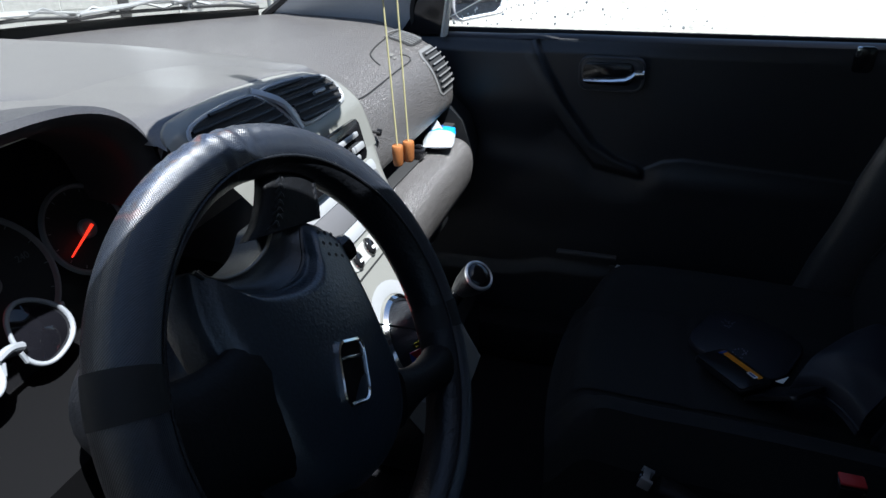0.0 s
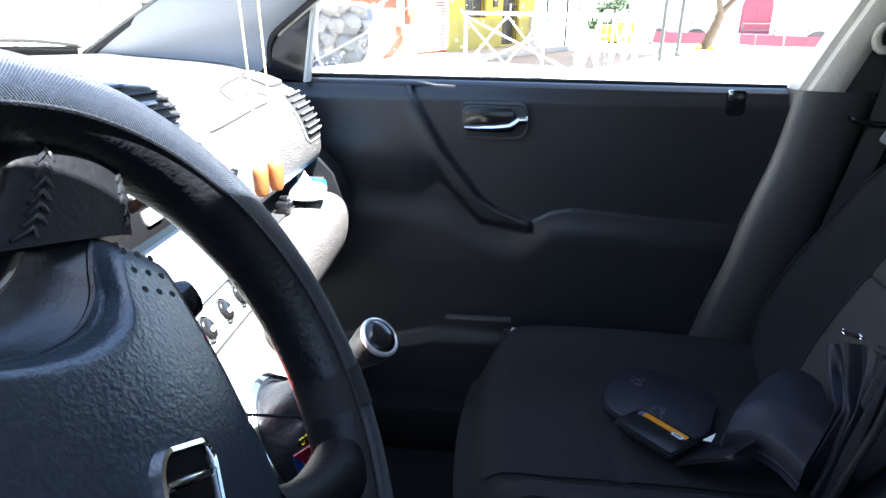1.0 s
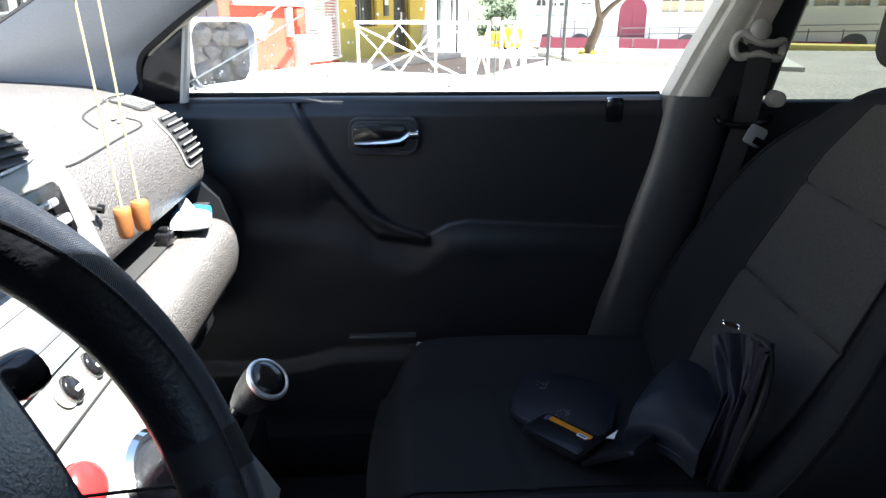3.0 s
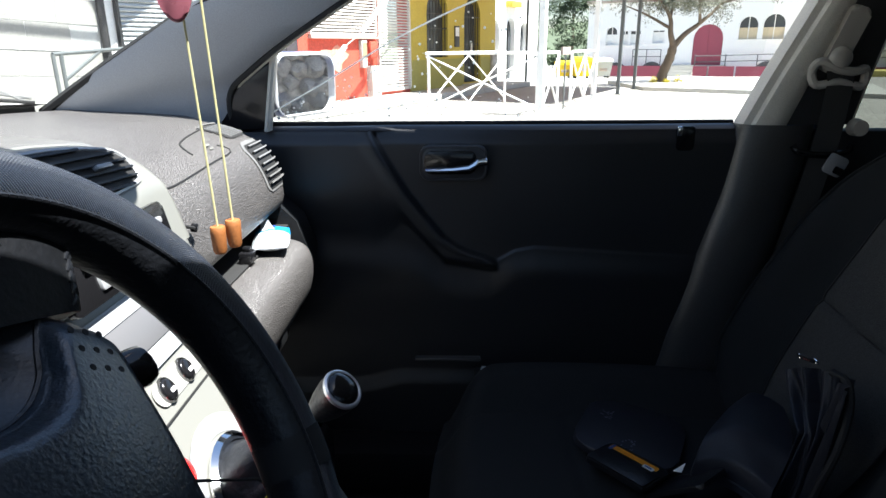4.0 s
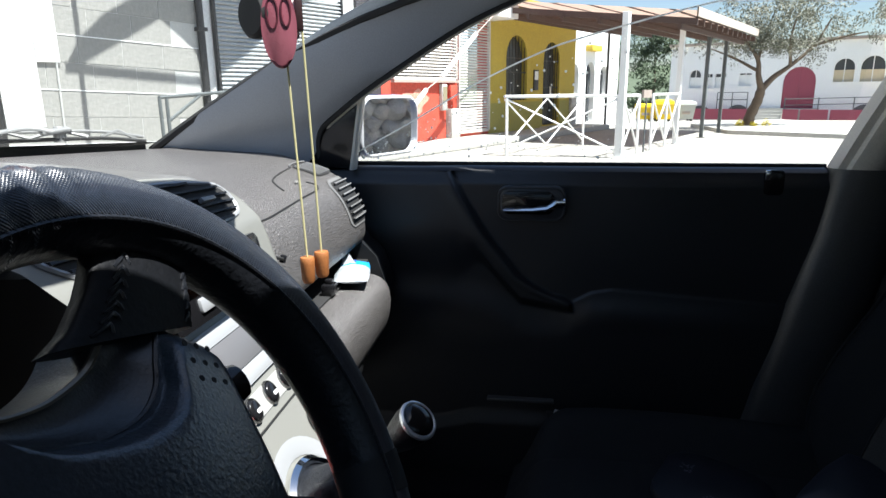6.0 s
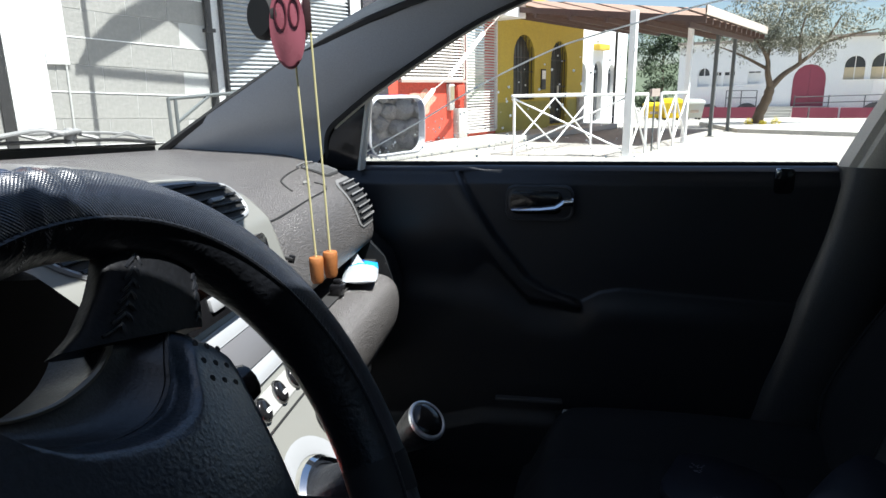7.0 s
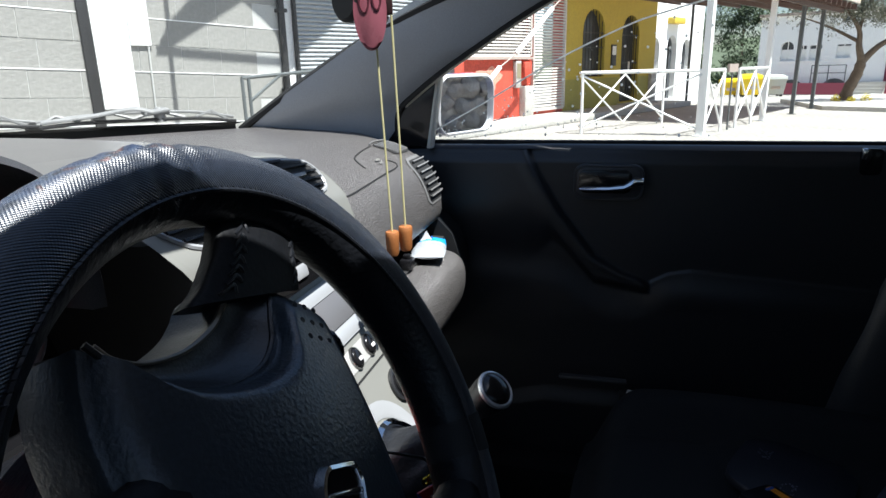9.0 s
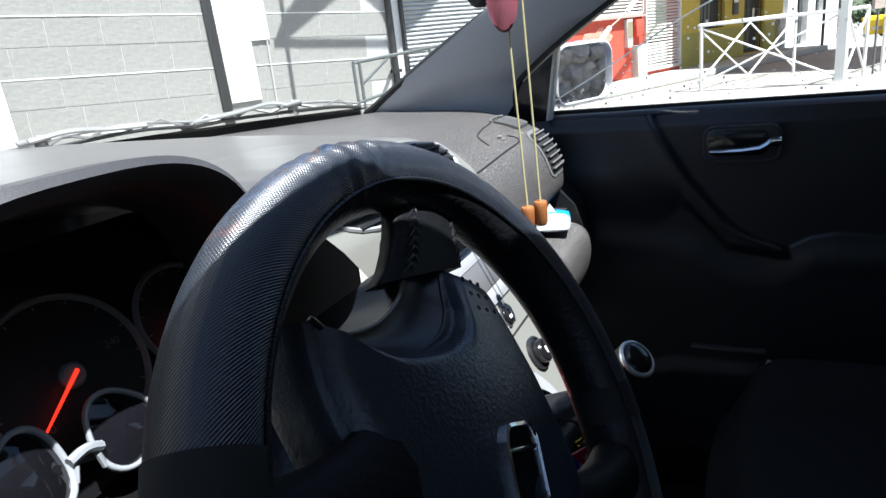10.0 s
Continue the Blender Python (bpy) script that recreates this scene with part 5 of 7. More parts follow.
seat(0.37, "black cloth passenger seat with grey centre and padded headrest")
seat(-0.42, "black cloth driver's seat with a padded headrest", -0.05)
rb = thing("rear_bench", "dark cloth rear bench seat", "seat")
part("cushion", box((-0.7, -1.85, 0.28), (0.64, -1.35, 0.52), 0.04), M_FABRIC, rb)
part("backrest", box((-0.7, -2.05, 0.45), (0.64, -1.85, 1.05), 0.05), M_FABRIC, rb)

# ---- dashboard ----
M_HOOD = mat("hood_plastic", (0.035, 0.035, 0.038), 0.45, grain=0.3, gscale=900, bump=0.5)


def cowl(x):
    u = (x - XC) / 0.65
    return 0.855 - 0.40 * u * u


dash = thing("dashboard", "grained grey plastic dashboard with a bulging passenger pod", "dashboard")
def top_lift(x):
    return 0.036 * sstep(0.26, 0.08, x) * sstep(-0.60, -0.20, x)


def end_bend(x):
    return max(0.0, (x - 0.585) / 0.085) ** 2


def pod(x):
    e = end_bend(x)
    c = cowl(x)
    up = [(c, 1.060), (c * 0.75 + 0.08, 1.062), (0.38, 1.058), (0.27, 1.052), (0.19, 1.044), (0.125, 1.031), (0.085, 1.012), (0.060, 0.988), (0.045, 0.958), (0.038, 0.93), (0.037, 0.91), (0.042, 0.895), (0.055, 0.887), (0.10, 0.884)]
    out = []
    for i, (y, z) in enumerate(up):
        if i > 2:
            y = y + 0.075 * e * (1 if i > 4 else 0.4)
            z = z + (0.965 - z) * 0.22 * e * (i > 4)
        z += top_lift(x) * (1 if i < 6 else max(0, 1 - (i - 5) / 3))
        out.append(Vector((x, y, z)))
    return out


XS = [0.10 + 0.56 * k / 56 for k in range(57)]
bm = bmesh.new()
loft([smooth_path(pod(x), 3) for x in XS], bm=bm)
part("pod", bm, M_DASH, dash, "grey grained passenger pod with airbag lid", angle=70)
bm = bmesh.new()
loft([[Vector((x, y, z + top_lift(x))) for y, z in ((cowl(x), 1.060), (cowl(x) * 0.75 + 0.08, 1.062), (0.40, 1.060), (0.27 + 0.10 * sstep(-0.13, -0.19, x), 1.056), (0.17 + 0.18 * sstep(-0.13, -0.19, x), 1.05), (0.10 + 0.23 * sstep(-0.13, -0.19, x), 1.044), (0.075 + 0.25 * sstep(-0.13, -0.19, x), 1.034), (0.07 + 0.25 * sstep(-0.13, -0.19, x), 1.0))] for x in [-0.70 + 0.82 * k / 60 for k in range(61)]], bm=bm)
part("top", bm, M_DASHTOP, dash, "grained grey dash top", angle=70)


def lower(x):
    e = max(0.0, (x - 0.510) / 0.055) ** 2
    rows = [(0.115, 0.885), (0.118, 0.872), (0.10, 0.8645), (0.035, 0.862), (0.004, 0.860), (-0.014, 0.853), (-0.024, 0.838), (-0.027, 0.815), (-0.024, 0.79), (-0.014, 0.762), (0.004, 0.738), (0.03, 0.722), (0.08, 0.705), (0.25, 0.67)]
    return [Vector((x, y + (0.06 * e if i > 2 else 0.01 * e), z - 0.012 + (0.80 - z) * 0.16 * e * (i > 2))) for i, (y, z) in enumerate(rows)]


part("glovebox", loft([smooth_path(lower(0.12 + 0.452 * k / 70), 3) for k in range(71)]), M_DASH, dash, "grained grey glovebox lid under the open tray", angle=70)
part("glovebox_seam", tube([lower(0.14 + 0.425 * k / 20)[10] + Vector((0, -0.002, 0.002)) for k in range(21)], 0.003, 6), M_CREAM, dash, "pale worn edge under the glovebox")
part("tray_mat", box((0.12, 0.035, 0.851), (0.60, 0.098, 0.855), 0.002), M_RUBBER, dash, "black tray liner")
part("end_cap", loft([[Vector((0.66 + d, y, z)) for y, z in ((0.5, 1.04), (0.16, 1.0), (0.12, 0.9), (0.10, 0.75), (0.2, 0.6), (0.5, 0.6))] for d in (-0.03, 0.02)], closed=True, caps=True), M_PLASTIC, dash)
part("tray_back", box((0.10, 0.10, 0.86), (0.66, 0.125, 0.90)), M_PLASTIC, dash)
part("underside", box((0.10, 0.06, 0.60), (0.64, 0.5, 0.70), 0.02), M_PLASTIC, dash)
part("lower_end", loft([[Vector((x, y, z)) for y, z in ((0.14, 0.98), (0.02, 0.86), (0.0, 0.80), (0.02, 0.70), (0.2, 0.62), (0.3, 0.9))] for x in (0.60, 0.665)], closed=True, caps=True), M_PLASTIC, dash)


def on_pod(x, k):
    """A point on the pod's skin: k runs over its rows."""
    p = smooth_path(pod(x), 12)
    f = min(len(p) - 1.001, max(0.0, k * 12))
    return p[int(f)].lerp(p[int(f) + 1], f - int(f))


# airbag lid seam and small mark
seam = [on_pod(x, 6.45 - 0.25 * sstep(0.2, 0.46, x)) for x in [0.11 + 0.02 * k for k in range(17)]] + [on_pod(0.452, 6.2), on_pod(0.470, 6.15), on_pod(0.480, 6.0), on_pod(0.476, 5.8), on_pod(0.465, 5.6)]
part("lid_seam", tube([p + Vector((0, -0.0004, 0.0004)) for p in seam], 0.0014, 5), M_RUBBER, dash)
part("lid_seam", tube(smooth_path([on_pod(x, k) + Vector((0, 0, 0.0003)) for x, k in ((0.372, 5.6), (0.378, 5.3), (0.40, 4.95), (0.45, 4.75), (0.525, 4.6))], 5), 0.0016, 5), M_RUBBER, dash)
part("lid_seam", tube([on_pod(x, 4.3) + Vector((0, 0, 0.0004)) for x in [0.10 + 0.02 * k for k in range(5)]], 0.0014, 5), M_RUBBER, dash)
mk = axes(on_pod(0.435, 5.55) + Vector((0, -0.0015, 0.0015)), (1, 0, 0), (0, 0.75, 0.6))
for i, (w_, h_) in enumerate(((0.016, 0.004), (0.013, 0.003))):
    part("mark", slab(rounded(w_, h_, 0.001, 2), 0.0008, mk @ Matrix.Translation((0, 0.004 - 0.008 * i, 0))), M_CREAM, dash, "pale moulded mark")


def vent(parent, m, w, h, slats, tilt, outline=None, tab=True):
    """A louvre set into a dark box: the x, y plane of m is its face."""
    v = part("vent", slab(outline or rounded(w, h, min(w, h) * 0.3), 0.002, m @ Matrix.Translation((0, 0, 0.0005)), 0.0008), M_BLACK, parent, "black air vent")
    for k in range(slats):
        y = -h / 2 + h * (k + 0.5) / slats
        ww = w * (0.94 if 0 < k < slats - 1 else 0.84)
        part("slat", box((-ww / 2, y - h / slats * 0.13, 0.002), (ww / 2, y + h / slats * 0.13, 0.009), 0.0008, 1, m=m), M_PLASTIC if slats < 7 else M_TRIM, v)
    for k in (-0.25, 0.25):
        part("fin", box((w * k - 0.0012, -h * 0.42, 0.0018), (w * k + 0.0012, h * 0.42, 0.004), m=m), M_BLACK, v)
    if tab:
        part("tab", box((-0.012, -0.003, 0.008), (0.012, 0.003, 0.014), 0.0015, m=m), M_SILVER, v)
    return v


# vent and demister outlet at the passenger's end, laid into the pod's skin
def skin(x, k, lift=0.0):
    a, b, c = on_pod(x, k), on_pod(x + 0.004, k), on_pod(x, k + 0.25)
    return a + (b - a).cross(a - c).normalized() * lift


def skin_patch(x0, x1, k0, k1, lift, r, nx=16, nk=14):
    """A patch of the pod's skin with rounded corners."""
    rows_ = []
    for i in range(nk + 1):
        f = i / nk
        cut = r * max(0.0, (abs(2 * f - 1) - 0.6) / 0.4) ** 2.5
        rows_.append([skin(x0 + cut + (x1 - x0 - 2 * cut) * j_ / nx, k0 + (k1 - k0) * f, lift) for j_ in range(nx + 1)])
    return loft(rows_)


M_VENTGREY = mat("vent_grey", (0.15, 0.15, 0.148), 0.35, vary=0.15, vscale=60)
ve = part("vent", skin_patch(0.512, 0.622, 5.95, 8.95, 0.0016, 0.020), M_VENTGREY, dash, "pale grey vent surround")
part("hollow", skin_patch(0.520, 0.604, 6.15, 8.75, 0.0026, 0.010), M_RUBBER, ve, "black hollow")
for i in range(7):
    k = 6.35 + 0.34 * i
    xa, xb = 0.524 + 0.004 * (i == 0), 0.600 - 0.004 * (i == 0)
    part("slat", loft([[skin(xa + (xb - xa) * j_ / 6, k + dk, dl) for j_ in range(7)] for dk, dl in ((-0.03, 0.003), (-0.05, 0.0075), (0.02, 0.0078), (0.05, 0.003))]), M_VENTGREY, ve, smooth=False)
part("slider_slot", skin_patch(0.608, 0.613, 7.0, 8.2, 0.0026, 0.001, 3, 6), M_BLACK, ve)
part("slider", skin_patch(0.606, 0.615, 7.4, 7.65, 0.005, 0.001, 3, 3), M_VENTGREY, ve)
ds = part("demister", skin_patch(0.525, 0.607, 4.55, 5.6, 0.0016, 0.018), M_RUBBER, dash, "side window demister outlet")
part("rim", tube([skin(0.525 + 0.082 * j_ / 12, 4.55 + 0.10 * math.sin(math.pi * j_ / 12) * -1, 0.002) for j_ in range(13)], 0.002, 5), M_VENTGREY, ds, "pale lip")
for i in range(6):
    x = 0.535 + 0.0125 * i
    part("slat", loft([[skin(x + 0.006 * f + d, 4.65 + 0.85 * f, l_) for f in (0, 0.25, 0.5, 0.75, 1.0)] for d, l_ in ((-0.0012, 0.0018), (-0.0008, 0.0036), (0.0012, 0.0036), (0.0016, 0.0018))]), M_VENTGREY, ds, smooth=False)

# silver centre fascia
ST = axes((-0.03, -0.040, 0.90), (1, 0, 0), (0, 0.5, 0.866))  # plane of the centre stack
fas = thing("centre_stack", "silver centre console with vents, controls and gear gaiter", "centre console")


def stack_pt(x, v, lift=0.0):
    y = -0.04 + 0.5 * v if v < 0.09 else 0.005 + 0.22 * (v - 0.09)
    z = 0.90 + 0.866 * v if v < 0.09 else 0.978 + 0.96 * (v - 0.09)
    n = Vector((0, -0.866, 0.5)) if v < 0.09 else Vector((0, -0.97, 0.22))
    return Vector((x, y, z)) + n * lift


EDGE = [(-0.24, -0.115, 0.075), (-0.13, -0.130, 0.085), (-0.03, -0.135, 0.095), (0.05, -0.138, 0.112), (0.09, -0.145, 0.131)]
rows = []
for k in range(40):
    v = -0.24 + 0.33 * k / 39
    l, r = interp(v, [(a, b) for a, b, c in EDGE]), interp(v, [(a, c) for a, b, c in EDGE])
    row = []
    for i in range(25):
        u = i / 24
        x = l + (r - l) * u
        edge = min(u, 1 - u) * (r - l)
        row.append(stack_pt(x, v, 0.0 - 0.014 * (1 - sstep(0, 0.016, edge)) + 0.003 * math.sin(math.pi * u)))
    rows.append(row)
fb_ = loft(rows)
ZT = [(-0.198, 1.076), (-0.192, 1.086), (-0.178, 1.092), (-0.14, 1.095), (-0.082, 1.096), (-0.002, 1.092), (0.035, 1.088), (0.061, 1.084), (0.085, 1.076), (0.10, 1.068), (0.111, 1.057), (0.117, 1.046), (0.122, 1.02), (0.132, 0.974)]
ZB = [(-0.198, 1.070), (-0.192, 1.060), (-0.18, 1.036), (-0.165, 1.011), (-0.145, 0.976), (0.132, 0.972)]


def upper(x, z, lift=0.0):
    """A point on the upper fascia, which leans back a little."""
    y = 0.011 + 0.3 * (z - 0.978) if z < 1.03 else 0.0266 + 0.7 * (z - 1.03)
    return Vector((x, y - 0.87 * lift, z + 0.45 * lift))


cols_u = []
for k in range(73):
    x = -0.198 + 0.330 * k / 72
    zb, zt = interp(x, ZB), interp(x, ZT)
    col = []
    for i in range(21):
        z = zb + (zt - zb) * i / 20
        edge = min(zt - z, (x + 0.198) * 0.9, (0.132 - x) * 0.9)
        col.append(upper(x, z, 0.006 - 0.012 * (1 - sstep(-0.002, 0.010, edge))))
    col.append(col[-1] + Vector((0, 0.004, -0.001)))
    col.append(col[-1] + Vector((0, 0.006, -0.012)))
    cols_u.append(col)
loft(cols_u, bm=fb_)
br_ = []
for k in range(60):
    x = -0.200 + 0.319 * k / 59
    p = upper(x, interp(x, ZT) - 0.004, -0.004)
    far = 0.30 + 0.05 * sstep(-0.13, -0.19, x)
    zf = 1.056 + top_lift(x) - 0.002
    zn = on_pod(max(0.10, x), 5.0).z - 0.004 if x > 0.06 else p.z
    br_.append([p + Vector((0, 0.002, -0.02)), p + Vector((0, 0.003, 0.0)), p + Vector((0, 0.012, 0.004 * (x < 0.06)))] + [Vector((x, p.y + 0.012 + (far - p.y) * f, (p.z + 0.004 * (x < 0.06)) * (1 - sstep(0, 1, f)) + zf * sstep(0, 1, f))) for f in (0.12, 0.25, 0.4, 0.6, 0.8, 1.0)])
part("top_pad", loft(br_), M_DASHTOP, dash, "grained pad above the centre vents", angle=70)
part("fascia", fb_, M_CREAM, fas, "satin pale silver fascia", angle=60)


def louvre(parent, outline, levels, tilt, tab=None):
    """A vent in the upper fascia: a dark hollow with a raised lip and slats cut to its outline."""
    pts = [(p.x, p.y) for p in smooth_path([(x, z, 0) for x, z in outline], 3, True)]
    b_ = bmesh.new()
    b_.faces.new([b_.verts.new(upper(x, z, 0.0072)) for x, z in pts])
    v_ = part("vent", b_, M_RUBBER, parent, "black air vent", smooth=False)
    part("lip", tube([upper(x, z, 0.0066) for x, z in pts], 0.0024, 6, loop=True), M_SILVER, v_, "silver lip")

    def span(z0, k):
        xs_ = []
        for (xa, za), (xb, zb) in zip(pts, pts[1:] + pts[:1]):
            za, zb = za - tilt * xa, zb - tilt * xb
            if (za - z0) * (zb - z0) < 0:
                xs_.append(xa + (xb - xa) * (z0 - za) / (zb - za))
        return (min(xs_) + 0.003, max(xs_) - 0.005) if len(xs_) > 1 else None
    for k in range(len(levels)):
        r = span(levels[k], k)
        if r:
            part("slat", loft([[upper(x, levels[k] + tilt * x + dz, dl) for dz, dl in ((-0.0011, 0.007), (0.0013, 0.007), (0.0006, 0.0105), (-0.0014, 0.0105))] for x in r], closed=True, caps=True), M_PLASTIC, v_, smooth=False)
    if tab:
        part("tab", box((-0.012, -0.0022, 0.0), (0.012, 0.0022, 0.006), 0.001, m=axes(upper(tab[0], tab[1], 0.010), (1, 0, tilt), (0, 0.57, 0.82))), M_SILVER, v_, "silver slider tab")


def on_stack(u, v, lift=0.0):
    return ST @ Matrix.Translation((u, v, 0.0035 + lift))


# upper vents
louvre(fas, [(-0.182, 1.070), (-0.170, 1.081), (-0.120, 1.085), (-0.075, 1.084), (-0.060, 1.078), (-0.042, 1.062), (-0.036, 1.032), (-0.08, 1.027), (-0.14, 1.035), (-0.172, 1.053)], [1.0325 + 0.0078 * k for k in range(7)], -0.03)
louvre(fas, [(-0.050, 1.083), (0.0, 1.082), (0.047, 1.076), (0.077, 1.070), (0.090, 1.058), (0.088, 1.045), (0.075, 1.040), (0.03, 1.038), (-0.020, 1.040), (-0.020, 1.056), (-0.034, 1.070)], [1.0435 + 0.0072 * k for k in range(6)], -0.05, tab=(0.038, 1.059))
part("vent_divider", tube(smooth_path([upper(-0.062, 1.086, 0.004), upper(-0.050, 1.078, 0.008), upper(-0.034, 1.063, 0.011), upper(-0.027, 1.038, 0.006)], 6), 0.0060, 8, flat=0.6), M_SILVER, fas, "silver arch between the vents")
# radio and slots
part("radio", slab(rounded(0.165, 0.050, 0.006), 0.006, axes((-0.03, 0.0, 1.005), (1, 0, 0), (0, 0.22, 0.97)) @ Matrix.Translation((0, 0, 0.004)), 0.002), M_BLACK, fas, "glossy black radio face")
for x, z, w_, h_ in ((-0.03, 1.018, 0.12, 0.006), (0.03, 1.000, 0.03, 0.008), (-0.005, 0.990, 0.02, 0.006), (-0.065, 0.996, 0.022, 0.012), (0.022, 0.988, 0.022, 0.006)):
    part("radio_key", slab(rounded(w_, h_, 0.002, 2), 0.003, axes((x, -0.008, z), (1, 0, 0), (0, 0.22, 0.97)) @ Matrix.Translation((0, 0, 0.004)), 0.001), M_SILVER, fas)
part("silver_strip", slab(rounded(0.21, 0.014, 0.003), 0.004, on_stack(0.002, 0.0705), 0.0015), M_SILVER, fas)
part("dark_slot", slab(rounded(0.19, 0.030, 0.003), 0.003, on_stack(0.01, 0.0477), 0.001), mat("grey_slot", (0.10, 0.10, 0.105), 0.35), fas, "dark grey slot cover")
part("silver_strip", slab(rounded(0.21, 0.0155, 0.003), 0.003, on_stack(0.006, 0.0238), 0.0012), M_SILVER, fas)
for v in (0.0155, -0.0215):
    part("joint", box((-0.105, v - 0.0007, 0.0), (0.10, v + 0.0007, 0.0012), m=on_stack(0.0, 0.0)), M_RUBBER, fas)
part("button_hollow", slab(rounded(0.105, 0.021, 0.0105), 0.0008, on_stack(0.0, -0.002)), mat("hollow_silver", (0.42, 0.42, 0.40), 0.4, metal=0.3), fas)
for u in (-0.0354, -0.001, 0.031):
    kb = part("button", lathe([(0.0115, 0.0), (0.0115, 0.003), (0.0108, 0.0048), (0.009, 0.006), (0.005, 0.0066), (0.0, 0.0068)], 28, on_stack(u, -0.002) @ Matrix.Diagonal((0.72, 0.86, 0.9, 1))), M_BLACK, fas, "glossy black oval button")
    part("ring", lathe([(0.0132, 0.0), (0.0138, 0.002), (0.0128, 0.004)], 28, on_stack(u, -0.002) @ Matrix.Diagonal((0.72, 0.86, 0.9, 1))), mat("dark_chrome", (0.25, 0.25, 0.25), 0.2, metal=0.9), kb)
    part("symbol", slab(rounded(0.007, 0.0035, 0.001, 2), 0.0006, on_stack(u + 0.001, -0.004, 0.0058)), M_LAMP, kb)
lt = part("lighter", lathe([(0.017, 0.0), (0.017, 0.003), (0.0135, 0.004), (0.013, 0.011), (0.011, 0.013), (0.0, 0.0135)], 28, on_stack(0.045, -0.0565)), M_BLACK, fas, "black cigar lighter")
part("rim", lathe([(0.0185, 0.0), (0.019, 0.003), (0.0165, 0.004)], 28, on_stack(0.045, -0.0565)), M_PLASTIC, lt)
part("symbol", slab(rounded(0.006, 0.008, 0.002, 2), 0.0006, on_stack(0.045, -0.0565, 0.0135)), M_LAMP, lt)
hz = part("hazard_button", lathe([(0.017, 0.0), (0.017, 0.006), (0.015, 0.009), (0.009, 0.0115), (0.0, 0.012)], 28, on_stack(-0.091, -0.052)), mat("hazard_red", (0.55, 0.02, 0.02), 0.25), fas, "red hazard light button")
tri_ = [(0.007 * math.cos(radians(a)), 0.007 * math.sin(radians(a))) for a in (90, 210, 330)]
for a, b in zip(tri_, tri_[1:] + tri_[:1]):
    part("triangle", tube([on_stack(-0.091 + a[0], -0.053 + a[1], 0.0105).translation, on_stack(-0.091 + b[0], -0.053 + b[1], 0.0105).translation], 0.0005, 4), M_LAMP, hz)
part("button_dish", lathe([(0.0225, 0.0005), (0.022, 0.0015), (0.018, 0.001)], 28, on_stack(-0.091, -0.052)), M_SILVER, fas)
# dial on the driver's side
ad = part("dial", lathe([(0.021, 0.0), (0.021, 0.008), (0.0195, 0.011), (0.012, 0.012), (0.011, 0.02), (0.0, 0.021)], 32, axes((-0.137, 0.002, 1.015), (1, 0, 0), (0, 0.22, 0.97)) @ Matrix.Translation((0, 0, 0.004))), M_BLACK, fas, "black fan dial marked AUTO")


def words(text, size, m, material, parent, name="lettering"):
    c = D.curves.new(name, "FONT")
    c.body, c.size, c.extrude = text, size, 0.0002
    c.align_x, c.align_y = "CENTER", "CENTER"
    tmp = D.objects.new(name, c)
    me_ = D.meshes.new_from_object(tmp)
    D.objects.remove(tmp)
    me_.materials.append(material)
    o_ = new(name, me_)
    o_.parent = parent
    o_.matrix_basis = m
    return o_


words("AUTO", 0.008, axes((-0.147, -0.008, 1.030), (1, 0, 0), (0, 0.22, 0.97)), M_LAMP, ad)
# gear gaiter and lever
gr = on_stack(-0.030, -0.128)
part("gaiter_ring", lathe([(0.056, 0.0), (0.058, 0.004), (0.054, 0.008), (0.050, 0.006), (0.049, 0.0)], 40, gr @ Matrix.Diagonal((0.95, 1.12, 1, 1))), M_CHROME, fas, "bright chrome gaiter ring")
part("ring_recess", lathe([(0.072, 0.0006), (0.060, 0.0012), (0.056, 0.0)], 40, gr @ Matrix.Diagonal((0.95, 1.12, 1, 1)) @ Matrix.Translation((0, 0.004, 0))), M_SILVER, fas)
gt = bmesh.new()
rows = []
kb_at = Vector((-0.05, -0.150, 0.845))
for k in range(13):
    f = k / 12
    row = []
    for i in range(40):
        a = 2 * math.pi * i / 40
        r = 0.050 * (1 - f) ** 0.75 + 0.013 * f
        r *= 1 + 0.10 * math.sin(4 * a + 1.5 * f) * math.sin(math.pi * f) + 0.05 * math.sin(9 * a + 4 * f) * math.sin(math.pi * f)
        base = gr @ Vector((0.95 * r * math.cos(a), 1.12 * r * math.sin(a), 0.002 + 0.012 * math.sin(math.pi * min(1, f * 1.3))))
        top = kb_at + Vector((r * math.cos(a), -0.3 * r * math.sin(a), r * math.sin(a) * 0.9))
        row.append(base.lerp(top, f ** 1.25))
    rows.append(row)
part("gaiter", loft(rows, closed=True, bm=gt), M_LEATHER, fas, "creased black leather gaiter", angle=80)
gl_ = thing("gear_lever", "black gear knob with a silver ring and glossy cap", "gear lever")
GK = Matrix.Translation((-0.047, -0.185, 0.892)) @ Vector((-0.28, -0.62, 0.73)).to_track_quat("Z", "Y").to_matrix().to_4x4() @ Matrix.Scale(0.70, 4)
part("stem", tube([kb_at + Vector((0.0, 0.03, -0.035)), kb_at, GK @ Vector((0, 0, -0.055))], 0.008, 10), M_BLACK, gl_)
part("knob", lathe([(0.0, -0.065), (0.013, -0.064), (0.016, -0.055), (0.022, -0.035), (0.0255, -0.015), (0.0255, -0.004), (0.024, 0.0)], 32, GK), M_LEATHER, gl_, "black leather gear knob")
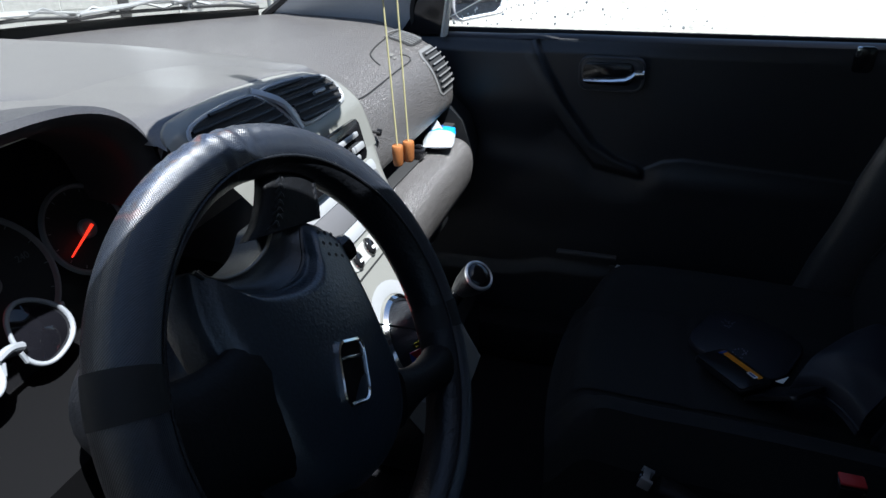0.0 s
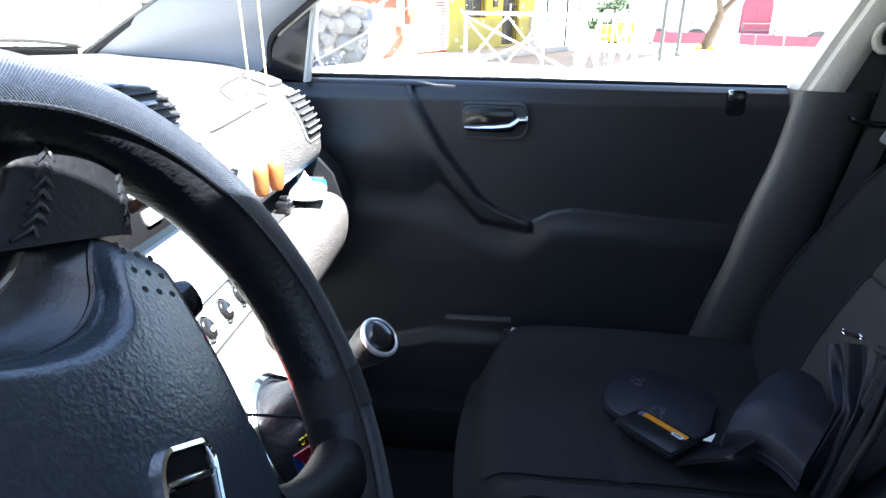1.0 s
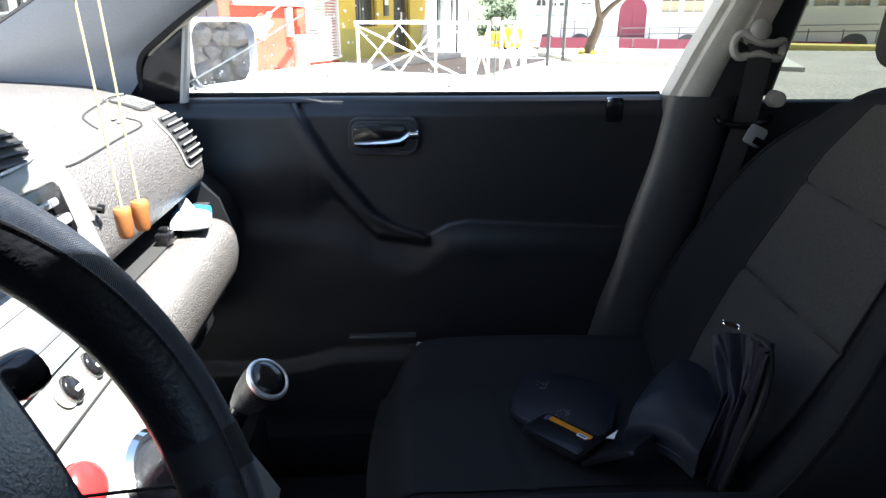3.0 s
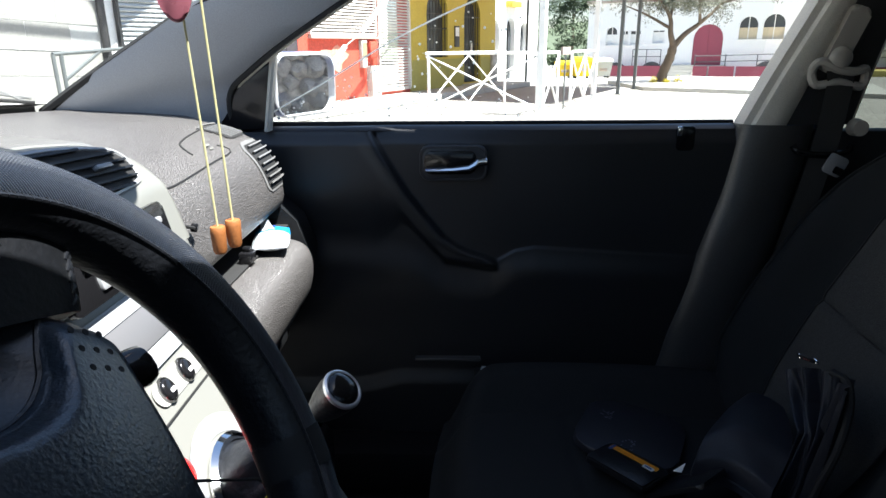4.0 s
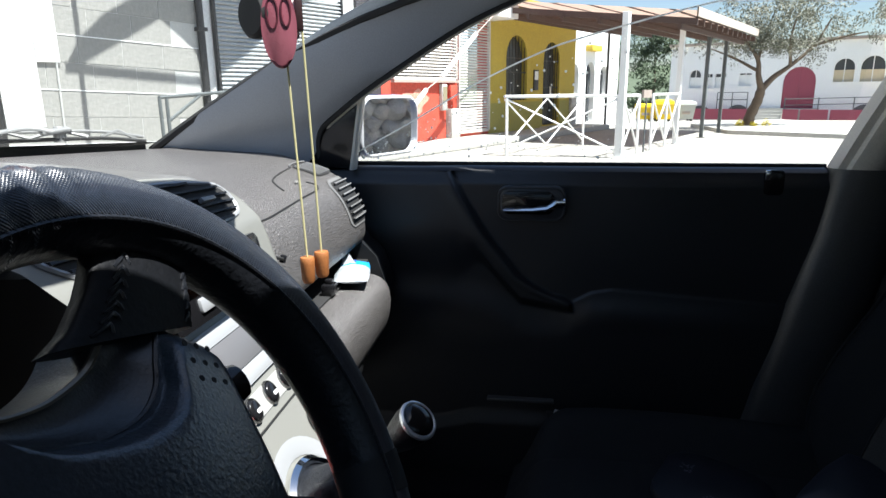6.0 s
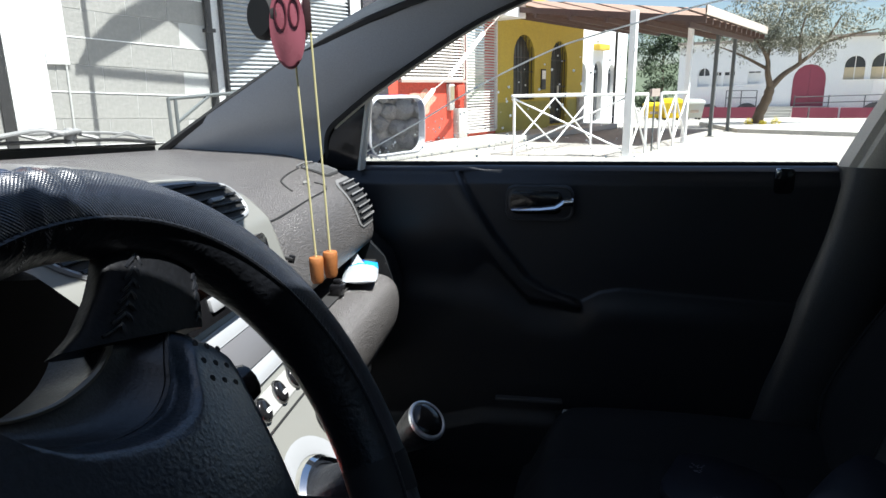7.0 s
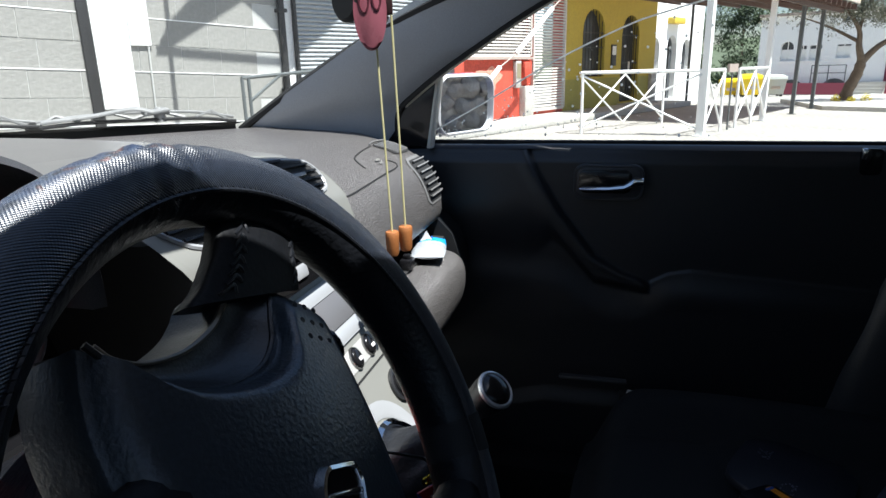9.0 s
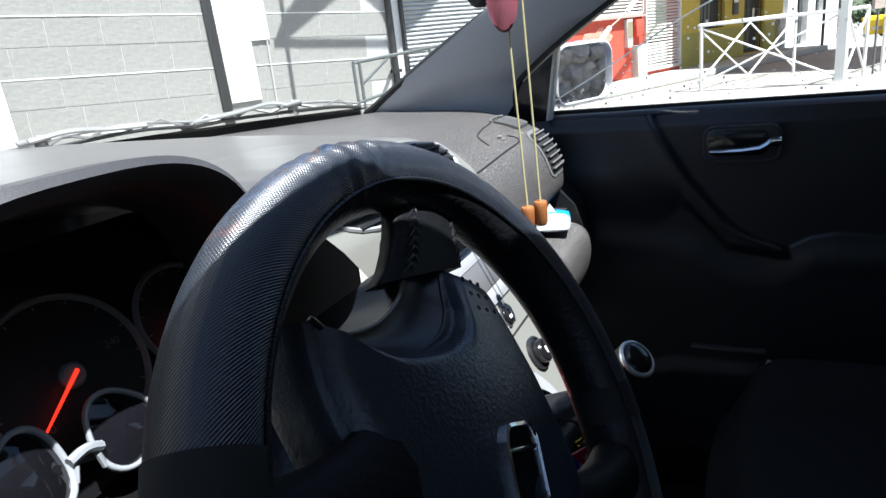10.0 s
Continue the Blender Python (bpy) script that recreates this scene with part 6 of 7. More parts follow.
part("ring", lathe([(0.0256, -0.003), (0.0264, -0.001), (0.0256, 0.0015), (0.0232, 0.0028), (0.0212, 0.002)], 36, GK), mat("satin_silver", (0.66, 0.68, 0.70), 0.3, metal=0.7, vary=0.03), gl_, "satin silver ring")
part("cap", lathe([(0.0218, 0.001), (0.0195, 0.0042), (0.013, 0.0068), (0.006, 0.0078), (0.0, 0.008)], 32, GK), M_BLACK, gl_, "glossy black domed cap")

# instrument hood and cluster
WX = -0.338
cl_ = thing("instrument_cluster", "dark instrument cluster under a curved hood", "instrument cluster")


def hood(a, f, thick=0.0):
    """a: angle over the arch, f: from the visor's lip (0) back to the dash (1)."""
    w_ = 0.165 - thick + 0.05 * f
    h_ = (0.135 - thick) * (1 - 0.62 * max(f, 0) ** 1.6)
    return Vector((WX + w_ * math.cos(a) * (abs(math.cos(a)) ** -0.25 if abs(math.cos(a)) > 0.01 else 1), 0.075 + 0.30 * f + 0.02 * math.cos(a) ** 2, 1.0 + h_ * abs(math.sin(a)) ** 0.8))


AA = [math.pi * k / 40 for k in range(41)]
bm = loft([[hood(a, f) for a in AA] for f in [k / 12 for k in range(13)]])
loft([[hood(a, 0) for a in AA], [hood(a, -0.02, 0.005) for a in AA], [hood(a, 0.0, 0.014) for a in AA], [hood(a, 0.12, 0.020) for a in AA], [hood(a, 0.38, 0.022) for a in AA]], bm=bm)
part("hood", bm, M_HOOD, cl_, "curved grained hood", angle=70)
CF = axes((WX + 0.02, 0.188, 0.977), (1, 0, 0), (0, 0.35, 0.93))
part("face", slab(rounded(0.37, 0.20, 0.05), 0.004, CF @ Matrix.Translation((-0.02, 0, -0.006))), M_BLACK, cl_, "black gauge face")
M_RING = mat("gauge_ring", (0.22, 0.22, 0.22), 0.4, metal=0.3)
M_NEEDLE = mat("needle_red", (0.9, 0.03, 0.01), 0.4, emit=0.6)
for (gx_, gy_, r_) in ((0.006, -0.002, 0.063), (0.118, 0.0, 0.046), (-0.108, 0.0, 0.046)):
    gz = part("gauge", lathe([(r_ - 0.004, 0.0), (r_ - 0.002, 0.004), (r_, 0.004), (r_ + 0.002, 0.0)], 48, CF @ Matrix.Translation((gx_, gy_, 0))), M_RING, cl_, "grey gauge ring")
    part("dial", slab([(r_ * 0.93 * math.cos(2 * math.pi * k / 40), r_ * 0.93 * math.sin(2 * math.pi * k / 40)) for k in range(40)], 0.0006, CF @ Matrix.Translation((gx_, gy_, 0))), M_RUBBER, gz)
    part("boss", lathe([(0.010, 0.0), (0.010, 0.004), (0.008, 0.006), (0.0, 0.0062)], 24, CF @ Matrix.Translation((gx_, gy_, 0))), M_RING, gz)
    ang = radians(216 if r_ > 0.05 else 205)
    d_ = Vector((math.cos(ang), math.sin(ang), 0))
    o_ = Vector((gx_, gy_, 0.0065))
    part("needle", tube([CF @ (o_ - d_ * 0.004), CF @ (o_ + d_ * (r_ - 0.008))], [0.0018, 0.0008], 5), M_NEEDLE, gz, "red needle")
    for k in range(13):
        a = radians(235 - 290 * k / 12)
        e = Vector((math.cos(a), math.sin(a), 0))
        part("tick", tube([CF @ (Vector((gx_, gy_, 0.001)) + e * (r_ - 0.008)), CF @ (Vector((gx_, gy_, 0.001)) + e * (r_ - 0.005))], 0.0005, 4), M_RING, gz)
for txt, u, v in (("20", -0.034, -0.034), ("240", 0.038, 0.002), ("180", 0.0, -0.040)):
    words(txt, 0.009, CF @ Matrix.Translation((u + 0.008, v + 0.004, 0.0012)), mat("dial_grey", (0.10, 0.10, 0.10), 0.5), cl_)
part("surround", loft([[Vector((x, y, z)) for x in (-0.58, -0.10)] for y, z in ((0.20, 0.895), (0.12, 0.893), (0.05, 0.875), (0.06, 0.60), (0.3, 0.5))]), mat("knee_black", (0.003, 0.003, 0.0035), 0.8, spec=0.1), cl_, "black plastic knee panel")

# white sunglasses lying before the gauges
sgl = thing("sunglasses", "white-framed sunglasses lying before the gauges", "sunglasses")
M_ACETATE = mat("white_acetate", (0.24, 0.255, 0.275), 0.25, vary=0.03)
M_LENS = mat("dark_lens", (0.006, 0.006, 0.008), 0.05, vary=0.0)
GM_ = axes((-0.351, 0.135, 0.947), (0.0695, 0.010, -0.0126), (-0.05, 0.45, 0.90))
for nm in (1, -1):
    m = GM_ @ Matrix.Translation((0.037 * nm, 0, 0)) @ pose(0, 0, 0, 0, -8 * nm, 0)
    ol = []
    for k in range(40):
        a = 2 * math.pi * k / 40
        r = 1 + 0.07 * math.cos(3 * (a - radians(90 + 22 * nm)))
        ol.append((0.0265 * r * math.cos(a), 0.0275 * r * math.sin(a)))
    rim_ = part("rim", loft([[m @ Vector((x * f, y * f, z)) for x, y in ol] for f, z in ((1.0, -0.002), (1.07, -0.002), (1.12, 0.0), (1.11, 0.003), (1.05, 0.004), (0.98, 0.003), (0.97, 0.0))], closed=True), M_ACETATE, sgl, "pale glossy rim", angle=70)
    ctr = m @ Vector((0, 0, 0.001))
    part("lens", loft([[ctr.lerp(m @ Vector((x, y, 0)), f) + (m.to_3x3() @ Vector((0, 0, 0.004 * (1 - f * f)))) for x, y in ol] for f in (0.02, 0.3, 0.6, 0.85, 0.99)], closed=True), M_LENS, rim_, "black glossy lens")
    part("temple", tube(smooth_path([GM_ @ Vector((0.071 * nm, 0.010, 0.0)), GM_ @ Vector((0.076 * nm, 0.010, -0.015)), GM_ @ Vector((0.072 * nm, 0.0, -0.075))], 4), 0.0038, 8, flat=0.6), M_ACETATE, sgl)
    part("hinge_block", tube([GM_ @ Vector((0.064 * nm, 0.010, 0.001)), GM_ @ Vector((0.072 * nm, 0.010, -0.001))], 0.0032, 8), M_ACETATE, sgl)
    part("nose_pad", tube([GM_ @ Vector((0.009 * nm, -0.008, 0.001)), GM_ @ Vector((0.012 * nm, -0.018, -0.002))], 0.0022, 6), M_ACETATE, sgl)
part("bridge", tube(smooth_path([GM_ @ Vector((-0.013, -0.004, 0.002)), GM_ @ Vector((0, -0.001, 0.004)), GM_ @ Vector((0.013, -0.004, 0.002))], 5), 0.0038, 8), M_ACETATE, sgl)

# ---- steering column and wheel ----
CA = 0.43
C0 = Vector((-0.344, -0.168, 0.988))
WM = axes(C0, (1, 0, 0), (0, math.sin(CA), math.cos(CA)))
col_ = thing("steering_column", "black plastic steering column shroud with a wiper stalk", "steering column")
part("shroud", loft([[WM @ Vector((r * 1.1 * math.cos(a), 0.016 + r * math.sin(a), z)) for a in [2 * math.pi * k / 28 for k in range(28)]] for r, z in ((0.050, -0.040), (0.058, -0.050), (0.060, -0.07), (0.060, -0.12), (0.050, -0.20))], closed=True, caps=True), M_LEATHER, col_, "black shroud")
part("stalk", tube(smooth_path([WM @ Vector((0.05, 0.0, -0.07)), WM @ Vector((0.10, 0.012, -0.066)), (-0.206, -0.092, 0.987), (-0.184, -0.098, 0.989)], 5), [0.008] * 6 + [0.009] * 5 + [0.013] * 4 + [0.012], 12, flat=0.8), M_BLACK, col_, "black wiper stalk")
sw = thing("steering_wheel", "black steering wheel in a worn stitched leather cover", "steering wheel")
R0, ra, rb_ = 0.1487, 0.0178, 0.0203
WR = pose(-0.3349, -0.1563, 0.9885, 0, 0, math.degrees(-0.0262)) @ axes((0, 0, 0), (1, 0, 0), (0, math.sin(0.4566), math.cos(0.4566)))  # plane of the rim


def weave():
    m = mat("cover_leather", (0.012, 0.016, 0.025), 0.33, spec=1.0, grain=0.25, gscale=300, vary=0.3, vscale=20)
    nt = m.node_tree
    b = nt.nodes["Principled BSDF"]
    uv = nt.nodes.new("ShaderNodeUVMap")
    wv = [nt.nodes.new("ShaderNodeTexWave") for k in range(2)]
    mp_ = [nt.nodes.new("ShaderNodeMapping") for k in range(2)]
    for w_, p_, ang in zip(wv, mp_, (0.75, -0.75)):
        p_.inputs["Rotation"].default_value = (0, 0, ang)
        w_.inputs["Scale"].default_value = 1.75
        nt.links.new(uv.outputs[0], p_.inputs[0])
        nt.links.new(p_.outputs[0], w_.inputs["Vector"])
    mx = nt.nodes.new("ShaderNodeMath")
    mx.operation = "MULTIPLY_ADD"
    nt.links.new(wv[1].outputs["Fac"], mx.inputs[0])
    mx.inputs[1].default_value = 0.25
    nt.links.new(wv[0].outputs["Fac"], mx.inputs[2])
    bp = nt.nodes.new("ShaderNodeBump")
    bp.inputs["Strength"].default_value, bp.inputs["Distance"].default_value = 0.60, 0.0005
    nt.links.new(mx.outputs[0], bp.inputs["Height"])
    nt.links.new(bp.outputs[0], b.inputs["Normal"])

    # worn glossy print: blue swirls, dull red and pale flakes on two stretches of the rim
    def node(op, x, y=None, z=None):
        k = nt.nodes.new("ShaderNodeMath")
        k.operation = op
        for i, v in enumerate((x, y, z)):
            if v is not None:
                if isinstance(v, (int, float)):
                    k.inputs[i].default_value = v
                else:
                    nt.links.new(v, k.inputs[i])
        return k.outputs[0]
    sep, tc, n, r, mix = (nt.nodes.new(k) for k in ("ShaderNodeSeparateXYZ", "ShaderNodeTexCoord", "ShaderNodeTexNoise", "ShaderNodeValToRGB", "ShaderNodeMix"))
    nt.links.new(uv.outputs[0], sep.inputs[0])
    n.inputs["Scale"].default_value, n.inputs["Detail"].default_value, n.inputs["Distortion"].default_value = 45, 3, 1.8
    nt.links.new(tc.outputs["Object"], n.inputs[0])
    around = node("MULTIPLY", sep.outputs[0], 2 * math.pi / 150)
    across = node("COSINE", node("MULTIPLY_ADD", sep.outputs[1], 2 * math.pi / 20, -0.15))
    spots = None
    for deg, width in ((-9, 0.085), (116, 0.05)):
        near = node("DIVIDE", node("SUBTRACT", node("COSINE", node("SUBTRACT", around, radians(deg))), 1 - width), width)
        spots = near if spots is None else node("MAXIMUM", spots, near)
    area = node("MULTIPLY", node("MAXIMUM", spots, 0.0), node("MAXIMUM", node("MULTIPLY_ADD", across, 1.6, -0.75), 0.0))
    fac = nt.nodes.new("ShaderNodeMapRange")
    fac.inputs[1].default_value, fac.inputs[2].default_value = 0.30, 0.60
    nt.links.new(node("ADD", area, node("MULTIPLY_ADD", n.outputs[0], 0.9, -0.45)), fac.inputs[0])
    for p, c in ((0.30, (0.008, 0.010, 0.016)), (0.46, (0.014, 0.026, 0.060)), (0.52, (0.040, 0.055, 0.085)), (0.57, (0.010, 0.012, 0.018)), (0.66, (0.085, 0.030, 0.030)), (0.78, (0.15, 0.13, 0.125))):
        e = r.color_ramp.elements.new(p)
        e.color = (*c, 1)
    r.color_ramp.elements.remove(r.color_ramp.elements[0])
    r.color_ramp.elements.remove(r.color_ramp.elements[-1])
    nt.links.new(n.outputs[0], r.inputs[0])
    mix.data_type = "RGBA"
    old = b.inputs["Base Color"].links[0].from_socket
    nt.links.new(fac.outputs[0], mix.inputs[0])
    nt.links.new(old, mix.inputs[6])
    nt.links.new(r.outputs[0], mix.inputs[7])
    nt.links.new(mix.outputs[2], b.inputs["Base Color"])
    return m


M_COVER = weave()


def rim_mesh(a0, a1, n, k, grow=0.0, wrinkle=True, closed=True, t0=0, t1=360):
    """The covered rim from angle a0 to a1 (degrees, from the top, clockwise), with a UV for its weave."""
    bm = bmesh.new()
    uvl = bm.loops.layers.uv.new("UVMap")
    rows, uvs = [], []
    for i in range(n if closed else n + 1):
        a = radians(a0 + (a1 - a0) * i / n)
        er = Vector((math.sin(a), math.cos(a), 0))
        row = []
        for j in range(k if t1 - t0 == 360 else k + 1):
            t = radians(t0 + (t1 - t0) * j / k)
            rr, rz = (ra + grow) * math.cos(t), (rb_ + grow) * math.sin(t)
            p = er * (R0 + rr) + Vector((0, 0, rz))
            if wrinkle:
                d = (math.degrees(a) + 180) % 360 - 180
                w_ = math.exp(-((d - 1) / 9) ** 2)
                if w_ > 0.02:
                    s = noise.noise(Vector((d * 0.55, t * 1.2, 3.0))) + 0.6 * math.sin(d * 1.4 + 3 * math.sin(t))
                    p += (er * math.cos(t) + Vector((0, 0, math.sin(t)))) * 0.0013 * w_ * s
            row.append(bm.verts.new(WR @ p))
        rows.append(row)
    m_ = len(rows)
    for i in range(m_ if closed else m_ - 1):
        for j in range(k):
            j1 = (j + 1) % len(rows[i])
            f = bm.faces.new((rows[i][j], rows[i][j1], rows[(i + 1) % m_][j1], rows[(i + 1) % m_][j]))
            for lp, (ii, jj) in zip(f.loops, ((i, j), (i, j + 1), (i + 1, j + 1), (i + 1, j))):
                lp[uvl].uv = (abs(a1 - a0) / 360 * 150 * ii / n, 20 * jj / k)
    return bm


part("rim", rim_mesh(0, 360, 288, 28), M_COVER, sw, "worn woven-grain leather rim cover", angle=80)
for a0, a1 in ((-64, -55), (108, 117)):
    part("grip_band", rim_mesh(a0, a1, 12, 28, 0.0007, False, False), M_RUBBER, sw, "dark perforated grip band")
part("lining", rim_mesh(0, 360, 288, 16, 0.0005, False, True, 122, 268), M_LEATHER, sw, "smooth black inner lining of the cover", angle=80)


def rim_pt(a, t, grow=0.0):
    a, t = radians(a), radians(t)
    return WR @ (Vector((math.sin(a), math.cos(a), 0)) * (R0 + (ra + grow) * math.cos(t)) + Vector((0, 0, (rb_ + grow) * math.sin(t))))


seam_ = part("seam", tube([rim_pt(2.5 * k, 121, 0.0006) for k in range(144)], 0.0011, 6, loop=True), M_LEATHER, sw, "raised seam along the cover")
stb = bmesh.new()
for i in range(240):
    tube([rim_pt(1.5 * i, 116, 0.0003), rim_pt(1.5 * i + 0.4, 121, 0.0016), rim_pt(1.5 * i + 0.8, 126, 0.0006)], 0.00035, 4, stb)
tagged(part("stitching", stb, M_LEATHER, seam_, "black thread stitches over the seam"), kind="stuff")


# hub cover
def hub_z(x, y):
    return 0.016 - 0.015 * sstep(0.0, 0.115, y) - 0.008 * ((x - 0.005) / 0.065) ** 2 - 0.010 * sstep(-0.02, -0.11, y)


HA, HP, HM = Vector((0.26, 0.966)), Vector((0.966, -0.26)), Vector((0.012, 0.093))  # the hub's axis, turned with the wheel
side = [(0.0637, 0.0), (0.0675, -0.027), (0.0656, -0.058), (0.0634, -0.0855), (0.060, -0.12), (0.045, -0.15), (0.018, -0.163)]
OUT = [(-0.043, 0.098), (-0.030, 0.083), (-0.010, 0.0715), (0.0074, 0.0665), (0.0225, 0.0665), (0.0346, 0.0722), (0.0424, 0.0805), (0.0534, 0.090), (0.066, 0.084), (0.0748, 0.0756), (0.0740, 0.067), (0.0690, 0.0556), (0.0625, 0.040), (0.0570, 0.0257), (0.0500, 0.006)]
right = [(0.060, -0.11), (0.050, -0.145), (0.018, -0.163)]
OUT += [tuple(HM + HP * p + HA * a) for p, a in right] + [tuple(HM - HP * p + HA * a) for p, a in side[::-1]] + [(-0.051, 0.103)]
oc = [Vector((p.x, p.y, 0)) for p in smooth_path([(x, y, 0) for x, y in OUT], 5, True)]
rows = []
for f in [0.0, 0.15, 0.3, 0.45, 0.6, 0.72, 0.82, 0.89, 0.94, 0.97, 0.99, 1.0]:
    row = []
    for p in oc:
        c = Vector((0.004, 0.005, 0))
        qq = c.lerp(p, max(f, 0.01))
        z = hub_z(qq.x, qq.y)
        z -= 0.010 * sstep(0.86, 1.0, f) ** 2
        row.append(WM @ Vector((qq.x, qq.y, z)))
    rows.append(row)
rows.append([p + (WM.to_3x3() @ Vector((0, 0, -0.03))) for p in rows[-1]])
part("airbag_cover", loft(rows, closed=True), mat("hub_leather", (0.019, 0.028, 0.040), 0.31, spec=0.9, grain=0.25, gscale=520, bump=0.6, vary=0.15, vscale=30), sw, "black grained airbag cover", angle=75)
for i in range(3):
    for j in range(3):
        u, v = 0.0508 + 0.0064 * j - 0.0031 * i, 0.0814 - 0.0042 * j - 0.0079 * i
        z = hub_z(u, v)
        part("dimple", lathe([(0.0017, 0.0), (0.0013, 0.0004), (0.0, 0.0003)], 10, WM @ Matrix.Translation((u, v, z - 0.0001))), M_RUBBER, sw)
CREST = smooth_path([(-0.049, 0.110, -0.010), (-0.043, 0.098, -0.009), (-0.030, 0.083, -0.009), (-0.010, 0.0715, -0.009), (0.0074, 0.0665, -0.009), (0.0225, 0.0665, -0.009), (0.0346, 0.0722, -0.009), (0.0424, 0.0805, -0.010), (0.0534, 0.090, -0.012)], 6)
WELL = smooth_path([(-0.041, 0.108, -0.016), (-0.036, 0.1008, -0.017), (-0.025, 0.0935, -0.018), (-0.009, 0.0893, -0.018), (0.004, 0.0892, -0.018), (0.0155, 0.0912, -0.018), (0.0235, 0.0953, -0.017), (0.032, 0.101, -0.016), (0.046, 0.1015, -0.016)], 6)
part("crest", tube([WM @ p for p in CREST], 0.0014, 6), M_LEATHER, sw, "rounded edge of the hub")
part("well", loft([[WM @ (p.lerp(q, f) + Vector((0, 0, -0.004 * math.sin(math.pi * f)))) for p, q in zip(CREST, WELL)] for f in (0, 0.2, 0.4, 0.6, 0.8, 1.0)] + [[WM @ (q + Vector((0, 0.003, -0.03))) for q in WELL]]), mat("ribbed_leather", (0.018, 0.021, 0.026), 0.36, grain=0.3, gscale=700, bump=0.4, spec=0.6), sw, "smooth dark band above the hub", angle=60)
part("worn_edge", tube([WM @ (p + Vector((0, 0, 0.0004))) for p in WELL[:-8]], [0.0006 + 0.0010 * sstep(4, 30, k) for k in range(len(WELL) - 8)], 6), mat("crest_bronze", (0.20, 0.18, 0.145), 0.3, metal=0.3), sw, "worn shiny edge of the band")
# emblem frame, plain
EM = WM @ Matrix.Translation((-0.008, 0.003, 0.0155)) @ pose(0, 0, 0, 4, 0, -28) @ Matrix.Diagonal((0.47, 0.75, 0.7, 1))
em = part("emblem", loft([[EM @ Vector((x, y, z)) for x, y in ol] for ol, z in ((rounded(0.060, 0.056, 0.014, 6), -0.004), (rounded(0.060, 0.056, 0.014, 6), 0.003), (rounded(0.056, 0.052, 0.012, 6), 0.004), (rounded(0.053, 0.049, 0.011, 6), 0.002), (rounded(0.053, 0.049, 0.011, 6), -0.001))], closed=True), M_CHROME, sw, "chrome emblem frame")
part("plate", slab(rounded(0.053, 0.049, 0.011, 6), 0.001, EM), M_BLACK, em)
part("bar", box((-0.024, 0.010, 0.0), (0.024, 0.014, 0.0035), 0.001, m=EM), M_CHROME, em, "plain chrome bar")


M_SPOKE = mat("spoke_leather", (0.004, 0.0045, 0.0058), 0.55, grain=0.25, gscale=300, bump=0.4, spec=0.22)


def spoke(u0, v0, z0, w0, ang, w1, label, lace=True):
    a = radians(ang)
    er, tn = Vector((math.sin(a), math.cos(a), 0)), Vector((math.cos(a), -math.sin(a), 0))
    A, B = Vector((u0, v0, z0)), WM.inverted() @ (WR @ (er * (R0 - 0.004)))
    rows = []
    for k in range(9):
        f = k / 8
        c = A.lerp(B, f)
        w_ = w0 + (w1 - w0) * f + 0.010 * (2 * f - 1) ** 2
        th = 0.012 + 0.004 * f
        rows.append([WM @ (c + tn * (w_ * math.cos(t)) * abs(math.cos(t)) ** -0.3 * (abs(math.cos(t)) > 1e-3) + Vector((0, 0, th * math.sin(t)))) for t in [2 * math.pi * j / 20 + 0.01 for j in range(20)]])
    s = part("spoke", loft(rows, closed=True, caps=True), M_SPOKE, sw, label, angle=70)
    if lace:
        b = bmesh.new()
        for k in range(7):
            c = A.lerp(B, 0.12 + 0.11 * k) + Vector((0, 0, 0.0135)) - tn * (w0 * 0.45)
            tube([WM @ (c - tn * 0.003 + er * 0.002), WM @ (c + Vector((0, 0, 0.001))), WM @ (c + tn * 0.003 + er * 0.002)], 0.0008, 5, b)
            tube([WM @ (c - tn * 0.003 - er * 0.001), WM @ (c + tn * 0.003 + er * 0.005)], 0.0007, 4, b)
        part("lacing", b, M_RUBBER, s)


# upper spoke: wrapped in leather, flared and square at the hub
SP = [((0.002, 0.104), (0.079, 0.083), -0.014), ((0.015, 0.108), (0.0835, 0.090), -0.0135), ((0.022, 0.1125), (0.087, 0.098), -0.013), ((0.030, 0.118), (0.091, 0.106), -0.0125), ((0.038, 0.125), (0.096, 0.114), -0.0125), ((0.047, 0.134), (0.101, 0.122), -0.013), ((0.054, 0.145), (0.107, 0.130), -0.014)]


def spoke_pt(f, u, back=0.0):
    """f from the hub's end to the rim, u across from the driver's left."""
    k = min(len(SP) - 2, int(f * (len(SP) - 1)))
    w_ = f * (len(SP) - 1) - k
    (a, b, z), (c, d, y) = SP[k], SP[k + 1]
    L, R = Vector(a).lerp(Vector(c), w_), Vector(b).lerp(Vector(d), w_)
    p = L.lerp(R, u)
    edge = 1 - (2 * u - 1) ** 2
    return WM @ Vector((p.x, p.y, z + (y - z) * w_ + 0.005 * math.sqrt(edge) - back * (0.3 + 0.7 * math.sqrt(edge))))


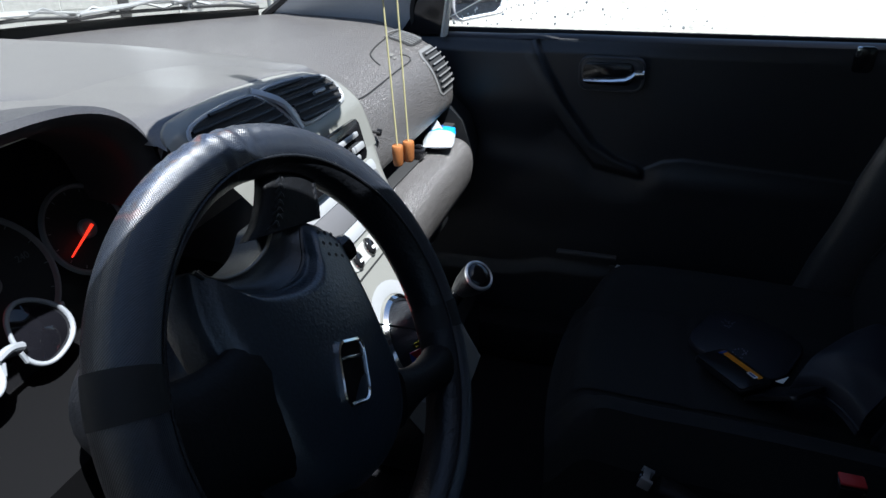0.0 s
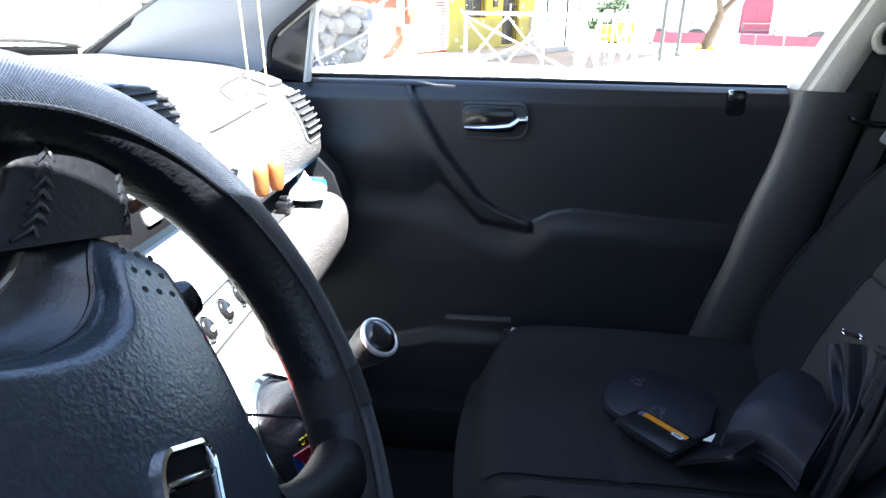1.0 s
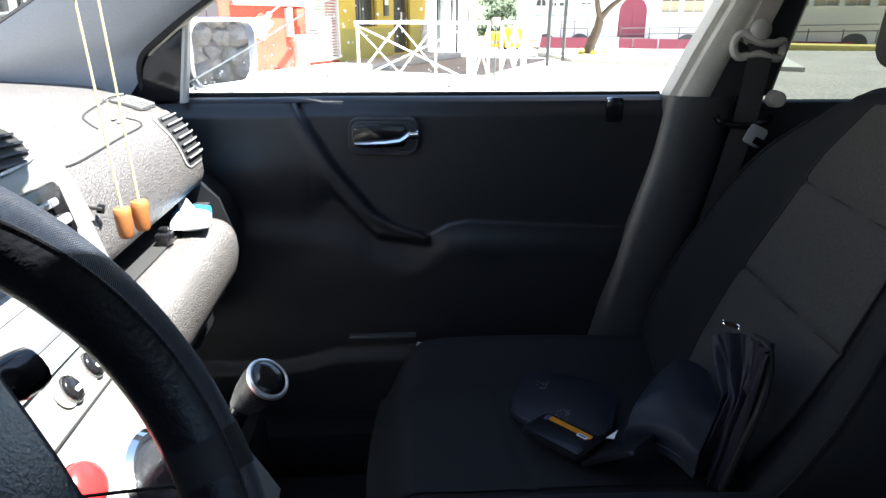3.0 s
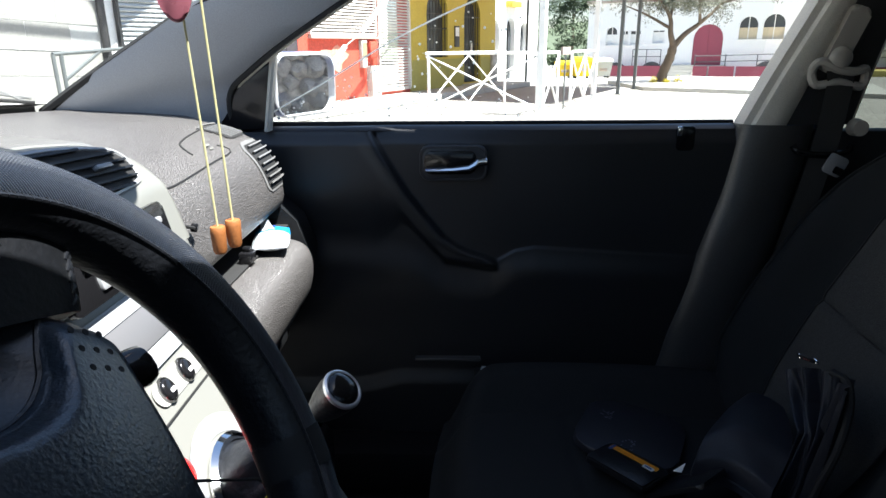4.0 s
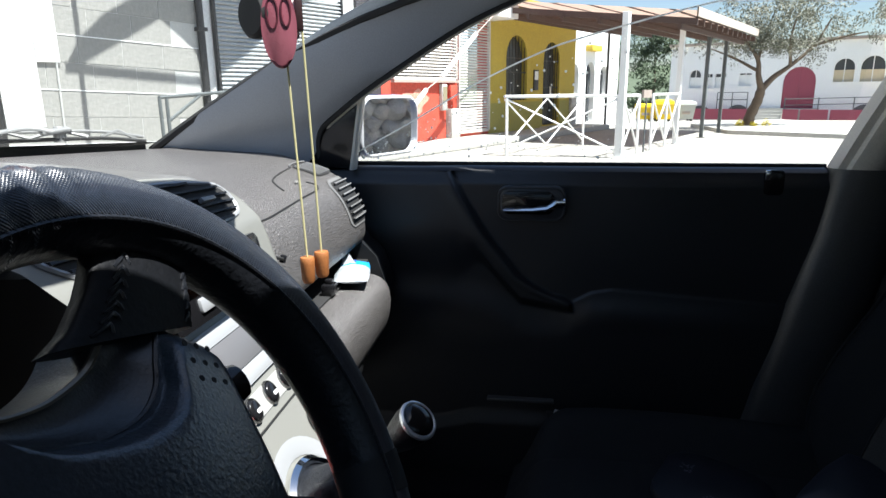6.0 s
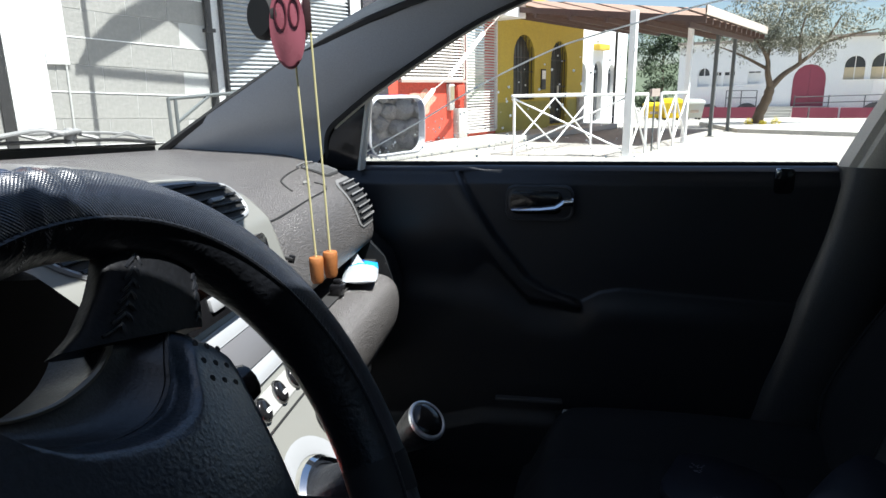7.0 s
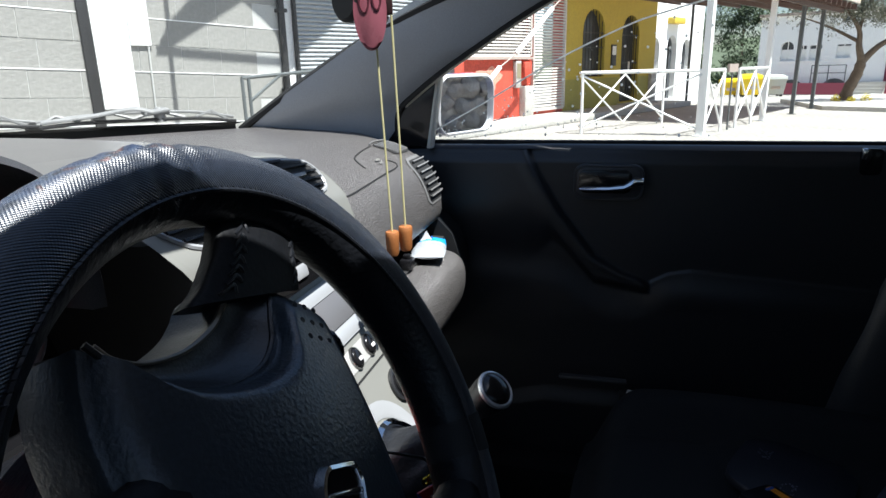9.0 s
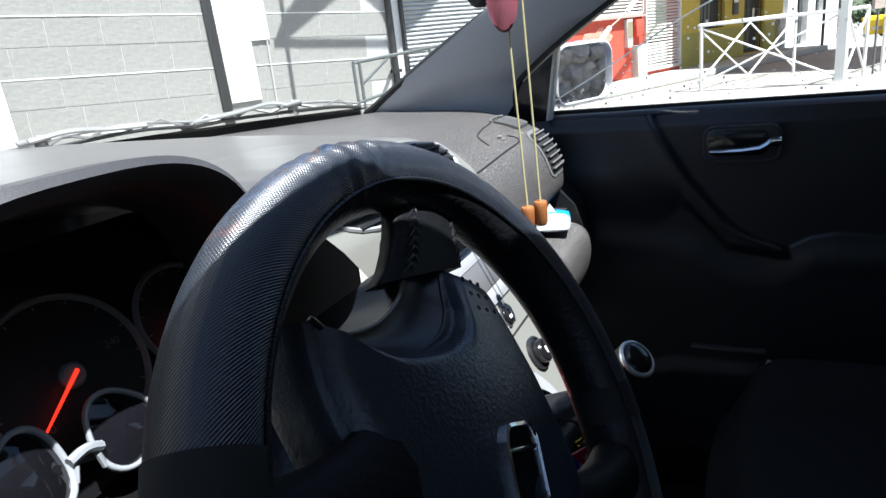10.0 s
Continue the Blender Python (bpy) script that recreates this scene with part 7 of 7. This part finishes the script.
UU = [0.5 - 0.5 * math.cos(math.pi * k / 14) for k in range(15)]
up_spoke = part("spoke", loft([[spoke_pt(k / 20, u) for u in UU] + [spoke_pt(k / 20, u, 0.020) for u in UU[-2:0:-1]] for k in range(21)], closed=True, caps=True), M_SPOKE, sw, "leather-bound spoke with cross lacing", angle=60)
for u0_, wd_ in ((0.24, 0.07), (0.93, 0.035)):
    b = bmesh.new()
    for k in range(9):
        f = 0.06 + 0.10 * k
        for e in (-1, 1):
            tube([spoke_pt(f, u0_ + e * wd_, 0.0004), spoke_pt(f + 0.05, u0_ + e * wd_ * 0.4, -0.0006), spoke_pt(min(1.0, f + 0.09), u0_, 0.0)], 0.0009, 5, b)
    part("lacing", b, M_LEATHER, up_spoke, "braided leather lacing")
spoke(-0.050, 0.020, -0.006, 0.040, -76, 0.036, "broad leather-bound spoke", False)
spoke(0.045, -0.06, -0.010, 0.013, 128, 0.016, "lower leather-bound spoke", False)
spoke(-0.045, -0.06, -0.010, 0.013, -128, 0.016, "lower leather-bound spoke", False)

# ---- loose things ----
M_CORK = mat("cork", (0.27, 0.095, 0.022), 0.7, grain=0.12, gscale=500, bump=0.25, vary=0.10, vscale=120)
M_CORD = mat("pale_cord", (0.50, 0.46, 0.24), 0.6)
for c, up_ in ((Vector((-0.012, -0.0815, 1.0125)), Vector((-0.03, -0.076, 1.345))), (Vector((-0.006, -0.0925, 1.0165)), Vector((-0.026, -0.09, 1.375)))):
    ck = thing("cork_pendant", "small orange-brown cork hanging on a pale cord", "pendant", group="hanging corks")
    part("cork", lathe([(0.0, -0.0125), (0.0045, -0.012), (0.0058, -0.009), (0.0064, 0.006), (0.0064, 0.0105), (0.0058, 0.0115), (0.0, 0.0118)], 20, Matrix.Translation(c)), M_CORK, ck)
    part("cord", tube([c + Vector((0, 0, 0.011)), c.lerp(up_, 0.5) + Vector((0.001, 0, 0)), up_], 0.0009, 6), M_CORD, ck, "pale yellow cord")
rv = thing("rear_view_mirror", "black rear-view mirror on the windscreen holding the cords", "mirror")
RV = axes((-0.120, -0.076, 1.338), (1, -0.10, 0), (0, 0.25, 0.97))
part("housing", slab(rounded(0.28, 0.074, 0.028), 0.030, RV @ Matrix.Translation((0, 0, -0.030)), 0.008, seg=3), M_PLASTIC, rv)
part("glass", slab(rounded(0.246, 0.058, 0.022), 0.002, RV @ Matrix.Translation((0, 0, 0.0005))), M_MIRROR, rv, "clear mirror glass")
part("stem", tube([(-0.085, -0.048, 1.35), (-0.07, -0.02, 1.368), (-0.06, 0.0, 1.384)], 0.008, 8), M_BLACK, rv)
# maroon ornament on a clip by the windscreen
orn = thing("hanging_ornament", "maroon oval ornament on a black and white clip", "ornament")
OM = axes((-0.030, -0.078, 1.214), (0.35, -0.93, 0.0), (0, 0, 1))
ov = [(0.0135 * math.cos(a), 0.031 * math.sin(a)) for a in [2 * math.pi * k / 36 for k in range(36)]]
M_MAROON = mat("maroon_plastic", (0.23, 0.070, 0.090), 0.28, vary=0.25, vscale=60)
part("disc", slab(ov, 0.007, OM, 0.0025, seg=3), M_MAROON, orn)
for x, y, a, b in ((-0.0048, 0.010, 0.0042, 0.0115), (0.0055, 0.011, 0.0036, 0.0105)):
    part("hollow", tube([OM @ Vector((x + a * math.cos(t), y + b * math.sin(t), 0.0072)) for t in [2 * math.pi * k / 20 for k in range(20)]], 0.0009, 5, loop=True), mat("dark_maroon", (0.07, 0.012, 0.02), 0.4), orn)
part("clip_plate", slab(rounded(0.030, 0.034, 0.004), 0.007, OM @ Matrix.Translation((0.0, 0.008, -0.010)), 0.001), M_LAMP, orn, "white clip plate")
part("side_block", box((0.0125, -0.003, -0.006), (0.0185, 0.024, 0.006), 0.0015, m=OM), mat("brown_block", (0.03, 0.012, 0.012), 0.4), orn)
part("suction_disc", lathe([(0.0, 0.009), (0.015, 0.009), (0.018, 0.006), (0.018, -0.002), (0.012, -0.009), (0.0, -0.010)], 30, OM @ Matrix.Translation((-0.015, 0.010, -0.010)) @ pose(0, 0, 0, 0, -50, 0)), M_RUBBER, orn, "black suction disc")
part("hanger", tube([OM @ Vector((0, 0.03, 0.003)), (-0.028, -0.082, 1.375)], 0.001, 5), M_RUBBER, orn)
# stick with a cube head clipped to the fascia
stc = thing("antenna_stick", "short black stick with a cube head on the dashboard pod", "aerial")
part("stick", tube([(0.176, 0.042, 0.972), (0.190, 0.036, 0.966), (0.199, 0.033, 0.962)], 0.0022, 6), M_RUBBER, stc)
part("head", box((-0.005, -0.004, -0.005), (0.005, 0.004, 0.005), 0.0012, m=Matrix.Translation((0.203, 0.0345, 0.9615)) @ pose(0, 0, 0, 15, 8, 20)), M_BLACK, stc)
# tissue packet in the tray
pk = thing("tissue_packet", "crumpled white and blue tissue packet lying in the tray", "tissue packet")
PM = Matrix.Translation((0.478, 0.030, 0.855)) @ pose(0, 0, 0, 0, 0, 14) @ Matrix.Diagonal((1.15, 1.15, 0.9, 1))
rows = []
for i in range(25):
    u = -1 + 2 * i / 24
    row = []
    for j in range(16):
        a = 2 * math.pi * j / 16
        th = 0.011 * (1 - abs(u) ** 4) + 0.001
        row.append(PM @ Vector((0.052 * u, 0.026 * math.cos(a) * (1 - 0.12 * abs(u) ** 3), 0.011 + th * math.sin(a) * abs(math.sin(a)) ** 0.2 + 0.0018 * noise.noise(Vector((u * 5, a * 1.5, 0))))))
    rows.append(row)
M_FILM = mat("white_film", (0.30, 0.32, 0.34), 0.25, grain=0.1, gscale=200, bump=0.6)
M_BLUE = mat("blue_film", (0.03, 0.30, 0.62), 0.25, grain=0.1, gscale=200, bump=0.6, vary=0.25, vscale=40)
part("pack", loft(rows[:15], closed=True, caps=True), M_FILM, pk)
part("blue_end", loft(rows[14:], closed=True, caps=True), M_BLUE, pk, "bright blue printed end")
part("torn_flap", loft([[PM @ Vector((0.012 + 0.01 * i, y + 0.004 * i, 0.021 + z + 0.004 * i)) for i, (y, z) in enumerate(((-0.006, 0), (-0.004, 0.004), (0.0, 0.012), (0.004, 0.022)))], [PM @ Vector((0.014 + 0.01 * i, y + 0.012, 0.021 + z)) for i, (y, z) in enumerate(((0.004, 0), (0.004, 0.006), (0.008, 0.012), (0.006, 0.02)))]]), M_FILM, pk, "crumpled clear flap")
for i, (w_, h_) in enumerate(((0.022, 0.003), (0.016, 0.003))):
    part("print_bar", slab(rounded(w_, h_, 0.001, 2), 0.0006, PM @ Matrix.Translation((0.026, 0.004 - 0.007 * i, 0.0228))), mat("navy_print", (0.02, 0.06, 0.25), 0.4), pk)
# black block added where a dark shadow lies in the tray
mp2 = thing("tray_shade_block", "small black block standing in for the dark shadow in the tray", "clip")
part("block", box((0.372, 0.03, 0.855), (0.397, 0.05, 0.873), 0.003), M_BLACK, mp2)
part("tip", box((0.379, 0.034, 0.873), (0.390, 0.046, 0.880), 0.002), M_BLACK, mp2)
# bag, cap, wallet on the seat
M_NYLON = mat("navy_nylon", (0.012, 0.014, 0.022), 0.55, grain=0.3, gscale=500, bump=0.4, vary=0.3, vscale=20)
bg = thing("cloth_bag", "crumpled dark navy shoulder bag slumped against the backrest", "bag")


def drape(fn, nu, nv):
    return loft([[fn(i / nu, j / nv) for i in range(nu + 1)] for j in range(nv + 1)])


def flap(u, v):
    """u from the front edge to the back, v from the outer side to the inner."""
    a = Vector((0.275, -0.615, 0.572)).lerp(Vector((0.345, -0.665, 0.600)), v).lerp(Vector((0.40, -0.735, 0.603)), sstep(0.5, 1.0, v))
    b = Vector((0.215, -0.705, 0.572)).lerp(Vector((0.30, -0.79, 0.612)), v).lerp(Vector((0.385, -0.80, 0.608)), sstep(0.5, 1.0, v))
    p = a.lerp(b, u) + Vector((0, 0, 0.016 * math.sin(math.pi * u) + 0.014 * math.sin(math.pi * v)))
    p += Vector((0.02 * math.sin(math.pi * u), 0, 0.009 * noise.noise(Vector((u * 2.5, v * 3, 1))) - 0.030 * sstep(0.10, 0.0, v) - 0.03 * sstep(0.08, 0.0, u)))
    return p


part("flap", drape(flap, 36, 36), M_NYLON, bg, "smooth dark fabric flap")
part("flap_hem", tube([flap(k / 24, 0.03) + Vector((-0.001, 0, 0.001)) for k in range(25)], 0.0022, 6), M_NYLON, bg)


def body_(u, v):
    """Bunched cloth hanging from the zip: u across, v down."""
    l = [(0.0, 0.362, -0.785, 0.690), (0.3, 0.335, -0.785, 0.655), (0.55, 0.275, -0.770, 0.640), (0.8, 0.265, -0.750, 0.585), (1.0, 0.262, -0.725, 0.525)]
    r = [(0.0, 0.238, -0.795, 0.742), (0.3, 0.235, -0.795, 0.690), (0.55, 0.225, -0.785, 0.655), (0.8, 0.215, -0.770, 0.590), (1.0, 0.210, -0.755, 0.525)]
    A = Vector([interp(v, [(k[0], k[i]) for k in l]) for i in (1, 2, 3)])
    B = Vector([interp(v, [(k[0], k[i]) for k in r]) for i in (1, 2, 3)])
    p = A.lerp(B, u)
    fold = 0.55 * math.sin(17 * u + 2.2 * v) + 0.45 * math.sin(29 * u - 3 * v + 1) + 0.6 * noise.noise(Vector((u * 3, v * 3, 5)))
    return p + Vector((-0.4, 0.9, 0.15)) * (0.013 * fold + 0.014 * math.sin(math.pi * u)) + Vector((0, 0, 0.012 * math.sin(math.pi * u) * (1 - v)))


part("body", drape(body_, 90, 50), M_NYLON, bg, "bunched dark fabric")
part("zip_edge", tube(smooth_path([(0.262, -0.785, 0.742), (0.240, -0.795, 0.736), (0.222, -0.792, 0.705), (0.208, -0.778, 0.655), (0.207, -0.762, 0.595), (0.205, -0.745, 0.525)], 8), 0.0055, 8), M_RUBBER, bg, "corded zip edge")
part("side_panel", drape(lambda u, v: Vector((0.246 - 0.028 * u - 0.012 * v, -0.790 + 0.006 * u + 0.045 * v + 0.006 * math.sin(9 * u + 3 * v), 0.738 - 0.215 * v)), 12, 30), M_NYLON, bg)
zp = part("zip_pull", box((-0.017, -0.0045, -0.002), (0.017, 0.0045, 0.002), 0.0015, m=axes((0.295, -0.770, 0.744), (-0.95, 0.0, 0.30), (0.2, 0.55, 0.8))), M_RUBBER, bg, "black zip pull with red dots")
for k in (-1, 0, 1):
    part("dot", lathe([(0.0013, 0.0), (0.0, 0.0008)], 8, axes((0.295, -0.770, 0.744), (-0.95, 0.0, 0.30), (0.2, 0.55, 0.8)) @ Matrix.Translation((0.006 * k, 0, 0.002))), mat("dot_red", (0.6, 0.12, 0.12), 0.4), zp)
for s in (-1, 1):
    part("ring", tube([axes((0.295, -0.770, 0.744), (-0.95, 0.0, 0.30), (0.2, 0.55, 0.8)) @ Vector((s * 0.020 + 0.005 * math.cos(t), 0.0045 * math.sin(t), 0)) for t in [2 * math.pi * k / 14 for k in range(14)]], 0.0011, 5, loop=True), M_CHROME, zp)
cp = thing("document_case", "flat dark fabric case with worn pale print on the seat", "case")
CM = Matrix.Translation((0.43, -0.575, 0.522)) @ pose(0, 0, 0, 4, 6, -25)
part("case", slab(rounded(0.20, 0.17, 0.05), 0.012, CM, 0.005), M_NYLON, cp)
q = random.Random(9)
for bx, by in ((0.035, 0.048), (-0.05, -0.005)):
    for k in range(22):
        x, y = bx + q.uniform(-0.018, 0.018), by + q.uniform(-0.010, 0.010)
        part("print_fleck", box((x, y, 0.012), (x + q.uniform(0.001, 0.004), y + q.uniform(0.001, 0.003), 0.0125), m=CM), mat("fleck_grey", (0.16, 0.16, 0.20), 0.6) if k == 0 and bx > 0 else D.materials["fleck_grey"], cp)
wl = thing("wallet", "open black leather wallet holding an orange bank card", "wallet")
W2 = Matrix.Translation((0.320, -0.540, 0.540)) @ pose(0, 0, 0, -6, 0, 222)
part("half", slab(rounded(0.105, 0.075, 0.008), 0.008, W2, 0.003), M_LEATHER, wl)
part("half", slab(rounded(0.100, 0.075, 0.008), 0.007, W2 @ Matrix.Translation((0.075, 0.012, 0.004)) @ pose(0, 0, 0, 0, -38, 0) @ Matrix.Translation((0.02, 0, 0)), 0.003), M_LEATHER, wl)
part("pocket", slab(rounded(0.100, 0.050, 0.005), 0.003, W2 @ Matrix.Translation((0, -0.011, 0.008)), 0.001), M_LEATHER, wl)
cd_ = part("card", slab(rounded(0.084, 0.020, 0.003), 0.001, W2 @ Matrix.Translation((-0.002, 0.018, 0.0095))), mat("card_orange", (0.80, 0.28, 0.02), 0.3, vary=0.35, vscale=60), wl, "orange and yellow bank card")
part("card_patch", slab(rounded(0.018, 0.010, 0.002), 0.0006, W2 @ Matrix.Translation((0.028, 0.014, 0.0106))), M_LAMP, cd_, "white printed patch")
part("card_mark", slab(rounded(0.012, 0.003, 0.001, 2), 0.0006, W2 @ Matrix.Translation((0.028, 0.014, 0.0113))), mat("card_blue", (0.05, 0.10, 0.35), 0.4), cd_)
part("card_edge", slab(rounded(0.005, 0.018, 0.002), 0.0006, W2 @ Matrix.Translation((-0.040, 0.018, 0.0106))), D.materials["card_blue"], cd_)
part("slip", slab([(0, 0), (0.012, 0.004), (0.010, 0.02)], 0.0006, W2 @ Matrix.Translation((0.060, 0.028, 0.018)) @ pose(0, 0, 0, 40, 0, 0)), M_LAMP, wl, "white paper corner")
pp = thing("door_paper", "small white paper corner in the door pocket", "paper")
part("sheet", slab([(0, 0), (0.022, 0.0), (0.018, 0.012), (0.004, 0.014)], 0.001, axes((0.640, -0.322, 0.530), (0, -1, 0), (-0.1, 0, 1))), M_LAMP, pp)
part("folder", box((0.643, -0.40, 0.44), (0.650, -0.31, 0.535), 0.002), M_RUBBER, pp)
# key fob flag on the lever side, buckle, handbrake
kf = thing("flag_keyring", "small flag keyring with a gold chain hanging from the column", "keyring")
FMx = axes((-0.205, -0.174, 0.888), (0.75, -0.62, 0.1), (0, 0.25, 0.97)) @ Matrix.Scale(0.7, 4)
cols_ = ((0.02, 0.08, 0.45), (0.75, 0.75, 0.75))
M_FB, M_FW, M_FR = mat("flag_blue", cols_[0], 0.4), mat("flag_white", cols_[1], 0.4), mat("flag_red", (0.55, 0.02, 0.05), 0.4)
for k in range(5):
    part("stripe", slab([(-0.016 + 0.0064 * k, -0.024), (-0.0096 + 0.0064 * k, -0.024), (-0.0096 + 0.0064 * k, 0.024), (-0.016 + 0.0064 * k, 0.024)], 0.002, FMx), M_FW if k % 2 else M_FB, kf)
part("triangle", slab([(-0.016, 0.024), (0.0, -0.002), (0.016, 0.024)], 0.0025, FMx), M_FR, kf)
part("star", slab([((0.005 if k % 2 == 0 else 0.002) * math.sin(math.pi * k / 5), 0.014 + (0.005 if k % 2 == 0 else 0.002) * math.cos(math.pi * k / 5)) for k in range(10)], 0.003, FMx), M_FW, kf)
gch = bmesh.new()
for k in range(5):
    tube([FMx @ Vector((-0.004 + 0.005 * k + 0.003 * math.cos(t), 0.030 + 0.002 * k + 0.003 * math.sin(t), 0.002 * (k % 2))) for t in [2 * math.pi * i / 10 for i in range(10)]], 0.0009, 5, gch, True)
part("chain", gch, mat("gold", (0.8, 0.5, 0.05), 0.2, metal=1.0), kf, "gold chain links")
part("loop", tube([FMx @ Vector((0.012, 0.034, 0)), (-0.205, -0.165, 0.925), (-0.24, -0.13, 0.95)], 0.001, 5), M_RUBBER, kf)
bk = thing("belt_buckle", "black belt buckle with a red release button", "buckle")
part("body", box((0.075, -0.685, 0.50), (0.105, -0.650, 0.565), 0.006), M_BLACK, bk)
part("button", box((0.079, -0.684, 0.5655), (0.101, -0.652, 0.570), 0.002), mat("buckle_red", (0.45, 0.03, 0.03), 0.4), bk, "red release button")
part("stalk", box((0.08, -0.68, 0.27), (0.10, -0.66, 0.50), 0.004), M_RUBBER, bk)
hbk = thing("handbrake", "black handbrake lever with a silver trimmed grip", "handbrake")
part("lever", tube([(0.03, -0.85, 0.36), (0.06, -0.65, 0.425), (0.088, -0.43, 0.482)], [0.015, 0.016, 0.017], 12), M_LEATHER, hbk)
HBM = Matrix.Translation((0.090, -0.414, 0.487)) @ Vector((0.12, 1, 0.28)).to_track_quat("Z", "Y").to_matrix().to_4x4()
part("button", lathe([(0.010, 0.0), (0.010, 0.010), (0.008, 0.014), (0.0, 0.015)], 18, HBM), M_BLACK, hbk, "black release button")
for sx_ in (-0.011, 0.011):
    part("trim_bar", box((sx_ - 0.0025, -0.008, -0.006), (sx_ + 0.0025, 0.012, 0.012), 0.001, m=HBM), M_SILVER, hbk, "bright silver trim")
part("trim_bar", box((-0.011, 0.008, 0.0), (0.011, 0.012, 0.010), 0.001, m=HBM), M_SILVER, hbk)
part("base", box((-0.05, -0.95, 0.25), (0.06, -0.6, 0.36), 0.02), M_PLASTIC, hbk)
